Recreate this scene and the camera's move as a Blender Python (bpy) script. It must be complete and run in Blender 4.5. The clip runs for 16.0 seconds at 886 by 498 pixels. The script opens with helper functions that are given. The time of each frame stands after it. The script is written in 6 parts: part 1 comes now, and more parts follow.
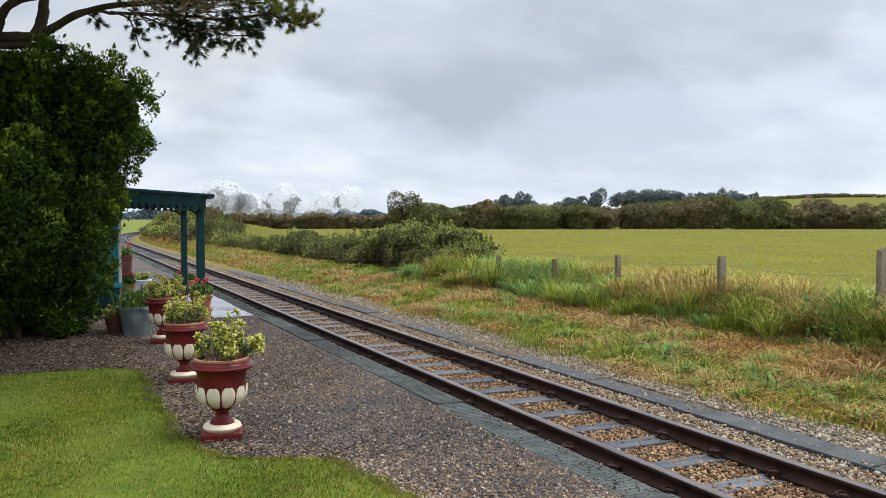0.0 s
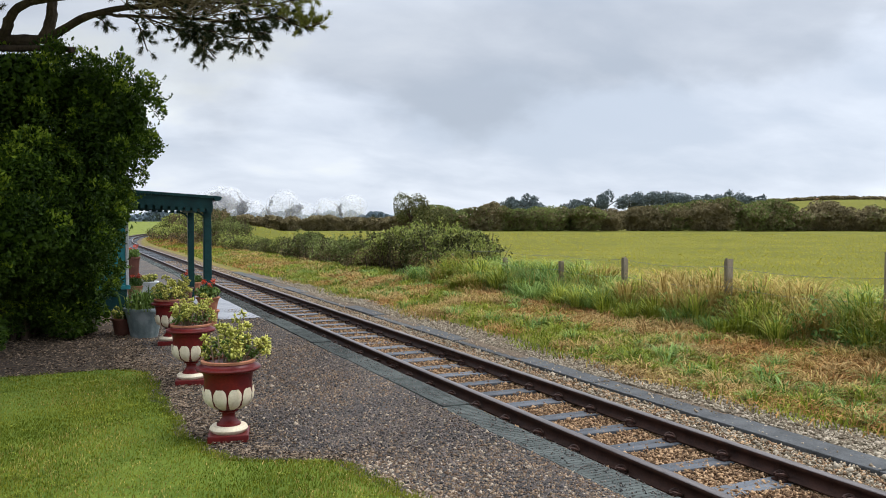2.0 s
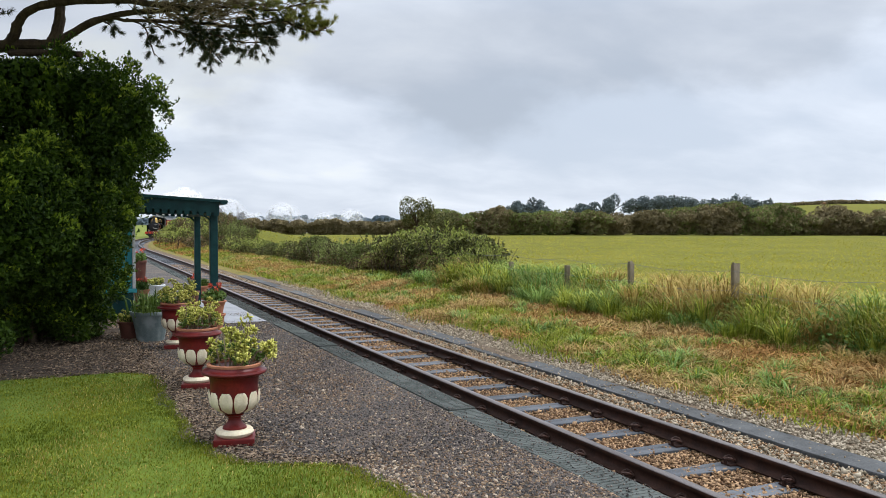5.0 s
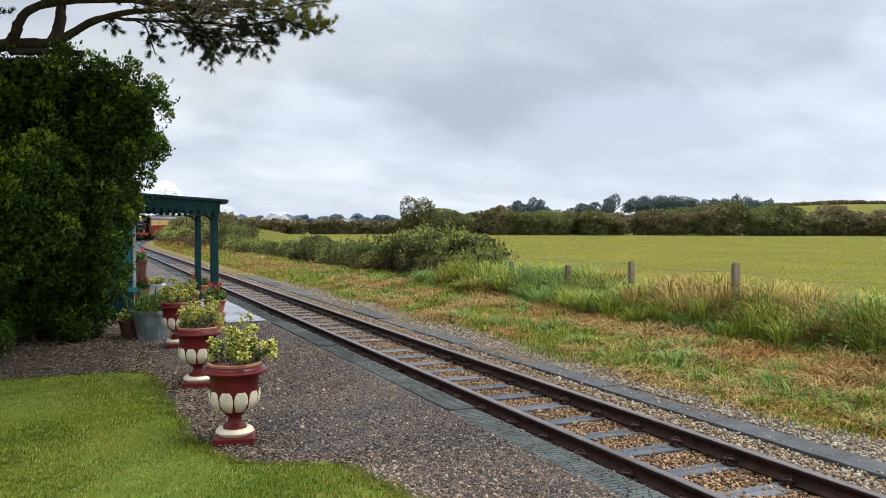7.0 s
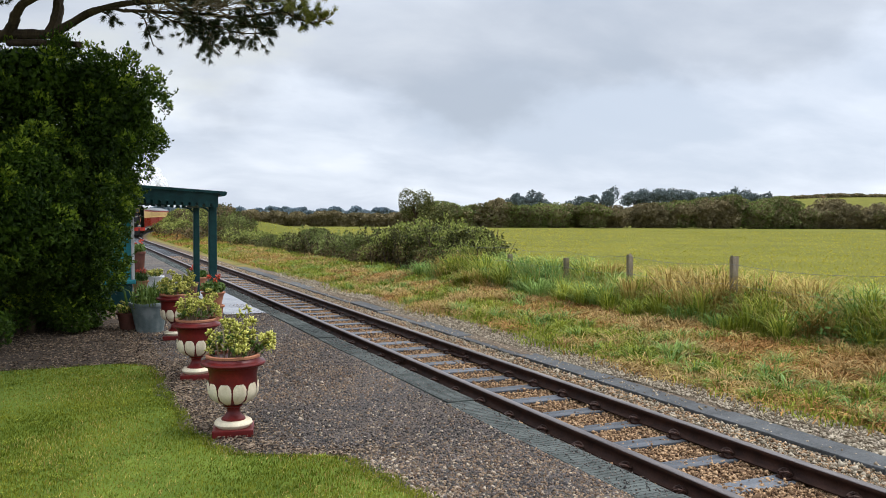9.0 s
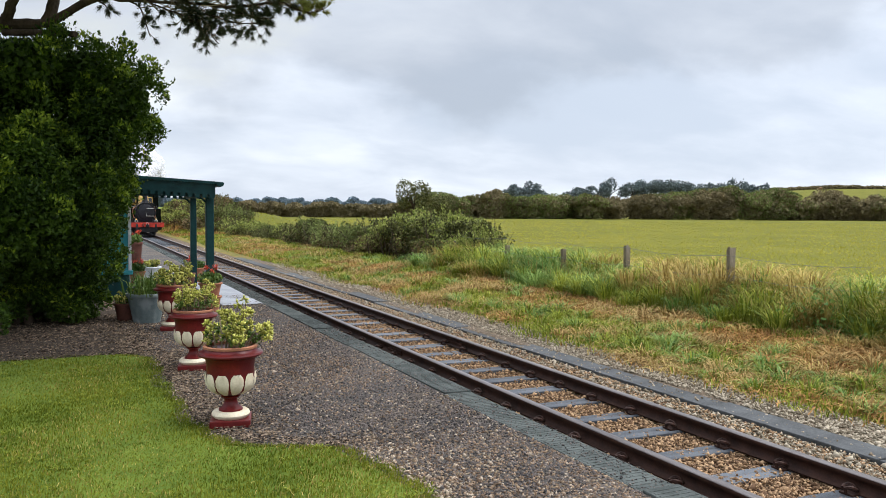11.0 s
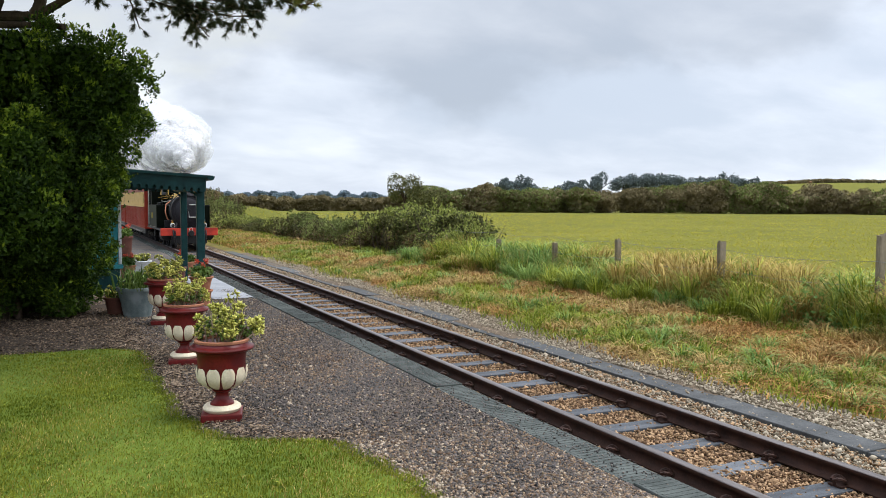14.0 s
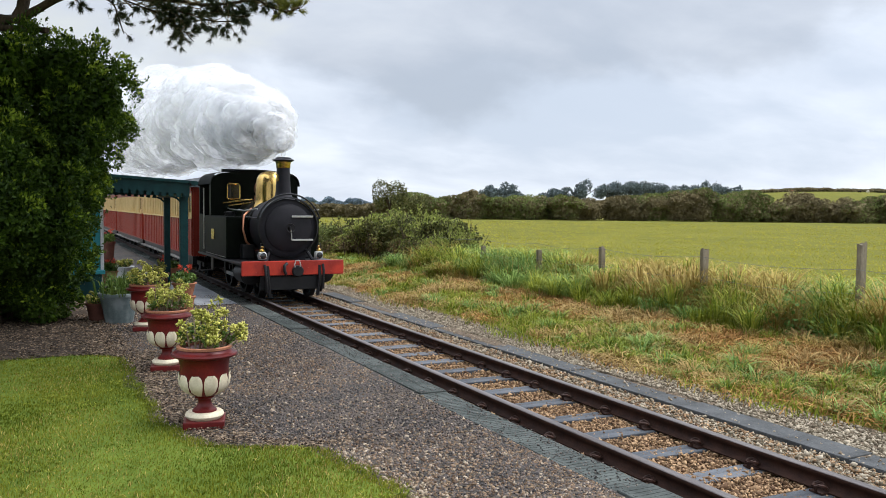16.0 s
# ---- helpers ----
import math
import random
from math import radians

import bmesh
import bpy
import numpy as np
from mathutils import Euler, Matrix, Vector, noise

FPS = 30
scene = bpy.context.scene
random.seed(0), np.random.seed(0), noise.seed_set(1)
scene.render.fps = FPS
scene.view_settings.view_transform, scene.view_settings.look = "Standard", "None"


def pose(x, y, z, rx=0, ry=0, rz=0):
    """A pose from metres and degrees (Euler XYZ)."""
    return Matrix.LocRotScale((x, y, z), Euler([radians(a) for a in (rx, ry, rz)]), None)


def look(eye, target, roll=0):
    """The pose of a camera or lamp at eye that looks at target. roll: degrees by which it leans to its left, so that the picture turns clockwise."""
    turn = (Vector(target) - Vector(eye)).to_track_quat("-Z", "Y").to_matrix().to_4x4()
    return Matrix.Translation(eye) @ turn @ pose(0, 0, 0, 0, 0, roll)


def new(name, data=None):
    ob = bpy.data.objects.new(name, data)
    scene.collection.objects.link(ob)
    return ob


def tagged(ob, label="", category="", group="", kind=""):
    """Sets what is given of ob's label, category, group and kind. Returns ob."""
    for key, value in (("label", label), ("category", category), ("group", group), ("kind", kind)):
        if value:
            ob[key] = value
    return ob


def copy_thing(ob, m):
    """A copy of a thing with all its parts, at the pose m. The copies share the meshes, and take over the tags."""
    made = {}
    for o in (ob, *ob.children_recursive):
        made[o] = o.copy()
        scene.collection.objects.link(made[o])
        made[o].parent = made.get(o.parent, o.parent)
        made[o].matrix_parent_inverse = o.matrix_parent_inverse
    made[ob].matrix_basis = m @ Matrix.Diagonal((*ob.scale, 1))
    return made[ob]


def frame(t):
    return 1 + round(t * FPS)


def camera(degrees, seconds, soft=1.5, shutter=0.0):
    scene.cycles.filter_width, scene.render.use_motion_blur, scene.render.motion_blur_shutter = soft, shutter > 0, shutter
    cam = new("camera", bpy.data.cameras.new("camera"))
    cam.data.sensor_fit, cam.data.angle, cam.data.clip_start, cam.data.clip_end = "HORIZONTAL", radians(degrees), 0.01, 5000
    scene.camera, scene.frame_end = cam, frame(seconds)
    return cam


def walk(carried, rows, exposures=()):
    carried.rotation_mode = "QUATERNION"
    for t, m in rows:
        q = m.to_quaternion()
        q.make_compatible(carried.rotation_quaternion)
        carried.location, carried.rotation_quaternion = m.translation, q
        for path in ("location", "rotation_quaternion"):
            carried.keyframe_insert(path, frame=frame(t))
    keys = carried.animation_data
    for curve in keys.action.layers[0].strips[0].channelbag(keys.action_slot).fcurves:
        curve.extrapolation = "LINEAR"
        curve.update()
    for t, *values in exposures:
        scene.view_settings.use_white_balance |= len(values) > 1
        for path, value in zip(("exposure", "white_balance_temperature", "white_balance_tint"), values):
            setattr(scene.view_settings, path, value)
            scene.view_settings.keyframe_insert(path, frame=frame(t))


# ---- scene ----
cam = camera(56.8, 16.0, soft=0.9)
walk(cam, [
    (0, pose(0, 0, 1.93, 87.788, 0.000, -25.416)),
    (0.5, pose(0, 0, 1.93, 87.773, -0.065, -25.282)),
    (1, pose(0, 0, 1.93, 87.818, -0.064, -25.147)),
    (1.5, pose(0, 0, 1.93, 87.866, -0.089, -25.041)),
    (2, pose(0, 0, 1.93, 87.937, -0.024, -24.973)),
    (2.5, pose(0, 0, 1.93, 87.974, -0.020, -24.886)),
    (3, pose(0, 0, 1.93, 88.009, 0.002, -24.780)),
    (3.5, pose(0, 0, 1.93, 88.068, 0.014, -24.708)),
    (4, pose(0, 0, 1.93, 88.128, 0.017, -24.651)),
    (6.5, pose(0, 0, 1.93, 88.257, -0.164, -24.473)),
    (7, pose(0, 0, 1.93, 88.189, -0.156, -24.523)),
    (7.5, pose(0, 0, 1.93, 88.090, -0.251, -24.539)),
    (8, pose(0, 0, 1.93, 87.971, -0.282, -24.545)),
    (8.5, pose(0, 0, 1.93, 87.803, -0.276, -24.554)),
    (9, pose(0, 0, 1.93, 87.663, -0.260, -24.620)),
    (11.5, pose(0, 0, 1.93, 86.921, -0.351, -24.869)),
    (12, pose(0, 0, 1.93, 86.843, -0.341, -24.950)),
    (12.5, pose(0, 0, 1.93, 86.761, -0.329, -25.026)),
    (13, pose(0, 0, 1.93, 86.642, -0.272, -25.176)),
    (13.5, pose(0, 0, 1.93, 86.594, -0.316, -25.288)),
    (14, pose(0, 0, 1.93, 86.600, -0.344, -25.399)),
    (14.5, pose(0, 0, 1.93, 86.670, -0.425, -25.535)),
    (15, pose(0, 0, 1.93, 86.811, -0.496, -25.719)),
    (15.5, pose(0, 0, 1.93, 86.943, -0.549, -26.048)),
    (16, pose(0, 0, 1.93, 87.081, -0.626, -26.462)),
], exposures=((0, 0.06), (8, 0.08), (11.5, 0.17), (16, 0.15)))

# ---------------------------------------------------------------- light
sun = new("sun", bpy.data.lights.new("sun", "SUN"))
sun.data.energy, sun.data.angle, sun.data.color = 2.1, radians(22), (1.0, 0.96, 0.9)
sun.matrix_world = look((24, -7, 46), (0, 0, 0))


def make_world():
    w = bpy.data.worlds.new("overcast_sky")
    scene.world = w
    w.use_nodes = True
    nt = w.node_tree
    nt.nodes.clear()
    N, L = nt.nodes.new, nt.links.new
    out, bg = N("ShaderNodeOutputWorld"), N("ShaderNodeBackground")
    sky = N("ShaderNodeTexSky")
    sky.sky_type, sky.sun_disc = "NISHITA", False
    sky.sun_elevation, sky.sun_rotation = radians(61), radians(106)
    dim = N("ShaderNodeVectorMath"); dim.operation = "SCALE"; dim.inputs["Scale"].default_value = 0.09
    L(sky.outputs[0], dim.inputs[0])
    tc, sep = N("ShaderNodeTexCoord"), N("ShaderNodeSeparateXYZ")
    L(tc.outputs["Generated"], sep.inputs[0])

    def m(op, a, b=None, clamp=False):
        n = N("ShaderNodeMath"); n.operation = op; n.use_clamp = clamp
        for i, v in enumerate((a, b)):
            if v is None:
                continue
            if isinstance(v, (int, float)):
                n.inputs[i].default_value = v
            else:
                L(v, n.inputs[i])
        return n.outputs[0]
    up = m("MAXIMUM", sep.outputs[2], 0.0)
    den = m("ADD", up, 0.30)
    comb = N("ShaderNodeCombineXYZ")
    L(m("DIVIDE", sep.outputs[0], den), comb.inputs[0])
    L(m("DIVIDE", sep.outputs[1], den), comb.inputs[1])
    mp = N("ShaderNodeMapping")
    mp.inputs["Location"].default_value = (2.3, 0.7, 0)
    mp.inputs["Rotation"].default_value = (0, 0, radians(28))
    mp.inputs["Scale"].default_value = (0.85, 1.15, 1)
    L(comb.outputs[0], mp.inputs[0])
    big, fine = N("ShaderNodeTexNoise"), N("ShaderNodeTexNoise")
    for n, sc, det, ro, di in ((big, 1.1, 4, 0.45, 0.3), (fine, 3.4, 8, 0.55, 0.25)):
        L(mp.outputs[0], n.inputs["Vector"])
        n.inputs["Scale"].default_value, n.inputs["Detail"].default_value = sc, det
        n.inputs["Roughness"].default_value, n.inputs["Distortion"].default_value = ro, di
    both = m("ADD", m("MULTIPLY", big.outputs[0], 0.68), m("MULTIPLY", fine.outputs[0], 0.32))
    ramp = N("ShaderNodeValToRGB")
    r = ramp.color_ramp
    r.interpolation = "B_SPLINE"
    r.elements[0].position, r.elements[0].color = 0.39, (0.585, 0.665, 0.79, 1)
    r.elements[1].position, r.elements[1].color = 0.64, (0.93, 0.98, 1.06, 1)
    e = r.elements.new(0.48); e.color = (0.70, 0.768, 0.885, 1)
    e = r.elements.new(0.56); e.color = (0.81, 0.882, 0.995, 1)
    L(both, ramp.inputs[0])
    side = m("ADD", 0.90, m("MULTIPLY", sep.outputs[0], 0.13))
    zen = m("MULTIPLY", side, m("ADD", 1.0, m("MULTIPLY", m("MAXIMUM", m("SUBTRACT", up, 0.24), 0.0), 3.9)))
    # a grey bank of cloud with a ragged lower edge, rising towards the east over a paler sky
    az = m("ARCTAN2", sep.outputs[0], sep.outputs[1])
    warp = N("ShaderNodeTexNoise")
    wm = N("ShaderNodeMapping"); wm.inputs["Scale"].default_value = (1, 1, 1.7)
    L(tc.outputs["Generated"], wm.inputs[0]); L(wm.outputs[0], warp.inputs["Vector"])
    warp.inputs["Scale"].default_value, warp.inputs["Detail"].default_value, warp.inputs["Roughness"].default_value = 5.5, 7, 0.5
    edge = m("ADD", 0.108, m("MULTIPLY", m("MAXIMUM", m("SUBTRACT", az, 0.46), 0.0), 0.19))
    high = m("SUBTRACT", m("ADD", sep.outputs[2], m("MULTIPLY", m("SUBTRACT", warp.outputs[0], 0.5), 0.24)), edge)
    bank = N("ShaderNodeMapRange"); bank.interpolation_type = "SMOOTHSTEP"
    L(high, bank.inputs["Value"])
    bank.inputs["From Min"].default_value, bank.inputs["From Max"].default_value = -0.006, 0.05
    fade = N("ShaderNodeMapRange"); fade.interpolation_type = "SMOOTHSTEP"
    L(high, fade.inputs["Value"])
    fade.inputs["From Min"].default_value, fade.inputs["From Max"].default_value = 0.07, 0.30
    fade.inputs["To Min"].default_value, fade.inputs["To Max"].default_value = 0.21, 0.07
    zen = m("MULTIPLY", zen, m("SUBTRACT", 1.05, m("MULTIPLY", bank.outputs[0], fade.outputs[0])))
    lift = N("ShaderNodeVectorMath"); lift.operation = "SCALE"
    L(ramp.outputs[0], lift.inputs[0]); L(zen, lift.inputs["Scale"])
    mix = N("ShaderNodeMix"); mix.data_type = "RGBA"
    mix.inputs["Factor"].default_value = 0.93
    L(dim.outputs[0], mix.inputs["A"]); L(lift.outputs[0], mix.inputs["B"])
    L(mix.outputs["Result"], bg.inputs[0])
    bg.inputs[1].default_value = 1.0
    L(bg.outputs[0], out.inputs[0])


make_world()


# ---------------------------------------------------------------- materials
def mat(name, c1, c2, rough=0.7, scale=6.0, bump=0.15, metal=0.0, fine=90.0, island=0.0, objrand=0.0, translucent=0.0,
        spec=0.22, coat=0.0, rough2=None, stretch=(1, 1, 1), dist=0.02, dark=None, dark_scale=1.5):
    m = bpy.data.materials.new(name)
    m.use_nodes = True
    nt = m.node_tree
    N, L = nt.nodes.new, nt.links.new
    b = nt.nodes["Principled BSDF"]
    tc, mp = N("ShaderNodeTexCoord"), N("ShaderNodeMapping")
    L(tc.outputs["Object"], mp.inputs[0])
    mp.inputs["Scale"].default_value = stretch
    n1, n2 = N("ShaderNodeTexNoise"), N("ShaderNodeTexNoise")
    for n, sc in ((n1, scale), (n2, fine)):
        L(mp.outputs[0], n.inputs["Vector"])
        n.inputs["Scale"].default_value = sc
        n.inputs["Detail"].default_value = 6
        n.inputs["Roughness"].default_value = 0.6
    add = N("ShaderNodeMath"); add.operation = "MULTIPLY_ADD"
    L(n2.outputs[0], add.inputs[0]); add.inputs[1].default_value = 0.6
    sub = N("ShaderNodeMath"); sub.operation = "SUBTRACT"
    L(n1.outputs[0], sub.inputs[0]); sub.inputs[1].default_value = 0.3
    L(sub.outputs[0], add.inputs[2])
    fac = add.outputs[0]
    if island or objrand:
        src = N("ShaderNodeNewGeometry").outputs["Random Per Island"] if island else N("ShaderNodeObjectInfo").outputs["Random"]
        k = island or objrand
        a2 = N("ShaderNodeMath"); a2.operation = "MULTIPLY_ADD"
        L(src, a2.inputs[0]); a2.inputs[1].default_value = k
        sc2 = N("ShaderNodeMath"); sc2.operation = "MULTIPLY_ADD"
        L(fac, sc2.inputs[0]); sc2.inputs[1].default_value = 1.0; sc2.inputs[2].default_value = -k / 2
        L(sc2.outputs[0], a2.inputs[2])
        fac = a2.outputs[0]
    ramp = N("ShaderNodeValToRGB")
    ramp.color_ramp.elements[0].position, ramp.color_ramp.elements[0].color = 0.28, (*c1, 1)
    ramp.color_ramp.elements[1].position, ramp.color_ramp.elements[1].color = 0.72, (*c2, 1)
    L(fac, ramp.inputs[0])
    col = ramp.outputs[0]
    if dark:
        n3 = N("ShaderNodeTexNoise")
        L(mp.outputs[0], n3.inputs["Vector"])
        n3.inputs["Scale"].default_value, n3.inputs["Detail"].default_value = dark_scale, 5
        r3 = N("ShaderNodeValToRGB")
        r3.color_ramp.elements[0].position, r3.color_ramp.elements[1].position = 0.46, 0.62
        L(n3.outputs[0], r3.inputs[0])
        mx = N("ShaderNodeMix"); mx.data_type = "RGBA"
        L(r3.outputs[0], mx.inputs["Factor"]); L(col, mx.inputs["A"])
        mx.inputs["B"].default_value = (*dark, 1)
        col = mx.outputs["Result"]
    L(col, b.inputs["Base Color"])
    rr = N("ShaderNodeMapRange")
    L(n1.outputs[0], rr.inputs["Value"])
    rr.inputs["To Min"].default_value, rr.inputs["To Max"].default_value = rough, rough2 if rough2 is not None else min(1, rough + 0.15)
    L(rr.outputs[0], b.inputs["Roughness"])
    b.inputs["Metallic"].default_value = metal
    b.inputs["Specular IOR Level"].default_value = spec
    b.inputs["Coat Weight"].default_value = coat
    b.inputs["Coat Roughness"].default_value = 0.12
    if bump:
        bp = N("ShaderNodeBump")
        bp.inputs["Strength"].default_value, bp.inputs["Distance"].default_value = bump, dist
        L(add.outputs[0], bp.inputs["Height"])
        L(bp.outputs[0], b.inputs["Normal"])
    if translucent:
        tr, mixs = N("ShaderNodeBsdfTranslucent"), N("ShaderNodeMixShader")
        L(col, tr.inputs[0])
        mixs.inputs[0].default_value = translucent
        L(b.outputs[0], mixs.inputs[1]); L(tr.outputs[0], mixs.inputs[2])
        L(mixs.outputs[0], nt.nodes["Material Output"].inputs[0])
    return m


M_SOIL = mat("field_grass_ground", (0.06, 0.085, 0.010), (0.19, 0.21, 0.025), 0.9, 0.35, 0.6, fine=9, dist=0.05, spec=0.2)
M_FIELD = mat("meadow_grass", (0.088, 0.090, 0.010), (0.148, 0.138, 0.020), 0.9, 0.12, 0.5, fine=5, dist=0.06, spec=0.1)
M_VERGE = mat("rough_verge_soil", (0.07, 0.085, 0.012), (0.22, 0.15, 0.04), 0.95, 1.2, 0.6, fine=14, dist=0.04, spec=0.2)
M_LAWN = mat("lawn_soil", (0.06, 0.10, 0.010), (0.13, 0.17, 0.020), 0.95, 3, 0.6, fine=50, spec=0.2)
M_GRAVEL = mat("dark_cinder_gravel", (0.028, 0.025, 0.024), (0.10, 0.088, 0.078), 0.75, 22, 0.9, fine=160, dist=0.02, dark=(0.10, 0.078, 0.06), dark_scale=1.1)
M_LITTER = mat("leaf_litter", (0.015, 0.011, 0.008), (0.075, 0.052, 0.034), 0.9, 18, 0.8, fine=90)
M_BALLAST = mat("ballast_bed", (0.06, 0.045, 0.032), (0.20, 0.145, 0.095), 0.9, 18, 0.9, fine=70)
M_STONE = mat("brown_ballast_stone", (0.115, 0.064, 0.034), (0.40, 0.255, 0.14), 0.8, 20, 0.2, fine=120, island=0.75)
M_STONE2 = mat("pale_shoulder_stone", (0.12, 0.095, 0.062), (0.38, 0.32, 0.235), 0.8, 20, 0.2, fine=120, island=0.75)
M_CHIP = mat("cinder_chip", (0.034, 0.030, 0.029), (0.155, 0.128, 0.112), 0.7, 20, 0.2, fine=120, island=0.75)
M_CHIP2 = mat("pale_gravel_chip", (0.16, 0.115, 0.07), (0.42, 0.34, 0.25), 0.75, 20, 0.2, fine=120, island=0.6)
M_CHIP3 = mat("brown_gravel_chip", (0.10, 0.062, 0.038), (0.28, 0.19, 0.12), 0.75, 20, 0.2, fine=120, island=0.7)
M_RAIL = mat("rusty_rail_steel", (0.018, 0.009, 0.007), (0.06, 0.028, 0.019), 0.55, 9, 0.25, 0.3, fine=70, dist=0.004)
M_RAILTOP = mat("worn_rail_head", (0.10, 0.085, 0.08), (0.20, 0.175, 0.165), 0.42, 5, 0.1, 0.7, fine=40, stretch=(1, 0.1, 1), dist=0.002)
M_SLEEPER = mat("wet_slate_grey_timber", (0.036, 0.040, 0.046), (0.118, 0.127, 0.14), 0.5, 4, 0.4, fine=60, stretch=(0.3, 3, 1), objrand=0.3, dist=0.006)
M_KERB = mat("grey_green_edging", (0.03, 0.035, 0.032), (0.095, 0.105, 0.096), 0.85, 5, 0.5, fine=60, objrand=0.25, dist=0.008)
M_KERB2 = mat("dark_slate_edging", (0.024, 0.025, 0.025), (0.088, 0.09, 0.09), 0.7, 4, 0.6, fine=50, objrand=0.25, dist=0.008)
M_SLAB = mat("worn_concrete", (0.19, 0.195, 0.21), (0.34, 0.35, 0.37), 0.5, 3, 0.3, fine=60)
M_TEAL = mat("dark_teal_paint", (0.003, 0.026, 0.028), (0.009, 0.055, 0.056), 0.4, 5, 0.12, fine=50, dist=0.003)
M_AQUA = mat("aqua_paint", (0.03, 0.24, 0.28), (0.06, 0.34, 0.38), 0.45, 5, 0.1, fine=50, dist=0.003)
M_WHITE = mat("white_paint", (0.6, 0.62, 0.63), (0.8, 0.8, 0.8), 0.5, 6, 0.1, fine=50, dist=0.003)
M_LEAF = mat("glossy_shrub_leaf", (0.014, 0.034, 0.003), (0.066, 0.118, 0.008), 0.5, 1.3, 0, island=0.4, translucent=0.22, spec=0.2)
# brighter, yellower leaf that paints the lit look of the clump tops
M_LEAFLIT = mat("lit_yellow_shrub_leaf", (0.09, 0.155, 0.008), (0.25, 0.33, 0.028), 0.5, 1.3, 0, island=0.4, translucent=0.25, spec=0.2)
M_BARK = mat("grey_brown_bark", (0.022, 0.015, 0.010), (0.085, 0.06, 0.04), 0.9, 7, 0.8, fine=40, stretch=(1, 1, 0.4))
M_NEEDLE = mat("pine_needle", (0.022, 0.036, 0.016), (0.085, 0.095, 0.045), 0.55, 2.5, 0, island=0.4, translucent=0.2)
M_NEEDLE2 = mat("young_pine_needle", (0.15, 0.17, 0.035), (0.36, 0.34, 0.08), 0.55, 2.5, 0, island=0.4, translucent=0.3)
M_TWIG = mat("dry_twig", (0.12, 0.09, 0.055), (0.30, 0.235, 0.15), 0.9, 4, 0, island=0.5)
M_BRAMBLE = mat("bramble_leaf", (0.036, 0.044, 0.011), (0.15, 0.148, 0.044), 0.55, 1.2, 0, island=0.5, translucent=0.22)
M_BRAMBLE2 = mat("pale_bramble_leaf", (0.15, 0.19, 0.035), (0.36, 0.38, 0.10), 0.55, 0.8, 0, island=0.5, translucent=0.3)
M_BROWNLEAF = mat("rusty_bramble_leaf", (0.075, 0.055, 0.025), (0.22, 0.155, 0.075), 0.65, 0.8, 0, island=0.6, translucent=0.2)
M_HEDGE = mat("far_hedge_leaf", (0.105, 0.088, 0.045), (0.29, 0.235, 0.13), 0.85, 0.22, 0, island=0.25, translucent=0.2, fine=0.9, spec=0.1)
M_HEDGEG = mat("green_hedge_leaf", (0.075, 0.098, 0.028), (0.23, 0.26, 0.085), 0.85, 0.25, 0, island=0.25, translucent=0.2, fine=0.9, spec=0.1)
# bluish distance haze is mixed into this pine foliage colour
M_FARPINE = mat("haze_tinted_pine_foliage", (0.075, 0.100, 0.104), (0.15, 0.178, 0.178), 0.85, 0.2, 0, island=0.3, fine=0.6, spec=0.1)
# pale blue-grey leaf colour stands in for the haze of distance
M_HAZE = mat("haze_tinted_woodland", (0.17, 0.22, 0.26), (0.25, 0.30, 0.34), 0.9, 0.02, 0, island=0.25, fine=0.1, spec=0.0)
M_BLADE = mat("green_grass_blade", (0.08, 0.12, 0.010), (0.28, 0.31, 0.036), 0.6, 0.9, 0, island=0.55, translucent=0.25, spec=0.15)
M_STRAW = mat("straw_grass_blade", (0.24, 0.16, 0.04), (0.52, 0.39, 0.13), 0.7, 0.9, 0, island=0.6, translucent=0.25, spec=0.2)
M_RUST = mat("orange_brown_grass", (0.20, 0.095, 0.025), (0.44, 0.24, 0.08), 0.75, 0.9, 0, island=0.6, translucent=0.2, spec=0.2)
M_LAWNB = mat("lawn_blade", (0.070, 0.104, 0.007), (0.220, 0.226, 0.024), 0.6, 1.1, 0, island=0.42, translucent=0.28, spec=0.12, fine=7)
M_MEADOW = mat("meadow_blade", (0.25, 0.235, 0.026), (0.42, 0.37, 0.055), 0.7, 0.25, 0, island=0.2, translucent=0.4, spec=0.1)
M_TALL = mat("dark_tall_grass_blade", (0.095, 0.145, 0.016), (0.42, 0.44, 0.07), 0.6, 0.9, 0, island=0.6, translucent=0.25, spec=0.15)
M_TALL2 = mat("lush_bluish_grass_blade", (0.08, 0.16, 0.03), (0.27, 0.38, 0.10), 0.55, 0.9, 0, island=0.4, translucent=0.28, spec=0.2)
M_HAY = mat("cut_hay", (0.20, 0.125, 0.045), (0.47, 0.335, 0.14), 0.8, 0.8, 0, island=0.5, translucent=0.2, spec=0.1)
M_POST = mat("weathered_fence_timber", (0.12, 0.095, 0.068), (0.30, 0.25, 0.185), 0.9, 6, 0.6, fine=50, stretch=(1, 1, 0.3))
M_WIRE = mat("galvanised_wire", (0.16, 0.16, 0.15), (0.28, 0.28, 0.27), 0.5, 6, 0, 0.6)


# ---------------------------------------------------------------- mesh helpers
def link(name, me, material, parent=None, label=""):
    if material and not me.materials:
        me.materials.append(material)
    ob = new(name, me)
    if parent:
        ob.parent = parent
    return tagged(ob, label)


def part(name, bm, material, parent=None, label="", smooth=False):
    me = bpy.data.meshes.new(name)
    bm.normal_update()
    bm.to_mesh(me)
    bm.free()
    if smooth:
        me.shade_smooth()
        me.set_sharp_from_angle(angle=radians(35))
    return link(name, me, material, parent, label)


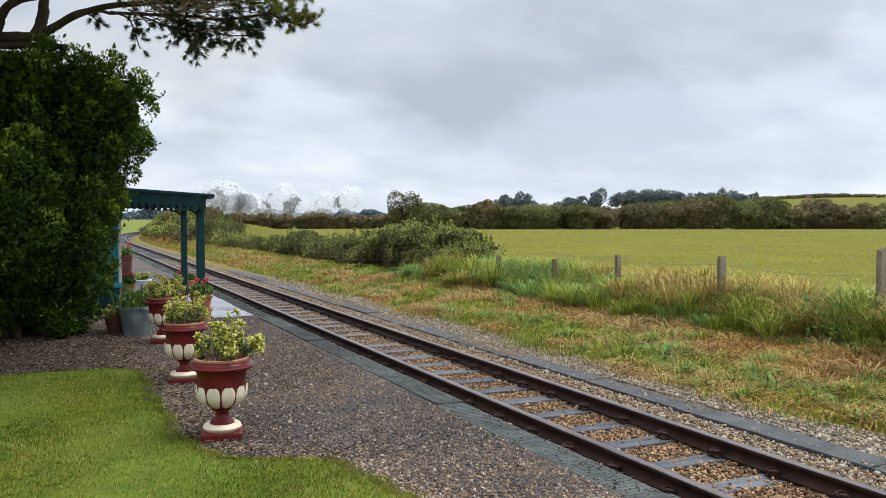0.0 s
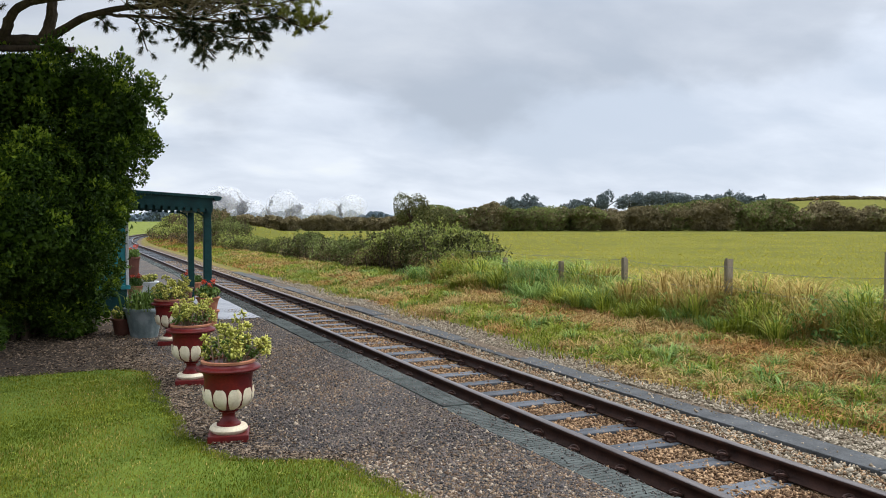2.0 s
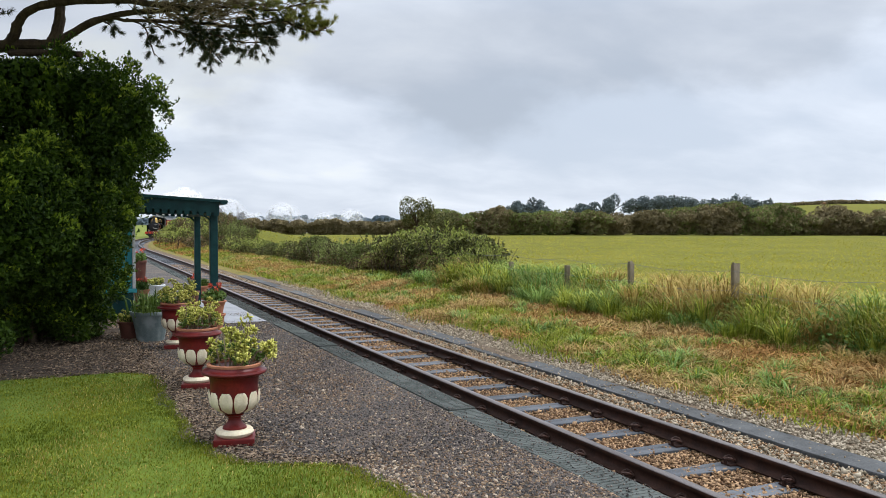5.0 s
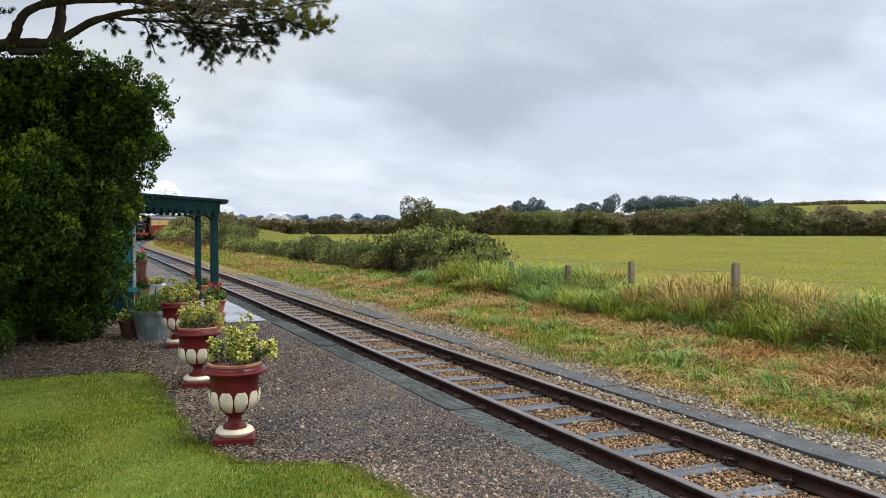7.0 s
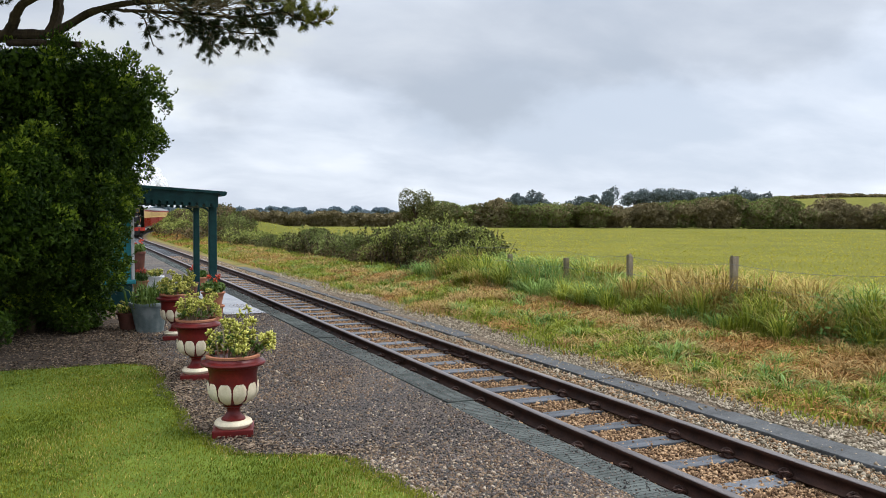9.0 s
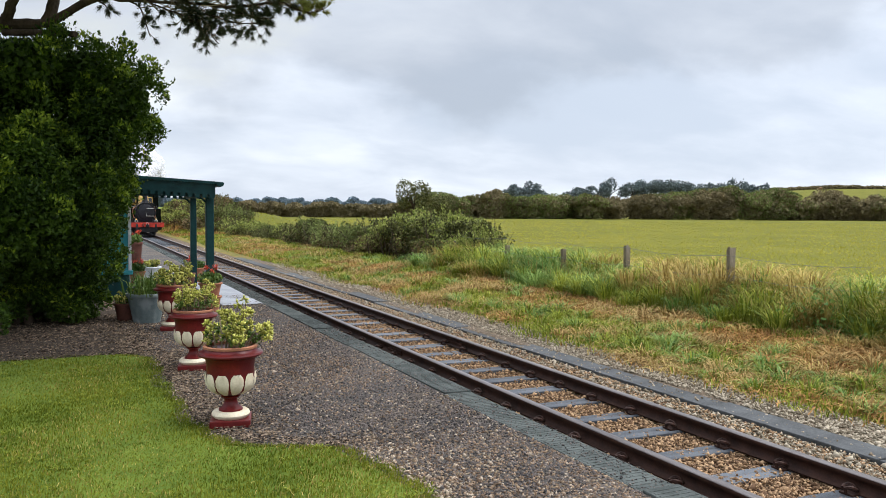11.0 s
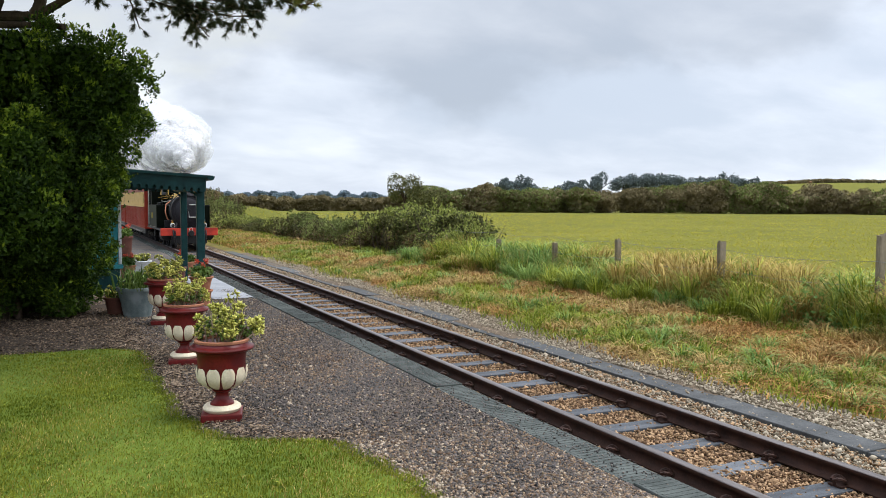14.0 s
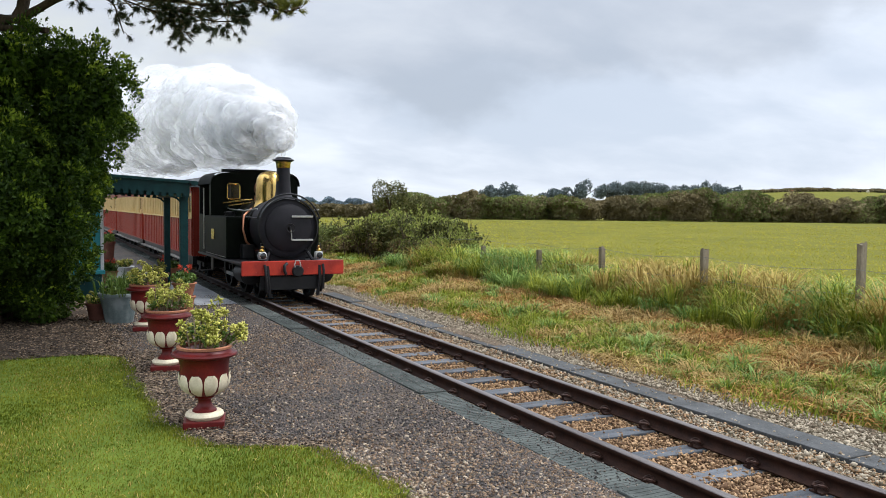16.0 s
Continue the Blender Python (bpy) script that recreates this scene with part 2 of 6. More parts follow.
def mesh_np(name, verts, faces, material, parent=None, label="", mats=None, smooth=False):
    """verts (n, 3) and faces (m, k) as one mesh; mats: a slot for each face."""
    me = bpy.data.meshes.new(name)
    faces = np.asarray(faces, dtype=np.int32)
    m, k = faces.shape
    me.vertices.add(len(verts)); me.loops.add(m * k); me.polygons.add(m)
    me.vertices.foreach_set("co", np.asarray(verts, dtype=np.float32).ravel())
    me.loops.foreach_set("vertex_index", faces.ravel())
    me.polygons.foreach_set("loop_start", np.arange(0, m * k, k, dtype=np.int32))
    if isinstance(material, (list, tuple)):
        for x in material:
            me.materials.append(x)
        if mats is not None:
            me.polygons.foreach_set("material_index", np.asarray(mats, dtype=np.int32))
    me.update(calc_edges=True)
    if smooth:
        me.shade_smooth()
    return link(name, me, material if not isinstance(material, (list, tuple)) else None, parent, label)


def box(bm, x0, x1, y0, y1, z0, z1, bevel=0.0):
    r = bmesh.ops.create_cube(bm, size=1)
    vs = r["verts"]
    for v in vs:
        v.co = Vector(((x0 + x1) / 2 + v.co.x * (x1 - x0), (y0 + y1) / 2 + v.co.y * (y1 - y0), (z0 + z1) / 2 + v.co.z * (z1 - z0)))
    if bevel:
        es = list({e for v in vs for e in v.link_edges})
        bmesh.ops.bevel(bm, geom=es, offset=bevel, segments=2, affect="EDGES", profile=0.6)
    return bm


def boxed(x0, x1, y0, y1, z0, z1, bevel=0.0):
    return box(bmesh.new(), x0, x1, y0, y1, z0, z1, bevel)


def lathe(profile, seg=32, centre=(0, 0, 0), axis="Z", wave=None, cap=True):
    """A turned body from (radius, height) pairs."""
    bm = bmesh.new()
    rings = []
    for r, h in profile:
        ring = []
        for i in range(seg):
            a = 2 * math.pi * i / seg
            rr = r * (1 + (wave(a, h) if wave else 0))
            p = (rr * math.cos(a), rr * math.sin(a), h)
            if axis == "Y":
                p = (p[0], p[2], p[1])
            elif axis == "X":
                p = (p[2], p[0], p[1])
            ring.append(bm.verts.new(Vector(p) + Vector(centre)))
        rings.append(ring)
    for a, b in zip(rings, rings[1:]):
        for i in range(seg):
            bm.faces.new((a[i], a[(i + 1) % seg], b[(i + 1) % seg], b[i]))
    if cap:
        bm.faces.new(rings[0][::-1])
        bm.faces.new(rings[-1])
    bmesh.ops.recalc_face_normals(bm, faces=bm.faces)
    return bm


def tube(points, radii, seg=8, bm=None):
    """A round bar along points, tapered."""
    bm = bm or bmesh.new()
    pts = [Vector(p) for p in points]
    if isinstance(radii, (int, float)):
        radii = [radii] * len(pts)
    rings = []
    for i, p in enumerate(pts):
        d = (pts[min(i + 1, len(pts) - 1)] - pts[max(i - 1, 0)]).normalized()
        u = d.orthogonal().normalized() if i == 0 else (u - d * u.dot(d)).normalized()
        w = d.cross(u)
        rings.append([bm.verts.new(p + (u * math.cos(2 * math.pi * k / seg) + w * math.sin(2 * math.pi * k / seg)) * radii[i]) for k in range(seg)])
    for a, b in zip(rings, rings[1:]):
        for i in range(seg):
            bm.faces.new((a[i], a[(i + 1) % seg], b[(i + 1) % seg], b[i]))
    bm.faces.new(rings[0][::-1]); bm.faces.new(rings[-1])
    return bm


def rng(seed):
    return np.random.default_rng(seed)


def unit(v):
    return v / np.maximum(np.linalg.norm(v, axis=-1, keepdims=True), 1e-9)


def leaf_arrays(c, size, seed, up=0.35, narrow=0.5, fold=0.18, outward=None):
    """Folded leaves, two triangles on each side of the midrib, at the points c."""
    g = rng(seed)
    n = len(c)
    d = unit(g.normal(size=(n, 3)) + np.array([0, 0, up]) + (0 if outward is None else outward))
    s = unit(np.cross(d, g.normal(size=(n, 3))))
    nn = np.cross(d, s)
    L = (size * g.uniform(0.6, 1.3, n))[:, None]
    base = c - d * L * 0.5
    tip = c + d * L * 0.5 - nn * L * 0.12
    l = c + s * L * narrow * 0.5 + nn * L * fold
    r = c - s * L * narrow * 0.5 + nn * L * fold
    v = np.stack([base, l, tip, r], 1).reshape(-1, 3)
    i = np.arange(n)[:, None] * 4
    f = np.concatenate([i + [0, 1, 2], i + [0, 2, 3]], 1).reshape(-1, 3)
    return v, f


def blade_arrays(p, h, w, seed, lean=0.5, wind=(0.2, 0.0)):
    """Bent grass blades on the points p: a quad and a tip each, as triangles."""
    g = rng(seed)
    n = len(p)
    h = h * g.uniform(0.55, 1.25, n)
    a = g.uniform(0, 2 * math.pi, n)
    side = np.stack([np.cos(a), np.sin(a), np.zeros(n)], 1) * (w * g.uniform(0.6, 1.3, n))[:, None] * 0.5
    b = g.uniform(0, 2 * math.pi, n)
    k = (lean * np.abs(g.normal(size=n)) * h)[:, None]
    off = np.stack([np.cos(b), np.sin(b), np.zeros(n)], 1) * k + np.array([wind[0], wind[1], 0]) * h[:, None]
    upv = np.zeros((n, 3)); upv[:, 2] = h
    mid = p + upv * 0.6 + off * 0.3
    tip = p + upv * np.clip(1.0 - 0.25 * k / np.maximum(h[:, None], 1e-6), 0.35, 1) + off
    v = np.stack([p - side, p + side, mid + side * 0.8, mid - side * 0.8, tip], 1).reshape(-1, 3)
    i = np.arange(n)[:, None] * 5
    f = np.concatenate([i + [0, 1, 2], i + [0, 2, 3], i + [3, 2, 4]], 1).reshape(-1, 3)
    return v, f


def arch_arrays(p, h, reach, w, seed, spread=0.5, toward=None):
    """Long blades that rise from the points p and arch over, four narrowing segments each."""
    g = rng(seed)
    n = len(p)
    h = h * g.uniform(0.6, 1.2, n)
    reach = reach * np.abs(g.normal(0.9, 0.45, n))
    a = g.uniform(0, 2 * math.pi, n) if toward is None else toward + g.normal(size=n) * spread
    out = np.stack([np.cos(a), np.sin(a), np.zeros(n)], 1)
    side = np.stack([-np.sin(a), np.cos(a), np.zeros(n)], 1) * (w * g.uniform(0.6, 1.3, n))[:, None] * 0.5
    rings = []
    for u, k in ((0, 0.8), (0.33, 1.0), (0.62, 0.8), (0.85, 0.5), (1.0, 0.0)):
        z = h * (1.75 * u - 1.05 * u * u)
        c = p + out * (reach * u ** 1.5)[:, None] + np.stack([0 * z, 0 * z, z], 1)
        rings += [c - side * k, c + side * k] if k else [c]
    v = np.stack(rings, 1).reshape(-1, 3)
    i = np.arange(n)[:, None] * 9
    f = [i + [2 * k, 2 * k + 1, 2 * k + 3] for k in range(3)] + [i + [2 * k, 2 * k + 3, 2 * k + 2] for k in range(3)] + [i + [6, 7, 8]]
    return v, np.concatenate(f, 1).reshape(-1, 3)


def straw_arrays(p, length, w, seed, tilt=0.25):
    """Cut stalks lying about at the points p, bent in the middle."""
    g = rng(seed)
    n = len(p)
    a = g.uniform(0, 2 * math.pi, n)
    L = length * g.uniform(0.5, 1.4, n)
    d = np.stack([np.cos(a), np.sin(a), tilt * g.normal(size=n)], 1) * L[:, None] * 0.5
    sd = unit(np.stack([-np.sin(a), np.cos(a), 0.6 * g.normal(size=n)], 1)) * (w * 0.5)
    mid = p + np.stack([0 * a, 0 * a, np.abs(g.normal(size=n)) * L * 0.16 + 0.005], 1)
    v = np.stack([p - d - sd, p - d + sd, mid + sd, mid - sd, p + d], 1).reshape(-1, 3)
    i = np.arange(n)[:, None] * 5
    return v, np.concatenate([i + [0, 1, 2], i + [0, 2, 3], i + [3, 2, 4]], 1).reshape(-1, 3)


OCT_V = np.array([[1, 0, 0], [-1, 0, 0], [0, 1, 0], [0, -1, 0], [0, 0, 1], [0, 0, -1]], float)
OCT_F = np.array([[0, 2, 4], [2, 1, 4], [1, 3, 4], [3, 0, 4], [2, 0, 5], [1, 2, 5], [3, 1, 5], [0, 3, 5]])


def stone_arrays(p, size, seed):
    """Angular stones lying at the points p."""
    g = rng(seed)
    n = len(p)
    v = OCT_V[None] * g.uniform(0.55, 1.2, (n, 6, 1)) + g.normal(size=(n, 6, 3)) * 0.22
    v *= (size * g.lognormal(0, 0.3, n))[:, None, None] * np.array([1, 1, 0.72]) * 0.5
    a, t = g.uniform(0, 6.28, n), g.normal(size=n) * 0.6
    ca, sa, ct, st = np.cos(a), np.sin(a), np.cos(t), np.sin(t)
    x, y, z = v[..., 0], v[..., 1], v[..., 2]
    y, z = y * ct[:, None] - z * st[:, None], y * st[:, None] + z * ct[:, None]
    x, y = x * ca[:, None] - y * sa[:, None], x * sa[:, None] + y * ca[:, None]
    v = np.stack([x, y, z], 2) + p[:, None]
    f = (OCT_F[None] + np.arange(n)[:, None, None] * 6).reshape(-1, 3)
    return v.reshape(-1, 3), f


def joined(name, sets, materials, parent=None, label=""):
    """Several (verts, faces, slot) arrays as one mesh."""
    vs, fs, ms, k = [], [], [], 0
    for v, f, slot in sets:
        vs.append(v); fs.append(f + k); ms.append(np.full(len(f), slot)); k += len(v)
    return mesh_np(name, np.concatenate(vs), np.concatenate(fs), list(materials), parent, label, np.concatenate(ms))


def smooth_noise(x, y, scale, seed=0):
    """Cheap smooth field of sines in 0..1."""
    g = rng(seed)
    s = np.zeros_like(x, dtype=float)
    for k in range(7):
        a, w = g.uniform(0, 6.28), g.uniform(0.6, 2.0) * scale
        s += np.sin((x * math.cos(a) + y * math.sin(a)) * w + g.uniform(0, 6.28))
    return np.clip(0.5 + s / 7, 0, 1)


# ---------------------------------------------------------------- line of the railway
TRACK_X, RAIL_TOP, BEND_Y, BEND_R = 4.37, 0.14, 58.0, 230.0


def line(s):
    """Place and heading of the track's centre, s metres on from the camera's place."""
    if s <= BEND_Y:
        return TRACK_X, s, 0.0
    a = (s - BEND_Y) / BEND_R
    return TRACK_X + BEND_R * (1 - math.cos(a)), BEND_Y + BEND_R * math.sin(a), a


def line_np(s):
    a = np.maximum(s - BEND_Y, 0) / BEND_R
    return np.where(s <= BEND_Y, TRACK_X, TRACK_X + BEND_R * (1 - np.cos(a))), np.where(s <= BEND_Y, s, BEND_Y + BEND_R * np.sin(a)), a


def off_track(x, y):
    """Distance to the right of the track's centre line."""
    cx = TRACK_X + BEND_R
    r = np.hypot(x - cx, y - BEND_Y)
    return np.where(y <= BEND_Y, x - TRACK_X, np.where(x < cx, BEND_R - r, 400.0))


def step(a, b, x):
    t = np.clip((x - a) / (b - a), 0, 1)
    return t * t * (3 - 2 * t)


def height(x, y):
    """The lie of the land."""
    d = off_track(x, y)
    z = 0.05 + 0 * x
    z = np.where((d > -0.75) & (d < 1.2), -0.06, z)
    z = z + np.where(d > 1.4, 0.16 * step(1.6, 4.6, d) * (1 - step(5.5, 9, d)), 0)
    z = z + np.where(d > 1.4, 0.05 * (smooth_noise(x, y, 1.3, 3) - 0.5), 0)
    bank = step(52, 66, y) * (1 - step(100, 130, y)) * step(1.9, 5.0, d) * (1 - step(9, 16, d))
    z = z + 1.35 * bank
    z = z + 13.5 * np.exp(-(((x - 420) / 150) ** 2 + ((y - 330) / 110) ** 2)) * step(220, 330, np.hypot(x, y))
    return z


def lay(x, y, lift=0.0):
    return np.stack([x, y, height(x, y) + lift], 1)


# ---------------------------------------------------------------- ground
def ground():
    def axis(a, b, fine, far0, far1):
        near = np.arange(a, b, fine)
        k = np.geomspace(1, far1 - b + 1, 120) - 1 + b
        j = a - (np.geomspace(1, a - far0 + 1, 22) - 1)
        return np.unique(np.round(np.concatenate([j, near, k]), 3))
    xs, ys = axis(-6, 18, 0.14, -900, 2200), axis(-4, 40, 0.4, -900, 2200)
    X, Y = np.meshgrid(xs, ys, indexing="ij")
    v = np.stack([X.ravel(), Y.ravel(), height(X.ravel(), Y.ravel())], 1)
    a, b = len(xs), len(ys)
    i = (np.arange(a - 1)[:, None] * b + np.arange(b - 1)[None]).ravel()
    f = np.stack([i, i + b, i + b + 1, i + 1], 1)
    c = v[f].mean(1)
    d = off_track(c[:, 0], c[:, 1])
    slot = np.where(d > 6.3, 1, np.where(d > 1.2 + 0.85 * (c[:, 1] < 29), 2, np.where(d > -1.3, 3, 0)))
    tagged(mesh_np("ground", v, f, (M_SOIL, M_FIELD, M_VERGE, M_BALLAST), mats=slot, smooth=True), "green meadow and rough grass verge beside a railway", "ground", kind="structure")


ground()


def strip(name, x0, x1, y0, y1, z, thick, material, label, category, wob=0.0, n=60):
    """A flat layer beside the track with a softly wavering edge."""
    ys = np.linspace(y0, y1, n)
    xa = x0 + wob * (smooth_noise(ys, ys * 0, 1.7, 5) - 0.5)
    xb = x1 + 0 * ys
    nx = 14
    t = np.concatenate([[0, 0.004], np.linspace(0.03, 0.97, nx - 4), [0.996, 1]])
    X = xa[None] + (xb - xa)[None] * t[:, None]
    Y = np.repeat(ys[None], nx, 0)
    Z = z + 0.012 * (smooth_noise(X, Y, 3.0, 8) - 0.5)
    Z[0] -= thick; Z[-1] -= thick
    v = np.stack([X.ravel(), Y.ravel(), Z.ravel()], 1)
    i = (np.arange(nx - 1)[:, None] * n + np.arange(n - 1)[None]).ravel()
    f = np.stack([i, i + n, i + n + 1, i + 1], 1)
    return tagged(mesh_np(name, v, f, material, smooth=True), label, category, kind="structure")


strip("platform", -4.0, 3.45, -3.0, 75, 0.085, 0.06, M_GRAVEL, "low platform of dark cinder gravel with pale chips", "platform", 0.0, 120)
strip("concrete_slab", 2.62, 3.36, 15.3, 23.2, 0.098, 0.05, M_SLAB, "worn grey concrete paving under the canopy", "pavement", 0.0, 30)


def lawn_edge(y):
    """Right-hand edge of the lawn."""
    ys = np.array([2.0, 4.9, 5.35, 5.9, 6.3, 6.65, 7.2, 8.35, 9.5, 10.4, 10.75])
    xs = np.array([2.12, 2.08, 2.07, 1.92, 1.22, 1.0, 0.98, 0.93, 0.97, 0.93, 0.55])
    y = np.asarray(y, float)
    return np.interp(y, ys, xs) + 0.09 * (smooth_noise(y, y * 0 + 3.1, 5, 2) - 0.5) + 0.05 * (smooth_noise(y, y * 0 + 1.7, 19, 3) - 0.5)


def lawn():
    n, nx = 200, 40
    ys = np.linspace(-2.5, 10.78, n)
    xb = lawn_edge(ys)
    t = np.linspace(0, 1, nx) ** 0.7
    X = -4.0 + (xb + 4.0)[None] * t[:, None]
    Y = np.repeat(ys[None], nx, 0)
    Z = 0.101 + 0.018 * (smooth_noise(X, Y, 2.0, 4) - 0.5)
    Z = 0.078 + (Z - 0.078) * np.clip((xb[None] - X) / 0.16, 0, 1)
    Z[-1] = 0.06; Z[:, -1] = 0.06
    v = np.stack([X.ravel(), Y.ravel(), Z.ravel()], 1)
    i = (np.arange(nx - 1)[:, None] * n + np.arange(n - 1)[None]).ravel()
    f = np.stack([i, i + n, i + n + 1, i + 1], 1)
    ob = tagged(mesh_np("lawn", v, f, M_LAWN, smooth=True), "short mown green lawn beside the gravel platform", "lawn", kind="structure")
    g = rng(11)
    sets = []
    for k, (cnt, slot, hh, ww) in enumerate(((170000, 0, 0.030, 0.0055), (26000, 1, 0.034, 0.005), (7000, 2, 0.034, 0.0055))):
        y = 10.78 - 7.4 * g.uniform(0, 1, cnt) ** 0.8
        x = g.uniform(-3.0, 2.2, cnt)
        e = lawn_edge(y)
        if slot == 2:
            x = e + g.normal(0, 0.06, cnt)
        keep = (x < e + 0.03 * g.normal(size=cnt) + 0.05 * (slot == 2)) & (x > -0.23 * y - 1.2)
        if slot == 1:
            keep &= (smooth_noise(x, y, 2.2, 9) + 0.1 * g.normal(size=cnt) + 0.22 * step(7.0, 5.5, y)) > 0.54
        x, y = x[keep], y[keep]
        p = np.stack([x, y, 0.078 + 0.02 * np.clip((lawn_edge(y) - x) / 0.16, 0, 1)], 1)
        v, f = blade_arrays(p, hh, ww, 30 + k, 0.8, (0.1, 0))
        sets.append((v, f, 0 if slot == 2 else slot))
    # coarser tufts and clover in the sward
    n = 1500
    ty = 10.7 - 6.8 * g.uniform(0, 1, n) ** 0.8
    tx = g.uniform(-3.0, 2.1, n)
    keep = (tx < lawn_edge(ty) - 0.02) & (tx > -0.23 * ty - 1.2) & (smooth_noise(tx, ty, 2.6, 13) + 0.12 * g.normal(size=n) > 0.5)
    tx, ty = tx[keep], ty[keep]
    k = np.repeat(np.arange(len(tx)), 26)
    a = g.uniform(0, 6.28, len(k))
    r = 0.05 * g.uniform(0, 1, len(k))
    p = np.stack([tx[k] + r * np.cos(a), ty[k] + r * np.sin(a), 0.09 + 0 * r], 1)
    v, f = arch_arrays(p, 0.036, 0.042, 0.007, 38, 0.8, a)
    sets.append((v, f, 2))
    joined("grass", sets, (M_LAWNB, M_STRAW, M_BLADE), ob)
    bpy.context.view_layer.update()
    return ob


lawn()
strip("flower_bed", -4.0, 0.78, 10.7, 15.2, 0.112, 0.06, M_LITTER, "bare bed of dark leaf litter beneath the shrub", "flower bed", 0.0, 40)


# ---------------------------------------------------------------- track
def sweep(profile, s0, s1, lateral, n, name, material, parent, mats=None, label=""):
    """A closed profile of (across, up) pairs drawn along the line."""
    ss = np.concatenate([np.linspace(s0, min(s1, BEND_Y), 3), np.linspace(BEND_Y, s1, n)[1:]]) if s1 > BEND_Y else np.linspace(s0, s1, n)
    x, y, a = line_np(ss)
    pr = np.array(profile, float)
    k, m = len(pr), len(ss)
    off = lateral + pr[:, 0]
    vx = x[:, None] + off[None] * np.cos(a)[:, None]
    vy = y[:, None] - off[None] * np.sin(a)[:, None]
    vz = np.repeat(pr[:, 1][None], m, 0)
    v = np.stack([vx.ravel(), vy.ravel(), vz.ravel()], 1)
    f, ms = [], []
    for i in range(m - 1):
        for j in range(k):
            f.append((i * k + j, i * k + (j + 1) % k, (i + 1) * k + (j + 1) % k, (i + 1) * k + j))
            ms.append(mats[j] if mats else 0)
    return mesh_np(name, v, np.array(f)[:, ::-1], material, parent, label, ms if mats else None)


RAIL = [(-0.032, 0.14), (0.032, 0.14), (0.036, 0.134), (0.036, 0.108), (0.010, 0.096), (0.010, 0.034), (0.055, 0.022), (0.055, 0.010),
        (-0.055, 0.010), (-0.055, 0.022), (-0.010, 0.034), (-0.010, 0.096), (-0.036, 0.108), (-0.036, 0.134)]
RAIL_MATS = [1, 1] + [0] * 11 + [1]
GAUGE = 0.914


def sleeper_mesh():
    bm = boxed(-0.86, 0.86, -0.098, 0.098, -0.12, 0.008, 0.008)
    for v in bm.verts:
        v.co.z += 0.004 * math.sin(v.co.x * 7)
    me = bpy.data.meshes.new("sleeper")
    bm.to_mesh(me); bm.free()
    me.materials.append(M_SLEEPER)
    return me


def clip_mesh():
    """A spring clip: a bent steel bar on a base plate."""
    bm = boxed(-0.05, 0.05, -0.055, 0.055, 0.006, 0.022, 0.004)
    pts = [Vector((0.042 * math.cos(a) + 0.012, 0.046 * math.sin(a), 0.055 + 0.012 * math.sin(a * 2))) for a in [i * 5.2 / 9 for i in range(10)]]
    tube([(0.05, 0.0, 0.02)] + pts, 0.013, 6, bm)
    me = bpy.data.meshes.new("clip")
    bm.to_mesh(me); bm.free()
    me.materials.append(M_RAIL)
    return me


def track():
    t = tagged(new("railway_track"), "narrow-gauge railway track of rusty rails on grey timber sleepers", "railway track", kind="structure")
    for sx in (-1, 1):
        lat = sx * (GAUGE / 2 + 0.036)
        # two lengths of rail with a joint between them
        for a, b, n in ((-6, 9.92 + 0.12 * sx, 4), (9.93 + 0.12 * sx, 225, 70)):
            sweep(RAIL, a, b, lat, n, "rail", (M_RAIL, M_RAILTOP), t, RAIL_MATS)
        bm = bmesh.new()
        for k in (-1, 1):
            box(bm, TRACK_X + lat + k * 0.018 - 0.008, TRACK_X + lat + k * 0.018 + 0.008, 9.70 + 0.12 * sx, 10.16 + 0.12 * sx, 0.036, 0.094, 0.003)
            for j in range(4):
                bmesh.ops.create_icosphere(bm, subdivisions=1, radius=0.014, matrix=Matrix.Translation((TRACK_X + lat + k * 0.03, 9.76 + 0.115 * j + 0.12 * sx, 0.065)))
        part("fishplate", bm, M_RAIL, t, "bolted joint plate")
    sm, cm = sleeper_mesh(), clip_mesh()
    g = rng(4)
    s = -3.9
    while s < 205:
        x, y, a = line(s)
        sl = link("sleeper", sm, None, t)
        sl.matrix_basis = pose(x + g.normal() * 0.012, y + g.normal() * 0.012, -0.004 + g.normal() * 0.004, g.normal() * 0.6, 0, -math.degrees(a) + g.normal() * 0.7)
        if s < 30:
            for sx in (-1, 1):
                for k in (-1, 1):
                    c = link("clip", cm, None, sl)
                    c.matrix_basis = pose(sx * (GAUGE / 2 + 0.036) + k * 0.075, 0, 0, 0, 0, 0 if k > 0 else 180)
        s += 0.592


track()


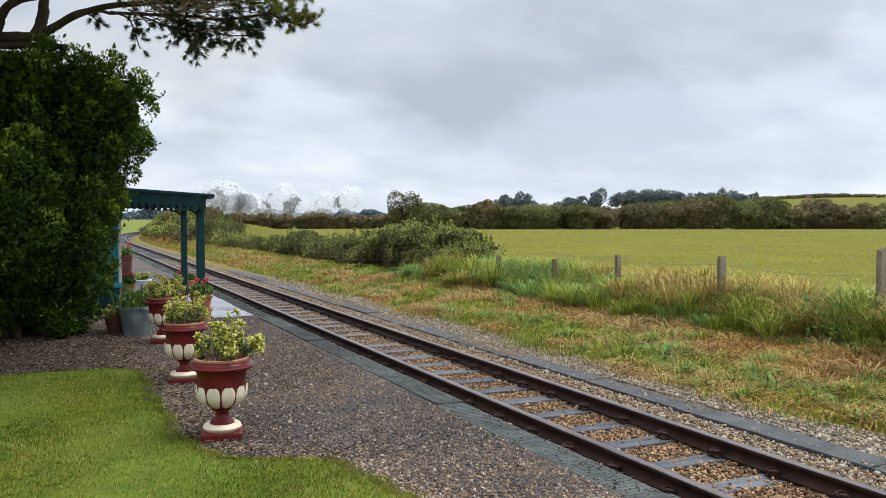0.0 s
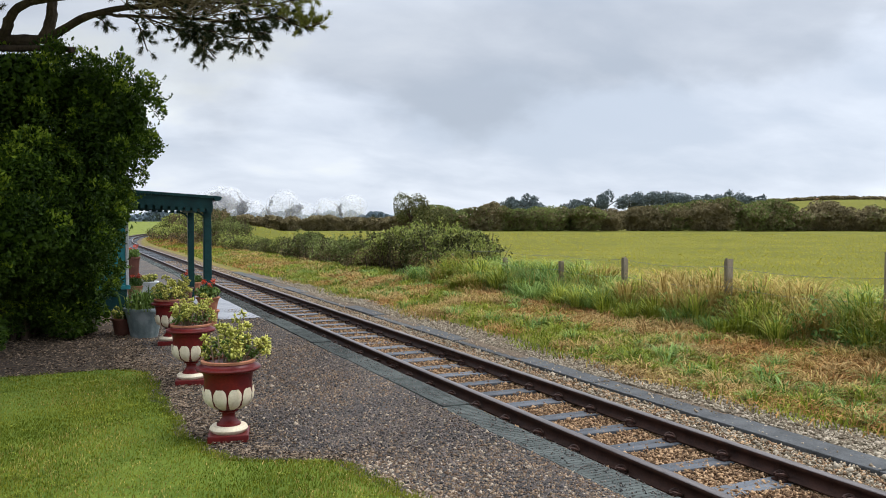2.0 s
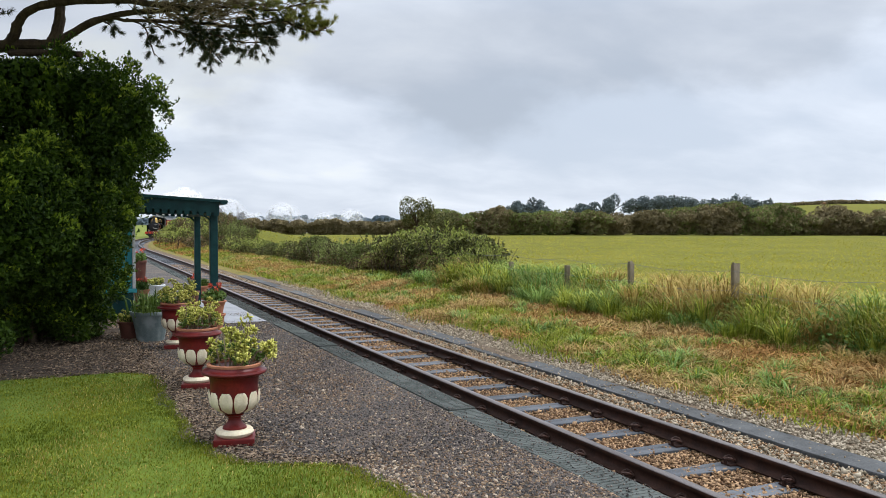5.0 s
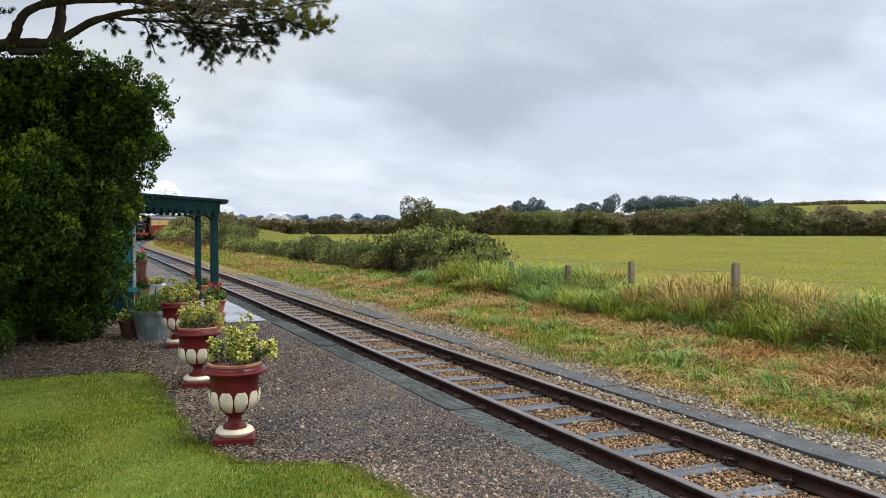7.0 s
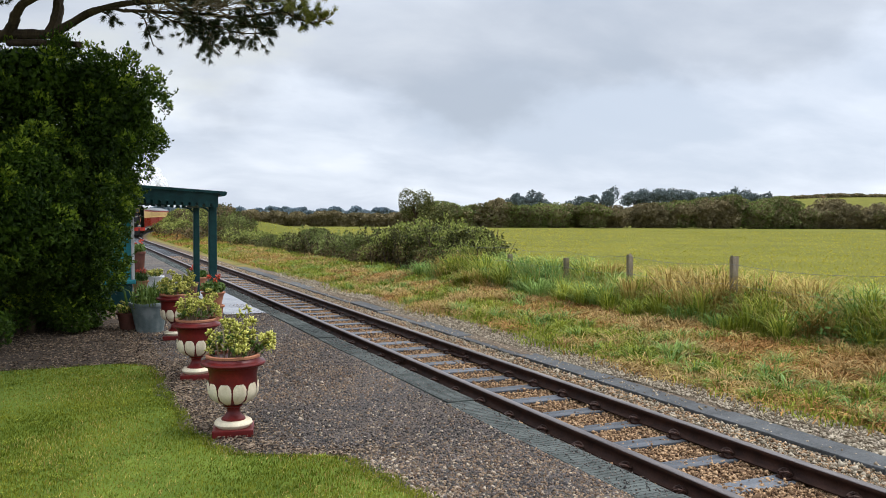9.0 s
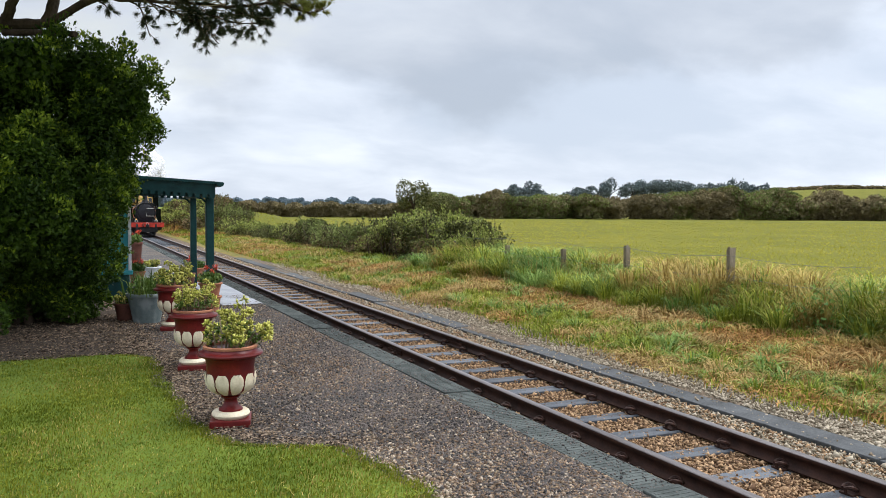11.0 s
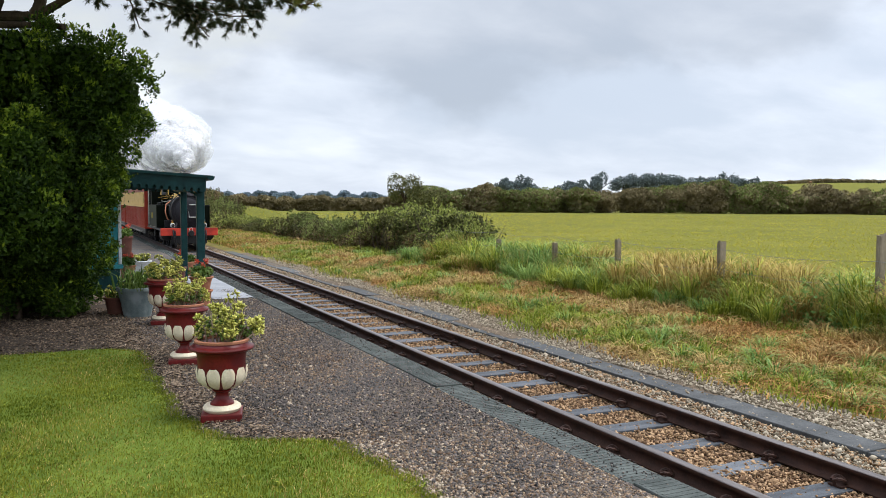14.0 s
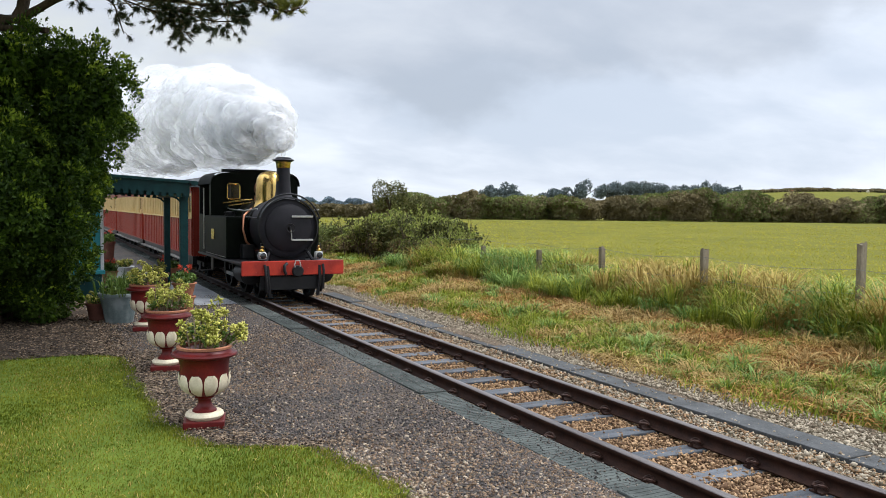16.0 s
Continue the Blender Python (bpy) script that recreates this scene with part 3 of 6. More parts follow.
def edging():
    """Rows of long edging slabs on both sides of the track."""
    g = rng(6)
    for nm, x0, x1, z, y0, y1, m, ln, lab in (
            ("platform_edge", 3.365, 3.66, 0.10, -3.4, 60, M_KERB, 1.52, "grey-green ribbed edging slabs along the platform"),
            ("track_kerb", 5.50, 5.81, 0.052, -3.2, 28.6, M_KERB2, 1.83, "dark slate-grey kerb slabs along the ballast")):
        top = tagged(new(nm), lab, "kerb", kind="structure")
        xc = (x0 + x1) / 2
        bm = boxed(x0 - xc, x1 - xc, 0, ln - 0.012, -0.14, z, 0.012)
        if m is M_KERB:
            for k in range(28):
                box(bm, x0 + 0.02 - xc, x1 - 0.02 - xc, 0.04 + k * 0.052, 0.066 + k * 0.052, z - 0.004, z + 0.0025)
        me = bpy.data.meshes.new("slab")
        bm.to_mesh(me); bm.free()
        me.materials.append(m)
        y = y0
        while y < y1:
            o = link("slab", me, None, top)
            o.matrix_basis = pose(xc + g.normal() * 0.006, y, g.normal() * 0.005, 0, g.normal() * 0.5, g.normal() * 0.15)
            y += ln


edging()


# ---------------------------------------------------------------- station canopy and assumed shelter
def station():
    c = tagged(new("canopy"), "dark teal timber platform canopy with a notched valance", "canopy")
    y0, y1 = 16.6, 20.2
    slope = 0.062

    def zt(x):
        return 2.34 + (2.8 - x) * slope
    # roof: sheet with sloped ends
    bm = bmesh.new()
    for x, yy in ((-1.2, 0), (2.86, 0)):
        for y in (y0 - 0.05, y1 + 0.1):
            for dz in (0.0, 0.05):
                bm.verts.new((x, y, zt(x) + dz))
    bmesh.ops.convex_hull(bm, input=bm.verts)
    part("roof", bm, M_TEAL, c)
    # end boards with notched lower edge
    for yb, nm in ((y0, "end_board"), (y1, "end_board")):
        bm = bmesh.new()
        n = 28
        pitch = 0.138
        for k in range(n):
            xa = 2.72 - k * pitch - pitch
            xb = xa + pitch
            lo = -0.20
            vs = []
            for x, dz in ((xa, 0), (xb, 0), (xb, lo), (xb - 0.014, lo - 0.018), (xb - 0.030, lo - 0.022), (xb - 0.022, lo - 0.085), (xa + 0.022, lo - 0.085), (xa + 0.030, lo - 0.022), (xa + 0.014, lo - 0.018), (xa, lo)):
                vs.append(bm.verts.new((x, yb, zt(x) + dz)))
            bm.faces.new(vs)
        bmesh.ops.remove_doubles(bm, verts=bm.verts, dist=0.001)
        r = bmesh.ops.extrude_face_region(bm, geom=bm.faces[:])
        for v in [g for g in r["geom"] if isinstance(g, bmesh.types.BMVert)]:
            v.co.y += 0.03
        bmesh.ops.recalc_face_normals(bm, faces=bm.faces)
        part("valance", bm, M_TEAL, c, "notched end board")
    # eave gutter on the track side
    bm = bmesh.new()
    prof = [(0.0, 0.0), (0.03, -0.05), (0.09, -0.07), (0.14, -0.05), (0.16, 0.0), (0.15, 0.015), (0.0, 0.02)]
    rings = []
    for y in (y0 - 0.08, y1 + 0.1):
        rings.append([bm.verts.new((2.72 + a, y, 2.36 + b)) for a, b in prof])
    for i in range(len(prof)):
        bm.faces.new((rings[0][i], rings[0][(i + 1) % len(prof)], rings[1][(i + 1) % len(prof)], rings[1][i]))
    bm.faces.new(rings[0]); bm.faces.new(rings[1][::-1])
    bmesh.ops.recalc_face_normals(bm, faces=bm.faces)
    part("gutter", bm, M_TEAL, c)
    part("eave_beam", boxed(2.58, 2.72, y0 + 0.03, y1, 2.08, 2.30, 0.01), M_TEAL, c)
    for yp, w in ((16.9, 0.076), (19.2, 0.066)):
        part("post", boxed(2.65 - w, 2.65 + w, yp - w, yp + w, 0.09, 2.20, 0.012), M_TEAL, c)
        bm = bmesh.new()
        for sgn in (-1,):
            tube([(2.65 - 0.06, yp, 1.98), (2.65 - 0.13, yp, 2.05), (2.65 - 0.26, yp, 2.10)], 0.02, 6, bm)
        part("bracket", bm, M_TEAL, c)
    # cross beams under the roof
    for yp in (16.9, 18.05, 19.2):
        part("rafter", boxed(-1.0, 2.6, yp - 0.03, yp + 0.03, 2.13, 2.26, 0.006), M_TEAL, c)

    # made-up shelter corner in place of an unidentified aqua and white fixture
    s = tagged(new("waiting_shelter"), "assumed timber shelter with aqua boards and white trim, standing in for an unidentified aqua fixture", "shelter")
    part("wall", boxed(-1.2, 1.14, 17.3, 17.42, 0.55, 2.25, 0.01), M_AQUA, s)
    part("wall", boxed(1.02, 1.14, 17.42, 20.1, 0.09, 2.25, 0.01), M_AQUA, s)
    part("plinth", boxed(-1.2, 1.16, 17.24, 17.42, 0.09, 0.55, 0.02), M_TEAL, s, "dark teal plinth")
    part("sill", boxed(-1.2, 1.22, 17.2, 17.42, 0.552, 0.63, 0.015), M_AQUA, s)
    part("corner_board", boxed(1.142, 1.20, 17.27, 17.41, 0.635, 2.2, 0.008), M_WHITE, s, "white corner board")


station()


# ---------------------------------------------------------------- shrub and pine
def lump_points(n, lumps, seed, shell=0.22):
    """Points in the outer shell of overlapping ellipsoids (centre, radii); those inside another lump are dropped."""
    g = rng(seed)
    vol = np.array([r[0] * r[1] + r[1] * r[2] + r[0] * r[2] for _, r in lumps])
    cnt = (n * vol / vol.sum()).astype(int)
    pts, nrm = [], []
    for k, ((c, r), m) in enumerate(zip(lumps, cnt)):
        d = unit(g.normal(size=(m, 3)))
        rad = 1 - shell * np.abs(g.normal(size=m)) * 0.6 + 0.05 * g.normal(size=m)
        p = np.array(c) + d * np.array(r) * rad[:, None]
        keep = np.ones(m, bool)
        for j, (c2, r2) in enumerate(lumps):
            if j != k:
                keep &= (((p - np.array(c2)) / np.array(r2)) ** 2).sum(1) > 0.62
        keep &= p[:, 2] > 0.1
        pts.append(p[keep]); nrm.append(d[keep])
    return np.concatenate(pts), np.concatenate(nrm)


def random_lumps(centre, radii, n, size, seed, flat=0.8):
    g = rng(seed)
    out = [(centre, tuple(0.82 * r for r in radii))]
    for _ in range(n):
        d = unit(g.normal(size=3))
        d[2] = abs(d[2]) * 1.0 - 0.35
        d = unit(d)
        c = np.array(centre) + d * np.array(radii) * g.uniform(0.68, 0.92)
        s = size * g.uniform(0.6, 1.3)
        out.append((tuple(c), (s, s, s * flat)))
    return out


def shrub():
    t = tagged(new("evergreen_shrub"), "large dense dark-green evergreen shrub on the leaf litter", "shrub")
    g = rng(21)
    lumps = [((-0.75, 14.3, 2.45), (1.5, 1.3, 1.85)), ((-0.2, 13.9, 3.25), (1.2, 1.1, 0.95)), ((0.72, 13.45, 3.5), (0.66, 0.7, 0.66)), ((0.52, 13.5, 2.95), (0.68, 0.7, 0.58)), ((0.35, 13.3, 3.85), (0.5, 0.5, 0.42)),
             ((0.12, 13.6, 2.25), (0.72, 0.9, 0.75)), ((-1.6, 13.2, 2.7), (1.1, 1.1, 1.35)), ((-0.02, 13.75, 1.45), (0.72, 0.75, 0.7)),
             ((-0.6, 13.3, 3.85), (0.95, 0.8, 0.55)), ((0.1, 14.1, 0.85), (0.45, 0.55, 0.6)), ((-0.9, 14.9, 0.9), (1.0, 0.6, 0.8)), ((-1.9, 14.8, 1.0), (0.9, 0.6, 0.9)),
             ((-1.55, 12.55, 2.2), (0.95, 0.75, 0.6)), ((-0.55, 12.75, 2.45), (0.7, 0.65, 0.6)), ((-1.6, 12.7, 1.65), (0.8, 0.6, 0.45)),
             ((-0.45, 14.1, 0.75), (0.75, 0.6, 0.68)), ((-1.35, 14.0, 0.85), (0.8, 0.6, 0.8)), ((0.05, 14.0, 0.6), (0.42, 0.45, 0.5)), ((-0.9, 13.2, 1.55), (0.9, 0.7, 0.55)),
             ((-0.75, 12.6, 1.75), (0.9, 0.7, 0.5)), ((-0.05, 13.05, 1.6), (0.55, 0.6, 0.45)), ((-1.7, 12.3, 1.45), (0.8, 0.7, 0.5)),
             ((0.42, 13.7, 1.95), (0.50, 0.5, 0.55)), ((0.27, 13.8, 1.25), (0.46, 0.5, 0.5)), ((0.14, 13.9, 0.7), (0.4, 0.45, 0.5))]
    # leaf clumps on the outside, each a tuft of its own with shade between them
    cl, cd, cr, ct = [], [], [], []
    for c, r in lumps:
        area = r[0] * r[1] + r[1] * r[2] + r[0] * r[2]
        for _ in range(int(26 * area) + 6):
            d = unit(g.normal(size=3))
            q = np.array(c) + d * np.array(r) * g.uniform(0.86, 1.06)
            if q[2] < 0.2 or any((((q - np.array(c2)) / np.array(r2)) ** 2).sum() < 0.66 for c2, r2 in lumps):
                continue
            cl.append(q); cd.append(d); cr.append(g.uniform(0.13, 0.29)); ct.append(g.uniform())
    cl, cd, cr, ct = np.array(cl), np.array(cd), np.array(cr), np.array(ct)
    each = (2300 * cr ** 2).astype(int) + 40
    k = np.repeat(np.arange(len(cl)), each)
    n = len(k)
    axis = unit(cd + np.array([0.15, -0.15, 0.55]))
    d = unit(g.normal(size=(n, 3)) + 0.9 * axis[k])
    p = cl[k] + d * (cr[k] * g.uniform(0.55, 1.08, n) ** 0.6)[:, None]
    p[:, 2] = np.maximum(p[:, 2], 0.16)
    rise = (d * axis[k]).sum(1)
    # outer leaves facing up take the bright leaf, light painted on each tuft
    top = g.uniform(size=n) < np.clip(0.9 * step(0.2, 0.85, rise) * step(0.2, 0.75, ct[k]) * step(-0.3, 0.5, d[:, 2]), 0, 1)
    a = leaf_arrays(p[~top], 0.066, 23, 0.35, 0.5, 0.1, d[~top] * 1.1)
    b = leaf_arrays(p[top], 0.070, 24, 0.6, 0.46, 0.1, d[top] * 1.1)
    # leafy shoots that break the outline
    m = 520
    pick = g.integers(0, len(cl), m)
    way = unit(cd[pick] + np.array([0.2, -0.1, 0.85]) + 0.3 * g.normal(size=(m, 3)))
    far = cr[pick] + g.uniform(0.05, 0.24, m)
    run = (np.linspace(0.35, 1, 12)[None] * far[:, None])[:, :, None]
    tips = (cl[pick][:, None] + way[:, None] * run).reshape(-1, 3) + 0.016 * g.normal(size=(m * 12, 3))
    b2 = leaf_arrays(tips, 0.062, 29, 0.4, 0.5, 0.1, np.repeat(way, 12, 0) * 0.7)
    inner = []
    for c, r in lumps:
        q = unit(g.normal(size=(5200, 3))) * g.uniform(0.40, 0.76, (5200, 1)) * np.array(r) + np.array(c)
        inner.append(q[q[:, 2] > 0.25])
    e = leaf_arrays(np.concatenate(inner), 0.11, 28, 0.2, 0.6, 0.1)
    joined("foliage", [(a[0], a[1], 0), (b[0], b[1], 1), (b2[0], b2[1], 0), (e[0], e[1], 0)], (M_LEAF, M_LEAFLIT), t)
    bm = bmesh.new()
    for k in range(12):
        x, y = -0.6 + g.uniform(-0.7, 0.45), 14.1 + g.uniform(-0.3, 0.3)
        tube([(x * 0.7, y, 0.08), (x * 0.8 + g.normal() * 0.1, y, 0.8), (x + g.normal() * 0.2, y, 1.7), (x * 1.3, y + g.normal() * 0.3, 2.9)], [0.06, 0.05, 0.04, 0.015], 7, bm)
    part("stem", bm, M_BARK, t, smooth=True)
    low = tagged(new("low_shrub"), "small leafy green shrub under the large one", "shrub")
    p, d = lump_points(1700, random_lumps((-0.93, 11.9, 0.42), (0.34, 0.3, 0.34), 8, 0.14, 25), 26, 0.5)
    a = leaf_arrays(p, 0.06, 27, 0.5, 0.5, 0.1, d * 0.5)
    joined("foliage", [(a[0], a[1], 0)], (M_LEAF,), low)
    bm = bmesh.new()
    for k in range(6):
        tube([(-0.93, 11.9, 0.08), (-0.93 + g.normal() * 0.1, 11.9 + g.normal() * 0.1, 0.4)], [0.012, 0.006], 5, bm)
    tagged(part("stem", bm, M_BARK, low), kind="stuff")


shrub()


def tuft_arrays(c, d, length, n_each, seed):
    """Needle tufts: thin blades fanned round each direction d."""
    g = rng(seed)
    c = np.repeat(c, n_each, 0)
    d = unit(np.repeat(d, n_each, 0) + g.normal(size=(len(c), 3)) * 0.42)
    s = unit(np.cross(d, g.normal(size=(len(c), 3)))) * 0.003
    L = (length * g.uniform(0.7, 1.2, len(c)))[:, None]
    v = np.stack([c - s, c + s, c + d * L], 1).reshape(-1, 3)
    f = np.arange(len(c) * 3).reshape(-1, 3)
    return v, f


def pine():
    t = tagged(new("pine_tree"), "old pine with crooked limbs and dry twigs overhanging the shrub", "tree")
    g = rng(31)
    part("trunk", tube([(-3.2, 15.3, 0.0), (-2.9, 15.2, 1.6), (-2.2, 14.95, 3.4), (-1.41, 14.59, 4.60)], [0.24, 0.20, 0.15, 0.095], 12), M_BARK, t, smooth=True)

    def limb(name, pts, r0, r1, seg=9):
        n = len(pts)
        P = [Vector(p) for p in pts]
        out = []
        for i in range(n - 1):
            a, b, c, d = P[max(i - 1, 0)], P[i], P[i + 1], P[min(i + 2, n - 1)]
            for k in range(4):
                u = k / 4
                out.append(0.5 * ((2 * b) + (c - a) * u + (2 * a - 5 * b + 4 * c - d) * u * u + (3 * b - a - 3 * c + d) * u ** 3))
        out.append(P[-1])
        rr = [(r0 + (r1 - r0) * i / (len(out) - 1)) * g.uniform(0.92, 1.1) for i in range(len(out))]
        part(name, tube([p + Vector(g.normal(size=3)) * 0.004 for p in out], rr, seg), M_BARK, t, smooth=True)
        return out
    a = limb("limb", [(-1.41, 14.59, 4.58), (-0.87, 13.9, 4.56), (-0.71, 13.72, 4.66), (-0.65, 13.59, 4.81), (-0.51, 13.42, 4.99), (-0.2, 13.18, 5.09), (0.24, 12.76, 5.08), (0.69, 12.22, 5.0), (1.16, 11.67, 4.86), (1.54, 11.05, 4.69)], 0.09, 0.03)
    b = limb("limb", [(-0.95, 14.0, 4.55), (-0.52, 13.64, 4.57), (-0.18, 13.37, 4.55), (0.05, 13.16, 4.66), (0.38, 12.79, 4.81), (0.8, 12.27, 4.85), (1.2, 11.76, 4.81), (1.63, 11.12, 4.76)], 0.085, 0.022)
    limb("limb", [(-0.2, 13.44, 4.56), (-0.11, 13.46, 4.79), (-0.08, 13.56, 5.05), (-0.1, 13.7, 5.48), (-0.4, 13.8, 6.4)], 0.085, 0.06)
    limb("broken_limb", [(-0.75, 13.65, 4.42), (-0.44, 13.37, 4.4), (-0.06, 12.98, 4.36), (0.19, 12.7, 4.31)], 0.05, 0.042)
    d = limb("branch", [(0.52, 12.62, 4.85), (0.87, 12.13, 4.72), (1.57, 11.25, 4.56), (2.04, 10.6, 4.43), (2.42, 10.09, 4.41), (2.62, 9.77, 4.27), (2.72, 9.62, 4.22), (2.81, 9.47, 4.25)], 0.026, 0.007, 7)
    low = [limb("branch", pts, 0.014, 0.006, 6) for pts in (
        [(0.96, 11.97, 4.74), (1.19, 11.65, 4.57), (1.43, 11.31, 4.42), (1.67, 11.08, 4.22), (1.84, 10.89, 4.01)],
        [(1.26, 11.62, 4.65), (1.62, 11.11, 4.44), (1.99, 10.72, 4.26), (2.34, 10.34, 4.2)],
        [(0.77, 12.29, 4.77), (0.97, 12.08, 4.65), (1.04, 11.93, 4.43), (1.1, 11.9, 4.21)],
        [(0.40, 12.75, 4.84), (0.56, 12.6, 4.74), (0.63, 12.45, 4.59)],
        [(1.26, 11.62, 4.83), (1.5, 11.28, 4.56), (1.69, 11.08, 4.32), (1.69, 10.96, 4.14)],
        [(1.86, 10.79, 4.47), (2.14, 10.43, 4.29), (2.38, 10.21, 4.24)])]
    high = limb("branch", [(1.44, 11.32, 4.74), (1.97, 10.63, 4.67), (2.3, 10.15, 4.55), (2.56, 9.81, 4.57), (2.75, 9.5, 4.55)], 0.014, 0.006, 6)
    # twigs that leave the branches, each ending in a tuft of needles
    tw = bmesh.new()
    dark_c, dark_d, young_c, young_d = [], [], [], []

    def twigs(src, m, u0, u1, bend, young, length=(0.10, 0.30)):
        for _ in range(m):
            p = src[int(g.uniform(u0, u1) * (len(src) - 1))]
            dirn = (Vector(g.normal(size=3)) * 0.55 + Vector(bend)).normalized()
            L = g.uniform(*length)
            q = [p]
            for k in range(3):
                dirn = (dirn + Vector(g.normal(size=3)) * 0.25).normalized()
                q.append(q[-1] + dirn * L / 3)
            tube(q, [0.006, 0.005, 0.004, 0.003], 4, tw)
            for j in (2, 3):
                (young_c if young else dark_c).append(tuple(q[j])); (young_d if young else dark_d).append(tuple(dirn))
    for src in low[:2] + low[4:5]:
        twigs(src, 42, 0.3, 1.0, (0.35, -0.25, -0.25), False)
    twigs(low[2], 14, 0.2, 1.0, (0.1, -0.1, -0.35), False, (0.06, 0.16))
    twigs(low[3], 9, 0.4, 1.0, (0.1, -0.1, -0.3), False, (0.05, 0.12))
    twigs(low[5], 26, 0.2, 1.0, (0.4, -0.3, 0.0), False, (0.06, 0.18))
    twigs(d, 46, 0.42, 0.72, (0.3, -0.3, -0.15), False, (0.08, 0.24))
    twigs(d, 30, 0.60, 1.0, (0.35, -0.4, 0.6), True, (0.07, 0.20))
    twigs(high, 60, 0.3, 1.0, (0.35, -0.4, 0.25), True, (0.07, 0.24))
    twigs(a, 24, 0.80, 1.0, (0.3, -0.4, 0.1), False)
    back = limb("branch", [(-1.2, 14.3, 4.62), (-0.95, 13.7, 4.85), (-0.85, 13.4, 5.0)], 0.02, 0.008, 6)
    twigs(back, 16, 0.3, 1.0, (0.0, -0.3, 0.3), False, (0.1, 0.25))
    tagged(part("twig", tw, M_TWIG, t), kind="stuff")
    # thicket of bare dry twigs where the limbs branch out
    dry = bmesh.new()
    for _ in range(330):
        u = g.uniform(0, 1) ** 0.9
        p = Vector((1.0 + 1.05 * u + g.normal() * 0.12, 11.9 - 1.5 * u + g.normal() * 0.22, 4.80 - 0.12 * u + g.normal() * 0.10))
        q = p + Vector((g.normal() * 0.13 + 0.14, g.normal() * 0.13 - 0.16, g.normal() * 0.07))
        w = q + Vector((g.normal() * 0.10 + 0.08, g.normal() * 0.10 - 0.06, g.normal() * 0.07))
        tube([p, (p + q) / 2 + Vector(g.normal(size=3)) * 0.025, q, w], [0.007, 0.007, 0.006, 0.004], 4, dry)
    tagged(part("dry_twig", dry, M_TWIG, t), kind="stuff")
    # unseen crown above the view, added to shade the shrub, bed and lawn
    up = [((-2.0, 13.6, 7.4), (2.4, 2.2, 1.3)), ((0.0, 13.0, 7.2), (1.9, 1.8, 1.0)), ((1.3, 11.2, 7.0), (1.4, 1.4, 0.9)), ((-1.0, 14.8, 7.8), (2.2, 1.8, 1.2)), ((-2.6, 11.6, 7.3), (1.8, 1.6, 1.1)), ((-0.6, 10.6, 7.0), (1.8, 1.5, 0.9)), ((-3.8, 13.0, 7.0), (1.6, 2.2, 1.2)),
          ((2.4, 11.4, 7.3), (1.6, 1.5, 0.8)), ((1.5, 9.3, 7.2), (1.7, 1.5, 0.8)), ((-0.6, 8.6, 7.3), (1.6, 1.5, 0.8)), ((3.0, 9.6, 7.4), (1.5, 1.5, 0.7))]
    pc, dc = lump_points(46000, up, 35, 0.9)
    cr = leaf_arrays(pc, 0.30, 36, 0.3, 0.35, 0.1)
    joined("crown", [(cr[0], cr[1], 0)], (M_NEEDLE,), t)
    part("upper_trunk", tube([(-1.41, 14.59, 4.55), (-1.6, 14.2, 5.6), (-1.5, 13.6, 7.2)], [0.13, 0.11, 0.06], 10), M_BARK, t, smooth=True)
    s1 = tuft_arrays(np.array(dark_c), np.array(dark_d), 0.095, 60, 33)
    s2 = tuft_arrays(np.array(young_c), np.array(young_d), 0.080, 60, 34)
    joined("needles", [(s1[0], s1[1], 0), (s2[0], s2[1], 1)], (M_NEEDLE, M_NEEDLE2), t)


pine()


# ---------------------------------------------------------------- fence, hedges, far trees
def fence():
    f = tagged(new("wire_fence"), "weathered timber post and wire fence in tall grass", "fence")
    ys = {1.2: 1.5, 4.2: 1.5, 7.19: 1.5, 10.06: 1.28, 12.78: 1.17, 15.01: 1.03, 17.4: 1.0, 20.2: 1.0}
    g = rng(41)
    tops = []
    for y in ys:
        x = 9.75 + g.normal() * 0.03
        h = ys[y] - 0.05
        bm = boxed(-0.044, 0.044, -0.044, 0.044, 0.0, h, 0.012)
        for v in bm.verts:
            v.co.x += 0.02 * v.co.z * g.normal() * 0.4 + 0.006 * g.normal()
            v.co.z += 0.02 * g.normal() * (v.co.z > 1)
        o = part("post", bm, M_POST, f)
        o.location = (x, y, 0.05)
        tops.append((x, y, h))
    for z in (0.5, 0.8, 1.12):
        bm = bmesh.new()
        pts = []
        for (x, y, h), (x2, y2, h2) in zip(tops, tops[1:]):
            for k in range(5):
                u = k / 5
                pts.append((x + (x2 - x) * u - 0.07, y + (y2 - y) * u, z + 0.05 - 0.06 * math.sin(math.pi * u)))
        part("wire", tube(pts, 0.0035, 5, bm), M_WIRE, f)


fence()


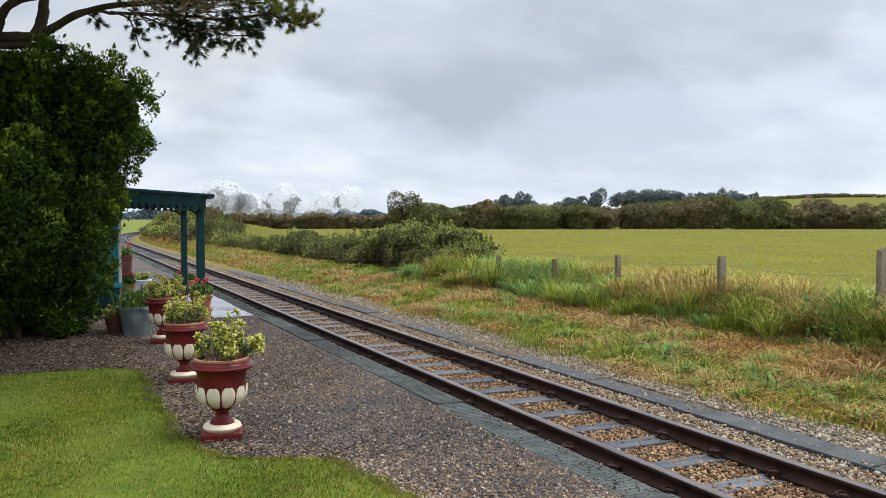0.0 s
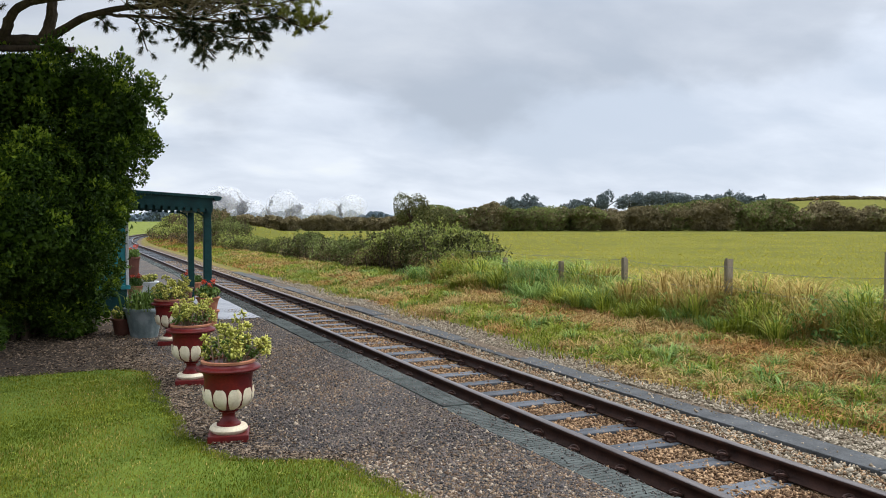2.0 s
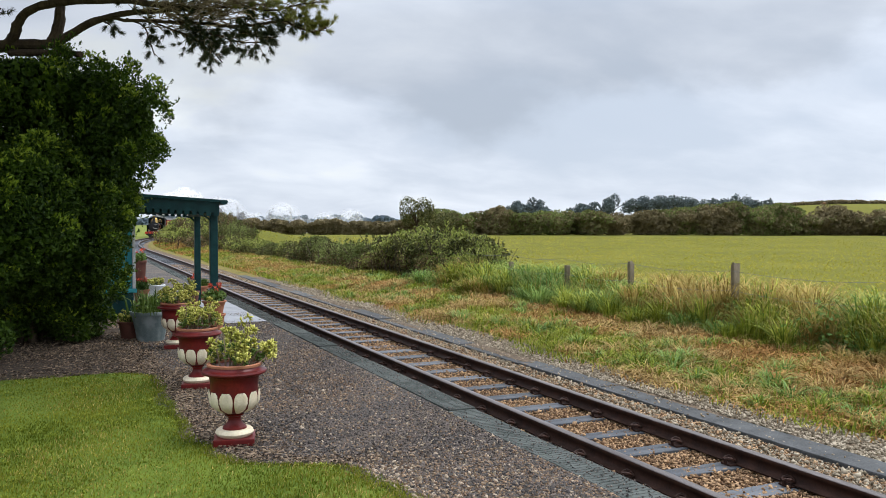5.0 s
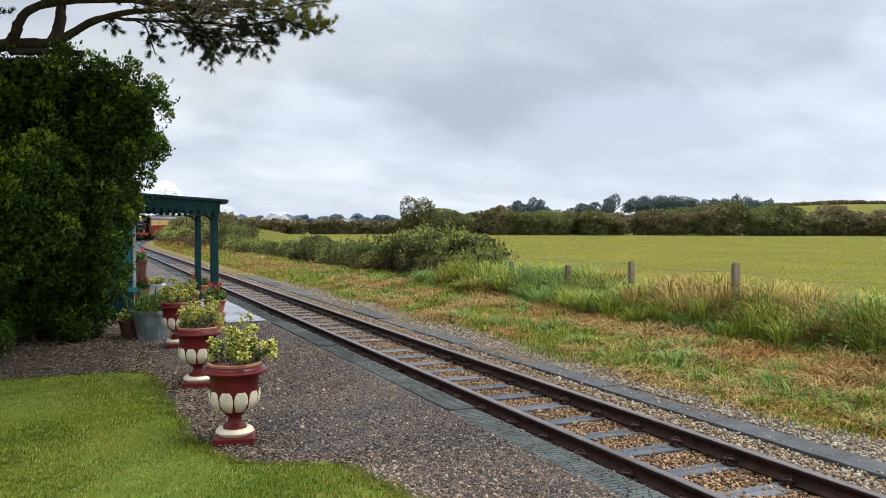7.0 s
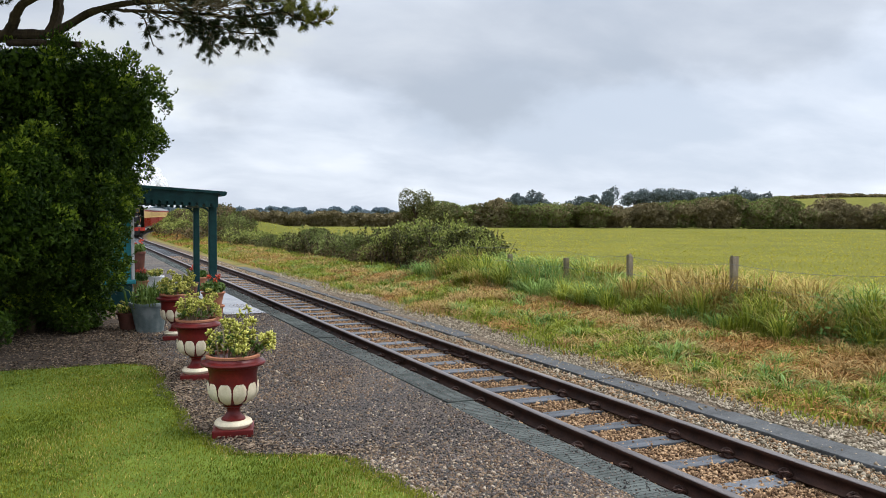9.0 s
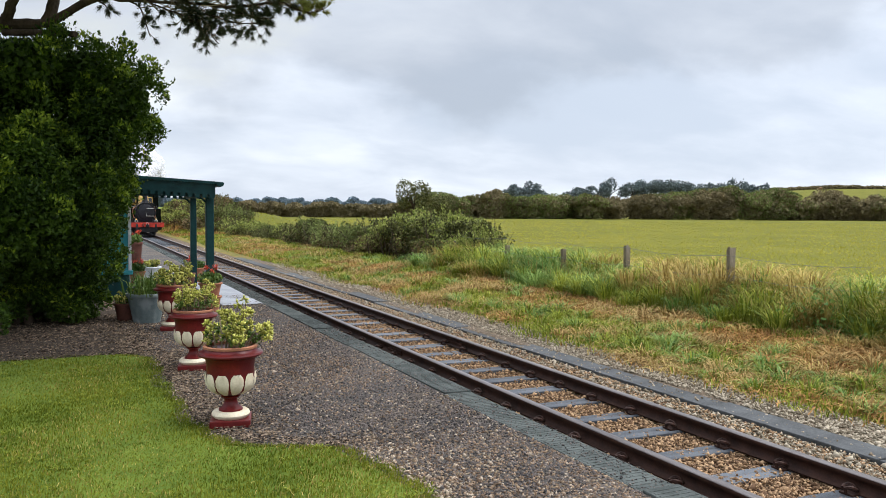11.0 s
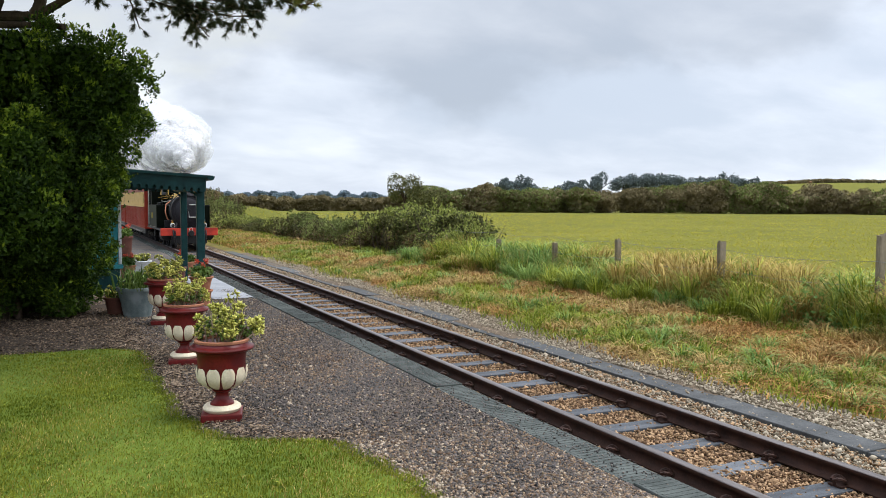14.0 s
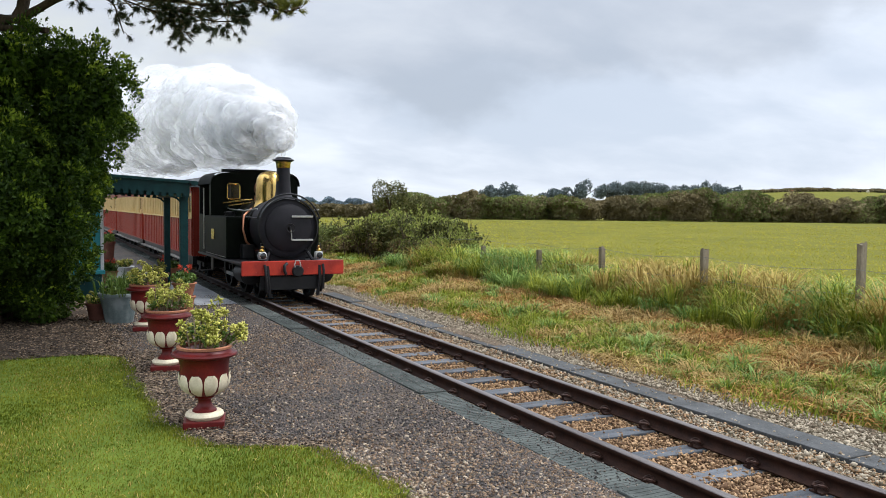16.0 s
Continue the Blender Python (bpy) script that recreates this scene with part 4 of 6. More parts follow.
def bush(centre, radii, n, size, seed, mats, label, leaf=0.06, mix=0.25, lumps=9, narrow=0.55):
    """A wild bush: bare stems, brown below, leafy above, with upright shoots that break the outline."""
    t = tagged(new("bush"), label, "bush", "bushes along the fence")
    g = rng(seed)
    L = random_lumps(centre, radii, lumps, size, seed)
    p, d = lump_points(n, L, seed + 1, 0.5)
    # leafy shoots standing out of the top
    k, each = max(8, n // 260), 16
    root = np.array(centre) + unit(g.normal(size=(k, 3)) * np.array([1, 1, 0.4]) + np.array([0, 0, 0.7])) * np.array(radii) * g.uniform(0.75, 1.0, (k, 1))
    way = unit(g.normal(size=(k, 3)) * 0.45 + np.array([0, 0, 1.0]))
    q = (root[:, None] + way[:, None] * (np.linspace(0, 1, each)[None] * g.uniform(0.12, 0.42, (k, 1)))[:, :, None]).reshape(-1, 3) + 0.03 * g.normal(size=(k * each, 3))
    p, d = np.concatenate([p, q]), np.concatenate([d, np.repeat(way, each, 0)])
    keep = (p[:, 2] > 0.12) & ((p[:, 2] > 0.62 * centre[2]) | (g.uniform(size=len(p)) < 0.6))
    p, d = p[keep], d[keep]
    # leaf colour by height and noise: paler towards the top, browner towards the bottom
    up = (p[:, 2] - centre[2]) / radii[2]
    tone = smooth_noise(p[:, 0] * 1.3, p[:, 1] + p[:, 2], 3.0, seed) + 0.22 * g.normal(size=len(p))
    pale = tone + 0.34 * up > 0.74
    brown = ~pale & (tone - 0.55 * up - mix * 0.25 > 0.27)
    sets = []
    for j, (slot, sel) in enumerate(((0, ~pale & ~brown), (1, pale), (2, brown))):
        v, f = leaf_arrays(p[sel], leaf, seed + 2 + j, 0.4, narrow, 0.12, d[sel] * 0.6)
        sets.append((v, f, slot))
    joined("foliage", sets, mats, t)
    bm = bmesh.new()
    for _ in range(30):
        x, y = centre[0] + g.normal() * radii[0] * 0.5, centre[1] + g.normal() * radii[1] * 0.55
        z0 = float(height(np.array([x]), np.array([y]))[0]) - 0.03
        tube([(x, y, z0), (x + g.normal() * 0.08, y + g.normal() * 0.08, z0 + 0.5), (x + g.normal() * 0.25, y + g.normal() * 0.25, min(centre[2] + radii[2] * g.uniform(0.6, 1.05), z0 + 1.9))], [0.014, 0.010, 0.005], 5, bm)
    tagged(part("stem", bm, M_BARK, t), kind="stuff")
    return t


def bushes():
    bb, bp, br = (M_BRAMBLE, M_BRAMBLE2, M_BROWNLEAF), (M_BRAMBLE, M_HEDGEG, M_BROWNLEAF), (M_BROWNLEAF, M_BRAMBLE, M_BROWNLEAF)
    rows = [  # x, y, radius across, along, height, kind
        (10.5, 20.2, 0.8, 0.8, 1.30, 0), (10.5, 21.4, 1.0, 1.0, 1.60, 0), (10.5, 22.8, 1.1, 1.2, 1.75, 0), (10.5, 24.6, 1.1, 1.3, 1.75, 0), (10.4, 26.5, 1.1, 1.3, 1.55, 0),
        (10.2, 28.4, 1.1, 1.5, 1.3, 1), (10.0, 30.6, 1.1, 1.6, 1.15, 1), (9.8, 33.0, 1.0, 1.6, 1.2, 1), (9.8, 35.2, 1.0, 1.4, 1.3, 1),
        (9.9, 38.0, 1.0, 1.6, 0.9, 0), (9.8, 41.5, 1.1, 2.0, 0.75, 1), (9.6, 46.0, 1.2, 2.6, 0.85, 0), (9.7, 51.0, 1.4, 2.8, 1.1, 0),
        (10.4, 56.5, 1.6, 2.8, 1.9, 1), (10.8, 61.0, 1.8, 3.0, 2.2, 1)]
    for i, (x, y, rx, ry, h, kind) in enumerate(rows):
        n = 20000 if y < 30 else 9000
        bush((x, y, h * 0.46), (rx, ry, h * 0.55), n, 0.42, 100 + i * 7, (bb, bp)[kind],
             "tangled bramble thicket with leafy shoots, paler towards the top" if kind == 0 else "tangled brown-green bramble thicket",
             0.085 if y < 30 else 0.10, 0.5)
    # overgrown bank inside the bend
    g = rng(77)
    for i in range(34):
        s = 57 + i * 1.5
        x, y, a = line(s)
        d = (2.9, 4.2, 5.6)[i % 3] + g.uniform(0, 0.9)
        h = (0.5, 0.8, 1.25)[i % 3] * g.uniform(0.8, 1.25)
        z = float(height(np.array([x + d]), np.array([y]))[0])
        bush((x + d, y, z + h * 0.42), (1.1, 1.9, h * 0.6), 2200, 0.5, 300 + i * 5, br if i % 3 == 2 or i % 5 == 0 else bb, "rusty brown bracken and bramble on the bank", 0.15, 0.45)


bushes()


def woodland(name, label, x0, y0, x1, y1, n, h0, h1, depth, leaves, size, mats, seed, mix=0.35, dome=1.0):
    """A far hedge of wind-shorn crowns along a line, as one mass of leaves."""
    g = rng(seed)
    lumps = []
    for k in range(n):
        u = (k + g.uniform(-0.4, 0.4)) / (n - 1)
        hh = h0 + (h1 - h0) * smooth_noise(np.array([u * n]), np.array([0.0]), 0.8, seed)[0] + g.normal() * 0.34 * (h1 - h0)
        x, y = x0 + (x1 - x0) * u + g.normal() * depth * 0.4, y0 + (y1 - y0) * u + g.normal() * depth * 0.4
        w = math.hypot(x1 - x0, y1 - y0) / n * g.uniform(0.95, 1.3)
        z = float(height(np.array([x]), np.array([y]))[0])
        lumps.append(((x, y, z + hh * 0.42), (w, w, hh * 0.56 * dome)))
        # smaller heads over the crown, higher towards the lee side
        for _ in range(16):
            a, r = g.uniform(0, 6.28), math.sqrt(g.uniform(0, 1))
            q = w * g.uniform(0.16, 0.48)
            px = w * r * math.cos(a)
            zz = hh * (0.42 + 0.54 * math.sqrt(max(0, 1 - 0.85 * r * r)) * (1 + 0.12 * px / w))
            lumps.append(((x + px, y + w * r * math.sin(a), z + zz), (q * 1.25, q, q * g.uniform(0.55, 0.8))))
    p, d = lump_points(leaves, lumps, seed + 1, 0.22)
    tone = smooth_noise(p[:, 0] * 0.8, p[:, 1], 0.42, seed + 2) + 0.05 * g.normal(size=len(p))
    sel = tone > 1 - 1.3 * mix
    a = leaf_arrays(p[~sel], size, seed + 3, 0.4, 0.8, 0.1, d[~sel] * 0.8)
    b = leaf_arrays(p[sel], size, seed + 4, 0.4, 0.8, 0.1, d[sel] * 0.8)
    dense = [(c, r, 900 if j % 17 == 0 else 40) for j, (c, r) in enumerate(lumps)]
    core = np.concatenate([np.array(c) + unit(g.normal(size=(k, 3))) * g.uniform(0.3, 0.85, (k, 1)) * np.array(r) for c, r, k in dense])
    e = leaf_arrays(core[core[:, 2] > 0.0], size * 2.4, seed + 5, 0.2, 0.9, 0.1)
    ob = joined(name, [(a[0], a[1], 0), (b[0], b[1], 1), (e[0], e[1], 0)], mats)
    return tagged(ob, label, "hedge", kind="stuff")


woodland("far_hedge", "windswept brown hedge below the green hill", 111, 95, 150, 76, 17, 2.7, 4.5, 1.8, 60000, 0.24, (M_HEDGE, M_HEDGEG), 531, 0.4)
woodland("far_hedge", "low gap-toothed hedge below the green hill", 102.5, 99.2, 112, 94.5, 6, 1.9, 2.9, 1.0, 14000, 0.24, (M_HEDGE, M_HEDGEG), 551, 0.4)
woodland("far_hedge", "tall windswept olive-brown hedge across the meadow", 54, 121.8, 103.5, 98.7, 21, 2.9, 4.7, 2.2, 110000, 0.24, (M_HEDGE, M_HEDGEG), 501, 0.42)
woodland("far_hedge", "low brown hedge at the end of the meadow", 16, 140, 64, 121, 46, 1.8, 2.4, 0.9, 50000, 0.22, (M_HEDGE, M_BROWNLEAF), 511, 0.3)
woodland("ridge_hedge", "thin dark hedge along the green hill", 330, 352, 500, 285, 60, 0.5, 1.3, 1.0, 6000, 0.7, (M_HEDGE, M_HEDGEG), 541, 0.2)
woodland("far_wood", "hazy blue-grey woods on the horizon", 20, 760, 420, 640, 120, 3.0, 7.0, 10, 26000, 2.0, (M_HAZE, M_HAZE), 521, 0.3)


def far_tree(x, y, h, w, seed, mats, label, size, n, lean=0.15, crown=0.5, category="tree"):
    """A windswept tree: leaning trunk, limbs and clumps of leaves."""
    t = tagged(new("tree"), label, category, "trees beyond the meadow")
    g = rng(seed)
    z = float(height(np.array([x]), np.array([y]))[0])
    top = Vector((x + lean * h, y, z + h * (0.72 if category == "tree" else 0.66)))
    bm = bmesh.new()
    tube([(x, y, z - 0.2), (x + lean * h * 0.3, y, z + h * 0.35), top], [h * 0.03, h * 0.022, h * 0.012], 7, bm)
    lumps = []
    for k in range(8):
        q = top + Vector((g.normal() * w * 0.5, g.normal() * w * 0.4, g.uniform(-0.2, 0.26) * h * crown))
        tube([(x + lean * h * 0.4, y, z + h * 0.45), tuple((top + q) / 2), tuple(q)], [h * 0.014, h * 0.01, h * 0.005], 5, bm)
        lumps.append((tuple(q), (w * g.uniform(0.26, 0.5), w * g.uniform(0.26, 0.5), h * crown * g.uniform(0.18, 0.34))))
    part("trunk", bm, M_BARK, t)
    p, d = lump_points(n, lumps, seed + 1, 0.7)
    a = leaf_arrays(p, size, seed + 2, 0.4, 0.8, 0.1, d * 0.5)
    joined("crown", [(a[0], a[1], 0)], mats, t)


def trees():
    g = rng(61)
    # ragged thorn and a domed one at the near end of the hedge
    far_tree(27.2, 64.6, 3.9, 1.6, 611, (M_BRAMBLE,), "ragged half-bare thorn tree at the meadow's edge", 0.12, 8000, -0.08, 0.9)
    far_tree(30.3, 66.5, 2.6, 1.6, 613, (M_BRAMBLE,), "small green thorn tree at the meadow's edge", 0.12, 4200, 0.0, 0.8)
    # flat-topped pines behind the hedge: bearing across the hedge, height
    spots = [(150, 262, 9.6, 6), (153, 260, 10.4, 6), (157, 258, 8.8, 6), (171, 252, 8.6, 7), (175, 250, 9.2, 7), (180, 247, 12.0, 6), (188, 243, 11, 8), (192, 242, 11.5, 8),
             (197, 240, 11.2, 8), (201, 238, 11.5, 9), (205, 236, 10.5, 8), (208, 235, 9.8, 7), (213, 232, 9.0, 6), (218, 229, 11.0, 6), (222, 227, 11.3, 7), (226, 225, 11.3, 7), (231, 223, 10, 5)]
    for i, (x, y, h, w) in enumerate(spots):
        far_tree(x, y, h * 1.05, w * 0.85, 620 + i * 3, (M_FARPINE,), "dark flat-topped pine against the sky", 0.62, 2200, g.uniform(-0.05, 0.12), 0.62, "pine")


trees()


def cow(x, y, turn, material, label):
    """A grazing cow: barrel body, lowered head, legs."""
    t = tagged(new("cow"), label, "cow", "cattle on the hill")
    t.matrix_basis = pose(x, y, float(height(np.array([x]), np.array([y]))[0]), 0, 0, turn)
    part("body", lathe([(0.12, -0.85), (0.36, -0.7), (0.42, 0), (0.38, 0.6), (0.14, 0.8)], 12, (0, 0, 1.0), "Y"), material, t, smooth=True)
    part("head", lathe([(0.08, 0.75), (0.16, 0.95), (0.14, 1.2), (0.07, 1.4)], 10, (0, 0, 0.75), "Y"), material, t, smooth=True)
    for sx in (-0.2, 0.2):
        for y2 in (-0.6, 0.55):
            part("leg", tube([(sx, y2, 0.85), (sx, y2, 0.0)], [0.09, 0.06], 6), material, t)


M_COWDARK = mat("dark_cow_hide", (0.012, 0.01, 0.009), (0.03, 0.025, 0.022), 0.8, 2, 0.1)
M_COWPALE = mat("pale_cow_hide", (0.5, 0.46, 0.40), (0.68, 0.64, 0.58), 0.8, 2, 0.1)
M_COWBROWN = mat("brown_cow_hide", (0.16, 0.08, 0.045), (0.28, 0.15, 0.08), 0.8, 2, 0.1)
cow(398, 296, 70, M_COWDARK, "black cow grazing on the green hill")
cow(402, 294, 75, M_COWPALE, "cream cow grazing on the green hill")
cow(372, 318, 60, M_COWBROWN, "brown cow grazing on the green hill")


# ---------------------------------------------------------------- grass of the verge and the meadow
def verge():
    g = rng(71)
    sets = []

    def scatter(n, d0, d1, y0, y1, power=1.0):
        y = y0 + (y1 - y0) * g.uniform(0, 1, n) ** power
        d = g.uniform(d0, d1, n)
        return TRACK_X + d, y
    # mown bank: short aftermath, green and yellow
    def edge(x, y):
        return (x - TRACK_X) > 1.62 + 0.5 * smooth_noise(x * 0, y, 1.5, 12) + 0.12 * g.normal(size=len(x))

    def patch(x, y):
        return 0.50 * smooth_noise(x * 1.2, y, 2.2, 14) + 0.50 * smooth_noise(x, y, 0.8, 15)
    x, y = scatter(100000, 1.55, 6.0, 1.5, 60, 2.0)
    keep = edge(x, y)
    x, y = x[keep], y[keep]
    brown = patch(x, y) + 0.16 * g.normal(size=len(x))
    for lo, hi, slot, hh in ((-9, 0.53, 0, 0.13), (0.53, 0.66, 1, 0.12), (0.66, 9, 2, 0.09)):
        k = (brown >= lo) & (brown < hi)
        v, f = blade_arrays(lay(x[k], y[k], -0.01), hh, 0.014, 72 + slot, 1.3, (-0.05, -0.1))
        sets.append((v, f, slot))
    # cut hay lying over it in swathes
    x, y = scatter(105000, 1.6, 5.4, 1.5, 46, 1.9)
    rows = patch(x, y) + 0.30 * np.sin((x - TRACK_X) * 3.1 + 1.5 * smooth_noise(x, y, 0.5, 16)) ** 2 + 0.16 * g.normal(size=len(x))
    keep = edge(x, y) & (rows > 0.69)
    x, y, rows = x[keep], y[keep], rows[keep]
    tint = smooth_noise(x, y, 1.7, 17) + 0.15 * g.normal(size=len(x))
    for slot, k in ((5, tint < 0.50), (2, tint >= 0.50)):
        v, f = straw_arrays(lay(x[k], y[k], 0.03 + 0.06 * np.clip(rows[k] - 0.69, 0, 0.6)), 0.17, 0.011, 78 + slot)
        sets.append((v, f, slot))
    # low tufts that stand out of the bank, each of one colour
    n = 1500
    cx, cy = scatter(n, 1.9, 5.6, 2.0, 42, 1.7)
    cx = cx + 0.3 * smooth_noise(cx * 0, cy, 1.5, 12)
    tone = 0.5 * smooth_noise(cx * 1.2, cy, 2.2, 14) + 0.5 * g.uniform(0.1, 0.9, n)
    size = g.uniform(0.12, 0.30, n)
    for lo, hi, slot in ((-9, 0.44, 0), (0.44, 0.54, 4), (0.54, 0.60, 1), (0.60, 9, 5)):
        k = np.repeat(np.nonzero((tone >= lo) & (tone < hi))[0], 34)
        a = g.uniform(0, 6.28, len(k))
        x, y = cx[k] + 0.22 * size[k] * np.cos(a), cy[k] + 0.22 * size[k] * np.sin(a)
        v, f = arch_arrays(lay(x, y, -0.01), size[k] * 0.85, size[k] * 1.0, 0.013, 91 + slot, 0.7, a)
        sets.append((v, f, slot))
    # tall rank grass along the fence, in arching clumps
    m = 430
    tx, ty = scatter(m, 4.35, 6.5, 2.0, 21.5, 1.2)
    back = step(4.3, 5.5, tx - TRACK_X)
    hgt = (0.37 + 0.54 * g.uniform(0, 1, m)) * (0.60 + 0.56 * back)
    kind = 0.6 * smooth_noise(tx, ty, 1.6, 21) + 0.4 * g.uniform(0, 1, m)
    for lo, hi, slot in ((-1, 0.36, 4), (0.36, 0.50, 3), (0.50, 0.60, 0), (0.60, 2, 1)):
        k = np.repeat(np.nonzero((kind >= lo) & (kind < hi))[0], 105)
        a = g.uniform(0, 6.28, len(k))
        r = 0.16 * g.uniform(0, 1, len(k))
        x, y = tx[k] + r * np.cos(a), ty[k] + r * np.sin(a)
        v, f = arch_arrays(lay(x, y, -0.02), hgt[k], hgt[k] * 0.75, 0.016, 140 + slot, 0.9, a)
        sets.append((v, f, slot))
    # pale seeding stalks
    x, y = scatter(3600, 4.7, 7.0, 2.0, 21.5, 1.2)
    v, f = arch_arrays(lay(x, y, -0.02), 0.78, 0.30, 0.007, 151)
    sets.append((v, f, 1))
    # nettles and docks round the posts
    x, y = scatter(110, 4.7, 6.0, 2.5, 21.0, 1.1)
    hh = g.uniform(0.35, 0.85, 110)
    k = np.repeat(np.arange(110), 60)
    u = g.uniform(0.15, 1, len(k))
    q = np.stack([x[k] + 0.13 * g.normal(size=len(k)), y[k] + 0.13 * g.normal(size=len(k)), 0.08 + hh[k] * u], 1)
    v, f = leaf_arrays(q, 0.075, 152, -0.1, 0.6, 0.1)
    sets.append((v, f, 4))
    # coarse growth further along the bank
    x, y = scatter(40000, 1.7, 6.5, 26, 100, 1.2)
    lx, ly, la = line_np(y)
    x = lx + (x - TRACK_X) * np.cos(la)
    brown = 0.5 * smooth_noise(x, y, 0.8, 18) + 0.5 * smooth_noise(x, y, 0.3, 19) + 0.12 * g.normal(size=len(x))
    for lo, hi, slot in ((-9, 0.50, 0), (0.50, 0.60, 1), (0.60, 9, 2)):
        k = (brown >= lo) & (brown < hi)
        v, f = blade_arrays(lay(x[k], ly[k], -0.02), 0.17, 0.035, 84 + slot, 1.4, (0.0, -0.1))
        sets.append((v, f, slot))
    tagged(joined("verge_grass", sets, (M_BLADE, M_STRAW, M_RUST, M_TALL, M_TALL2, M_HAY)), "rough verge grass, green with straw and rust-brown patches", "grass", kind="stuff")
    # meadow
    n = 80000
    r = 11 + 105 * g.uniform(0, 1, n) ** 2.2
    a = g.uniform(radians(8), radians(62), n)
    x, y = r * np.sin(a), r * np.cos(a)
    keep = x > TRACK_X + 6.2
    x, y, r = x[keep], y[keep], r[keep]
    v, f = arch_arrays(lay(x, y, -0.02), 0.10 + 0 * r, 0.10 + 0 * r, 0.008 + 0.0006 * r, 80)
    sets = [(v, f, 0)]
    tagged(joined("meadow_grass", sets, (M_MEADOW,)), "yellow-green meadow grass", "grass", kind="stuff")


verge()


# ---------------------------------------------------------------- stones
def stones():
    g = rng(91)

    def field(n, x0, x1, y0, y1, power):
        y = y0 + (y1 - y0) * g.uniform(0, 1, n) ** power
        return g.uniform(x0, x1, n), y
    x, y = field(100000, 3.67, 5.49, 3.0, 40, 2.1)
    p = np.stack([x, y, -0.018 + 0.010 * g.normal(size=len(x)) + 0.03 * (np.abs(x - TRACK_X) > 0.6)], 1)
    v, f = stone_arrays(p, 0.030, 92)
    x2, y2 = field(18000, 4.95, 5.49, 2.6, 40, 1.9)
    p2 = np.stack([x2, y2, 0.022 + 0.010 * g.normal(size=len(x2))], 1)
    a = stone_arrays(p2, 0.032, 93)
    x3, y3 = field(15000, 5.80, 6.4, 3.0, 26, 1.6)
    p3 = lay(x3, y3, 0.006)
    b = stone_arrays(p3, 0.030, 94)
    tagged(joined("ballast", [(v, f, 0), (a[0], a[1], 1), (b[0], b[1], 1)], (M_STONE, M_STONE2)), "loose brown and pale ballast stones round the track", "ballast", kind="stuff")
    x, y = field(88000, 0.6, 3.36, 3.9, 17, 1.7)
    keep = x > lawn_edge(y) + 0.03 * g.normal(size=len(x))
    x, y = x[keep], y[keep]
    p = np.stack([x, y, 0.088 + 0 * x], 1)
    pale = g.uniform(size=len(x)) < 0.055 + 0.26 * np.exp(-((x - lawn_edge(y)) / 0.26) ** 2) + 0.02 * smooth_noise(x, y, 2, 3)
    brown = ~pale & (g.uniform(size=len(x)) < 0.10 + 0.30 * step(0.5, 0.75, smooth_noise(x, y, 1.6, 33)) + 0.25 * np.exp(-((x - lawn_edge(y)) / 0.4) ** 2))
    v, f = stone_arrays(p[~pale & ~brown], 0.020, 95)
    a = stone_arrays(p[pale], 0.025, 96)
    b = stone_arrays(p[brown], 0.021, 98)
    xe, ye = field(2600, 3.37, 3.65, 3.9, 22, 1.4)
    e = stone_arrays(np.stack([xe, ye, 0.104 + 0 * xe], 1), 0.014, 99)
    xk, yk = field(500, 5.51, 5.80, 3.9, 22, 1.4)
    q = stone_arrays(np.stack([xk, yk, 0.056 + 0 * xk], 1), 0.026, 100)
    tagged(joined("gravel", [(v, f, 0), (a[0], a[1], 1), (b[0], b[1], 2), (e[0], e[1], 0), (q[0], q[1], 1)], (M_CHIP, M_CHIP2, M_CHIP3)), "dark cinder gravel chips strewn with pale pebbles", "gravel", kind="stuff")
    # litter of dead leaves below the shrub
    n = 9000
    x, y = g.uniform(-1.6, 1.05, n), g.uniform(10.6, 14.6, n)
    p = np.stack([x, y, 0.118 + 0.01 * g.uniform(size=n)], 1)
    # and chips strewn over the gravel along the lawn
    ys = g.uniform(5.9, 12.5, 6000)
    xs = lawn_edge(ys) + 0.04 + np.abs(g.normal(0, 0.27, 6000))
    p = np.concatenate([p, np.stack([xs, ys, 0.112 + 0 * xs], 1)])
    v, f = leaf_arrays(p, 0.045, 97, -0.2, 0.5, 0.1)
    v[:, 2] = 0.113 + (v[:, 2] - 0.113) * 0.35
    tagged(joined("leaf_litter", [(v, f, 0)], (M_DEAD,)), "dead brown leaves and bark chips under the shrub", "leaf litter", kind="stuff")


M_DEAD = mat("dead_leaf", (0.03, 0.02, 0.014), (0.26, 0.19, 0.13), 0.85, 6, 0, island=0.8)
M_BED = mat("ballast_floor", (0.05, 0.036, 0.025), (0.19, 0.135, 0.09), 0.95, 16, 0.8, fine=60)
strip("trackbed", 3.60, 5.56, -4, 60, -0.035, 0.02, M_BED, "brown stone ballast bed between the kerbs", "trackbed", 0.0, 120)
stones()


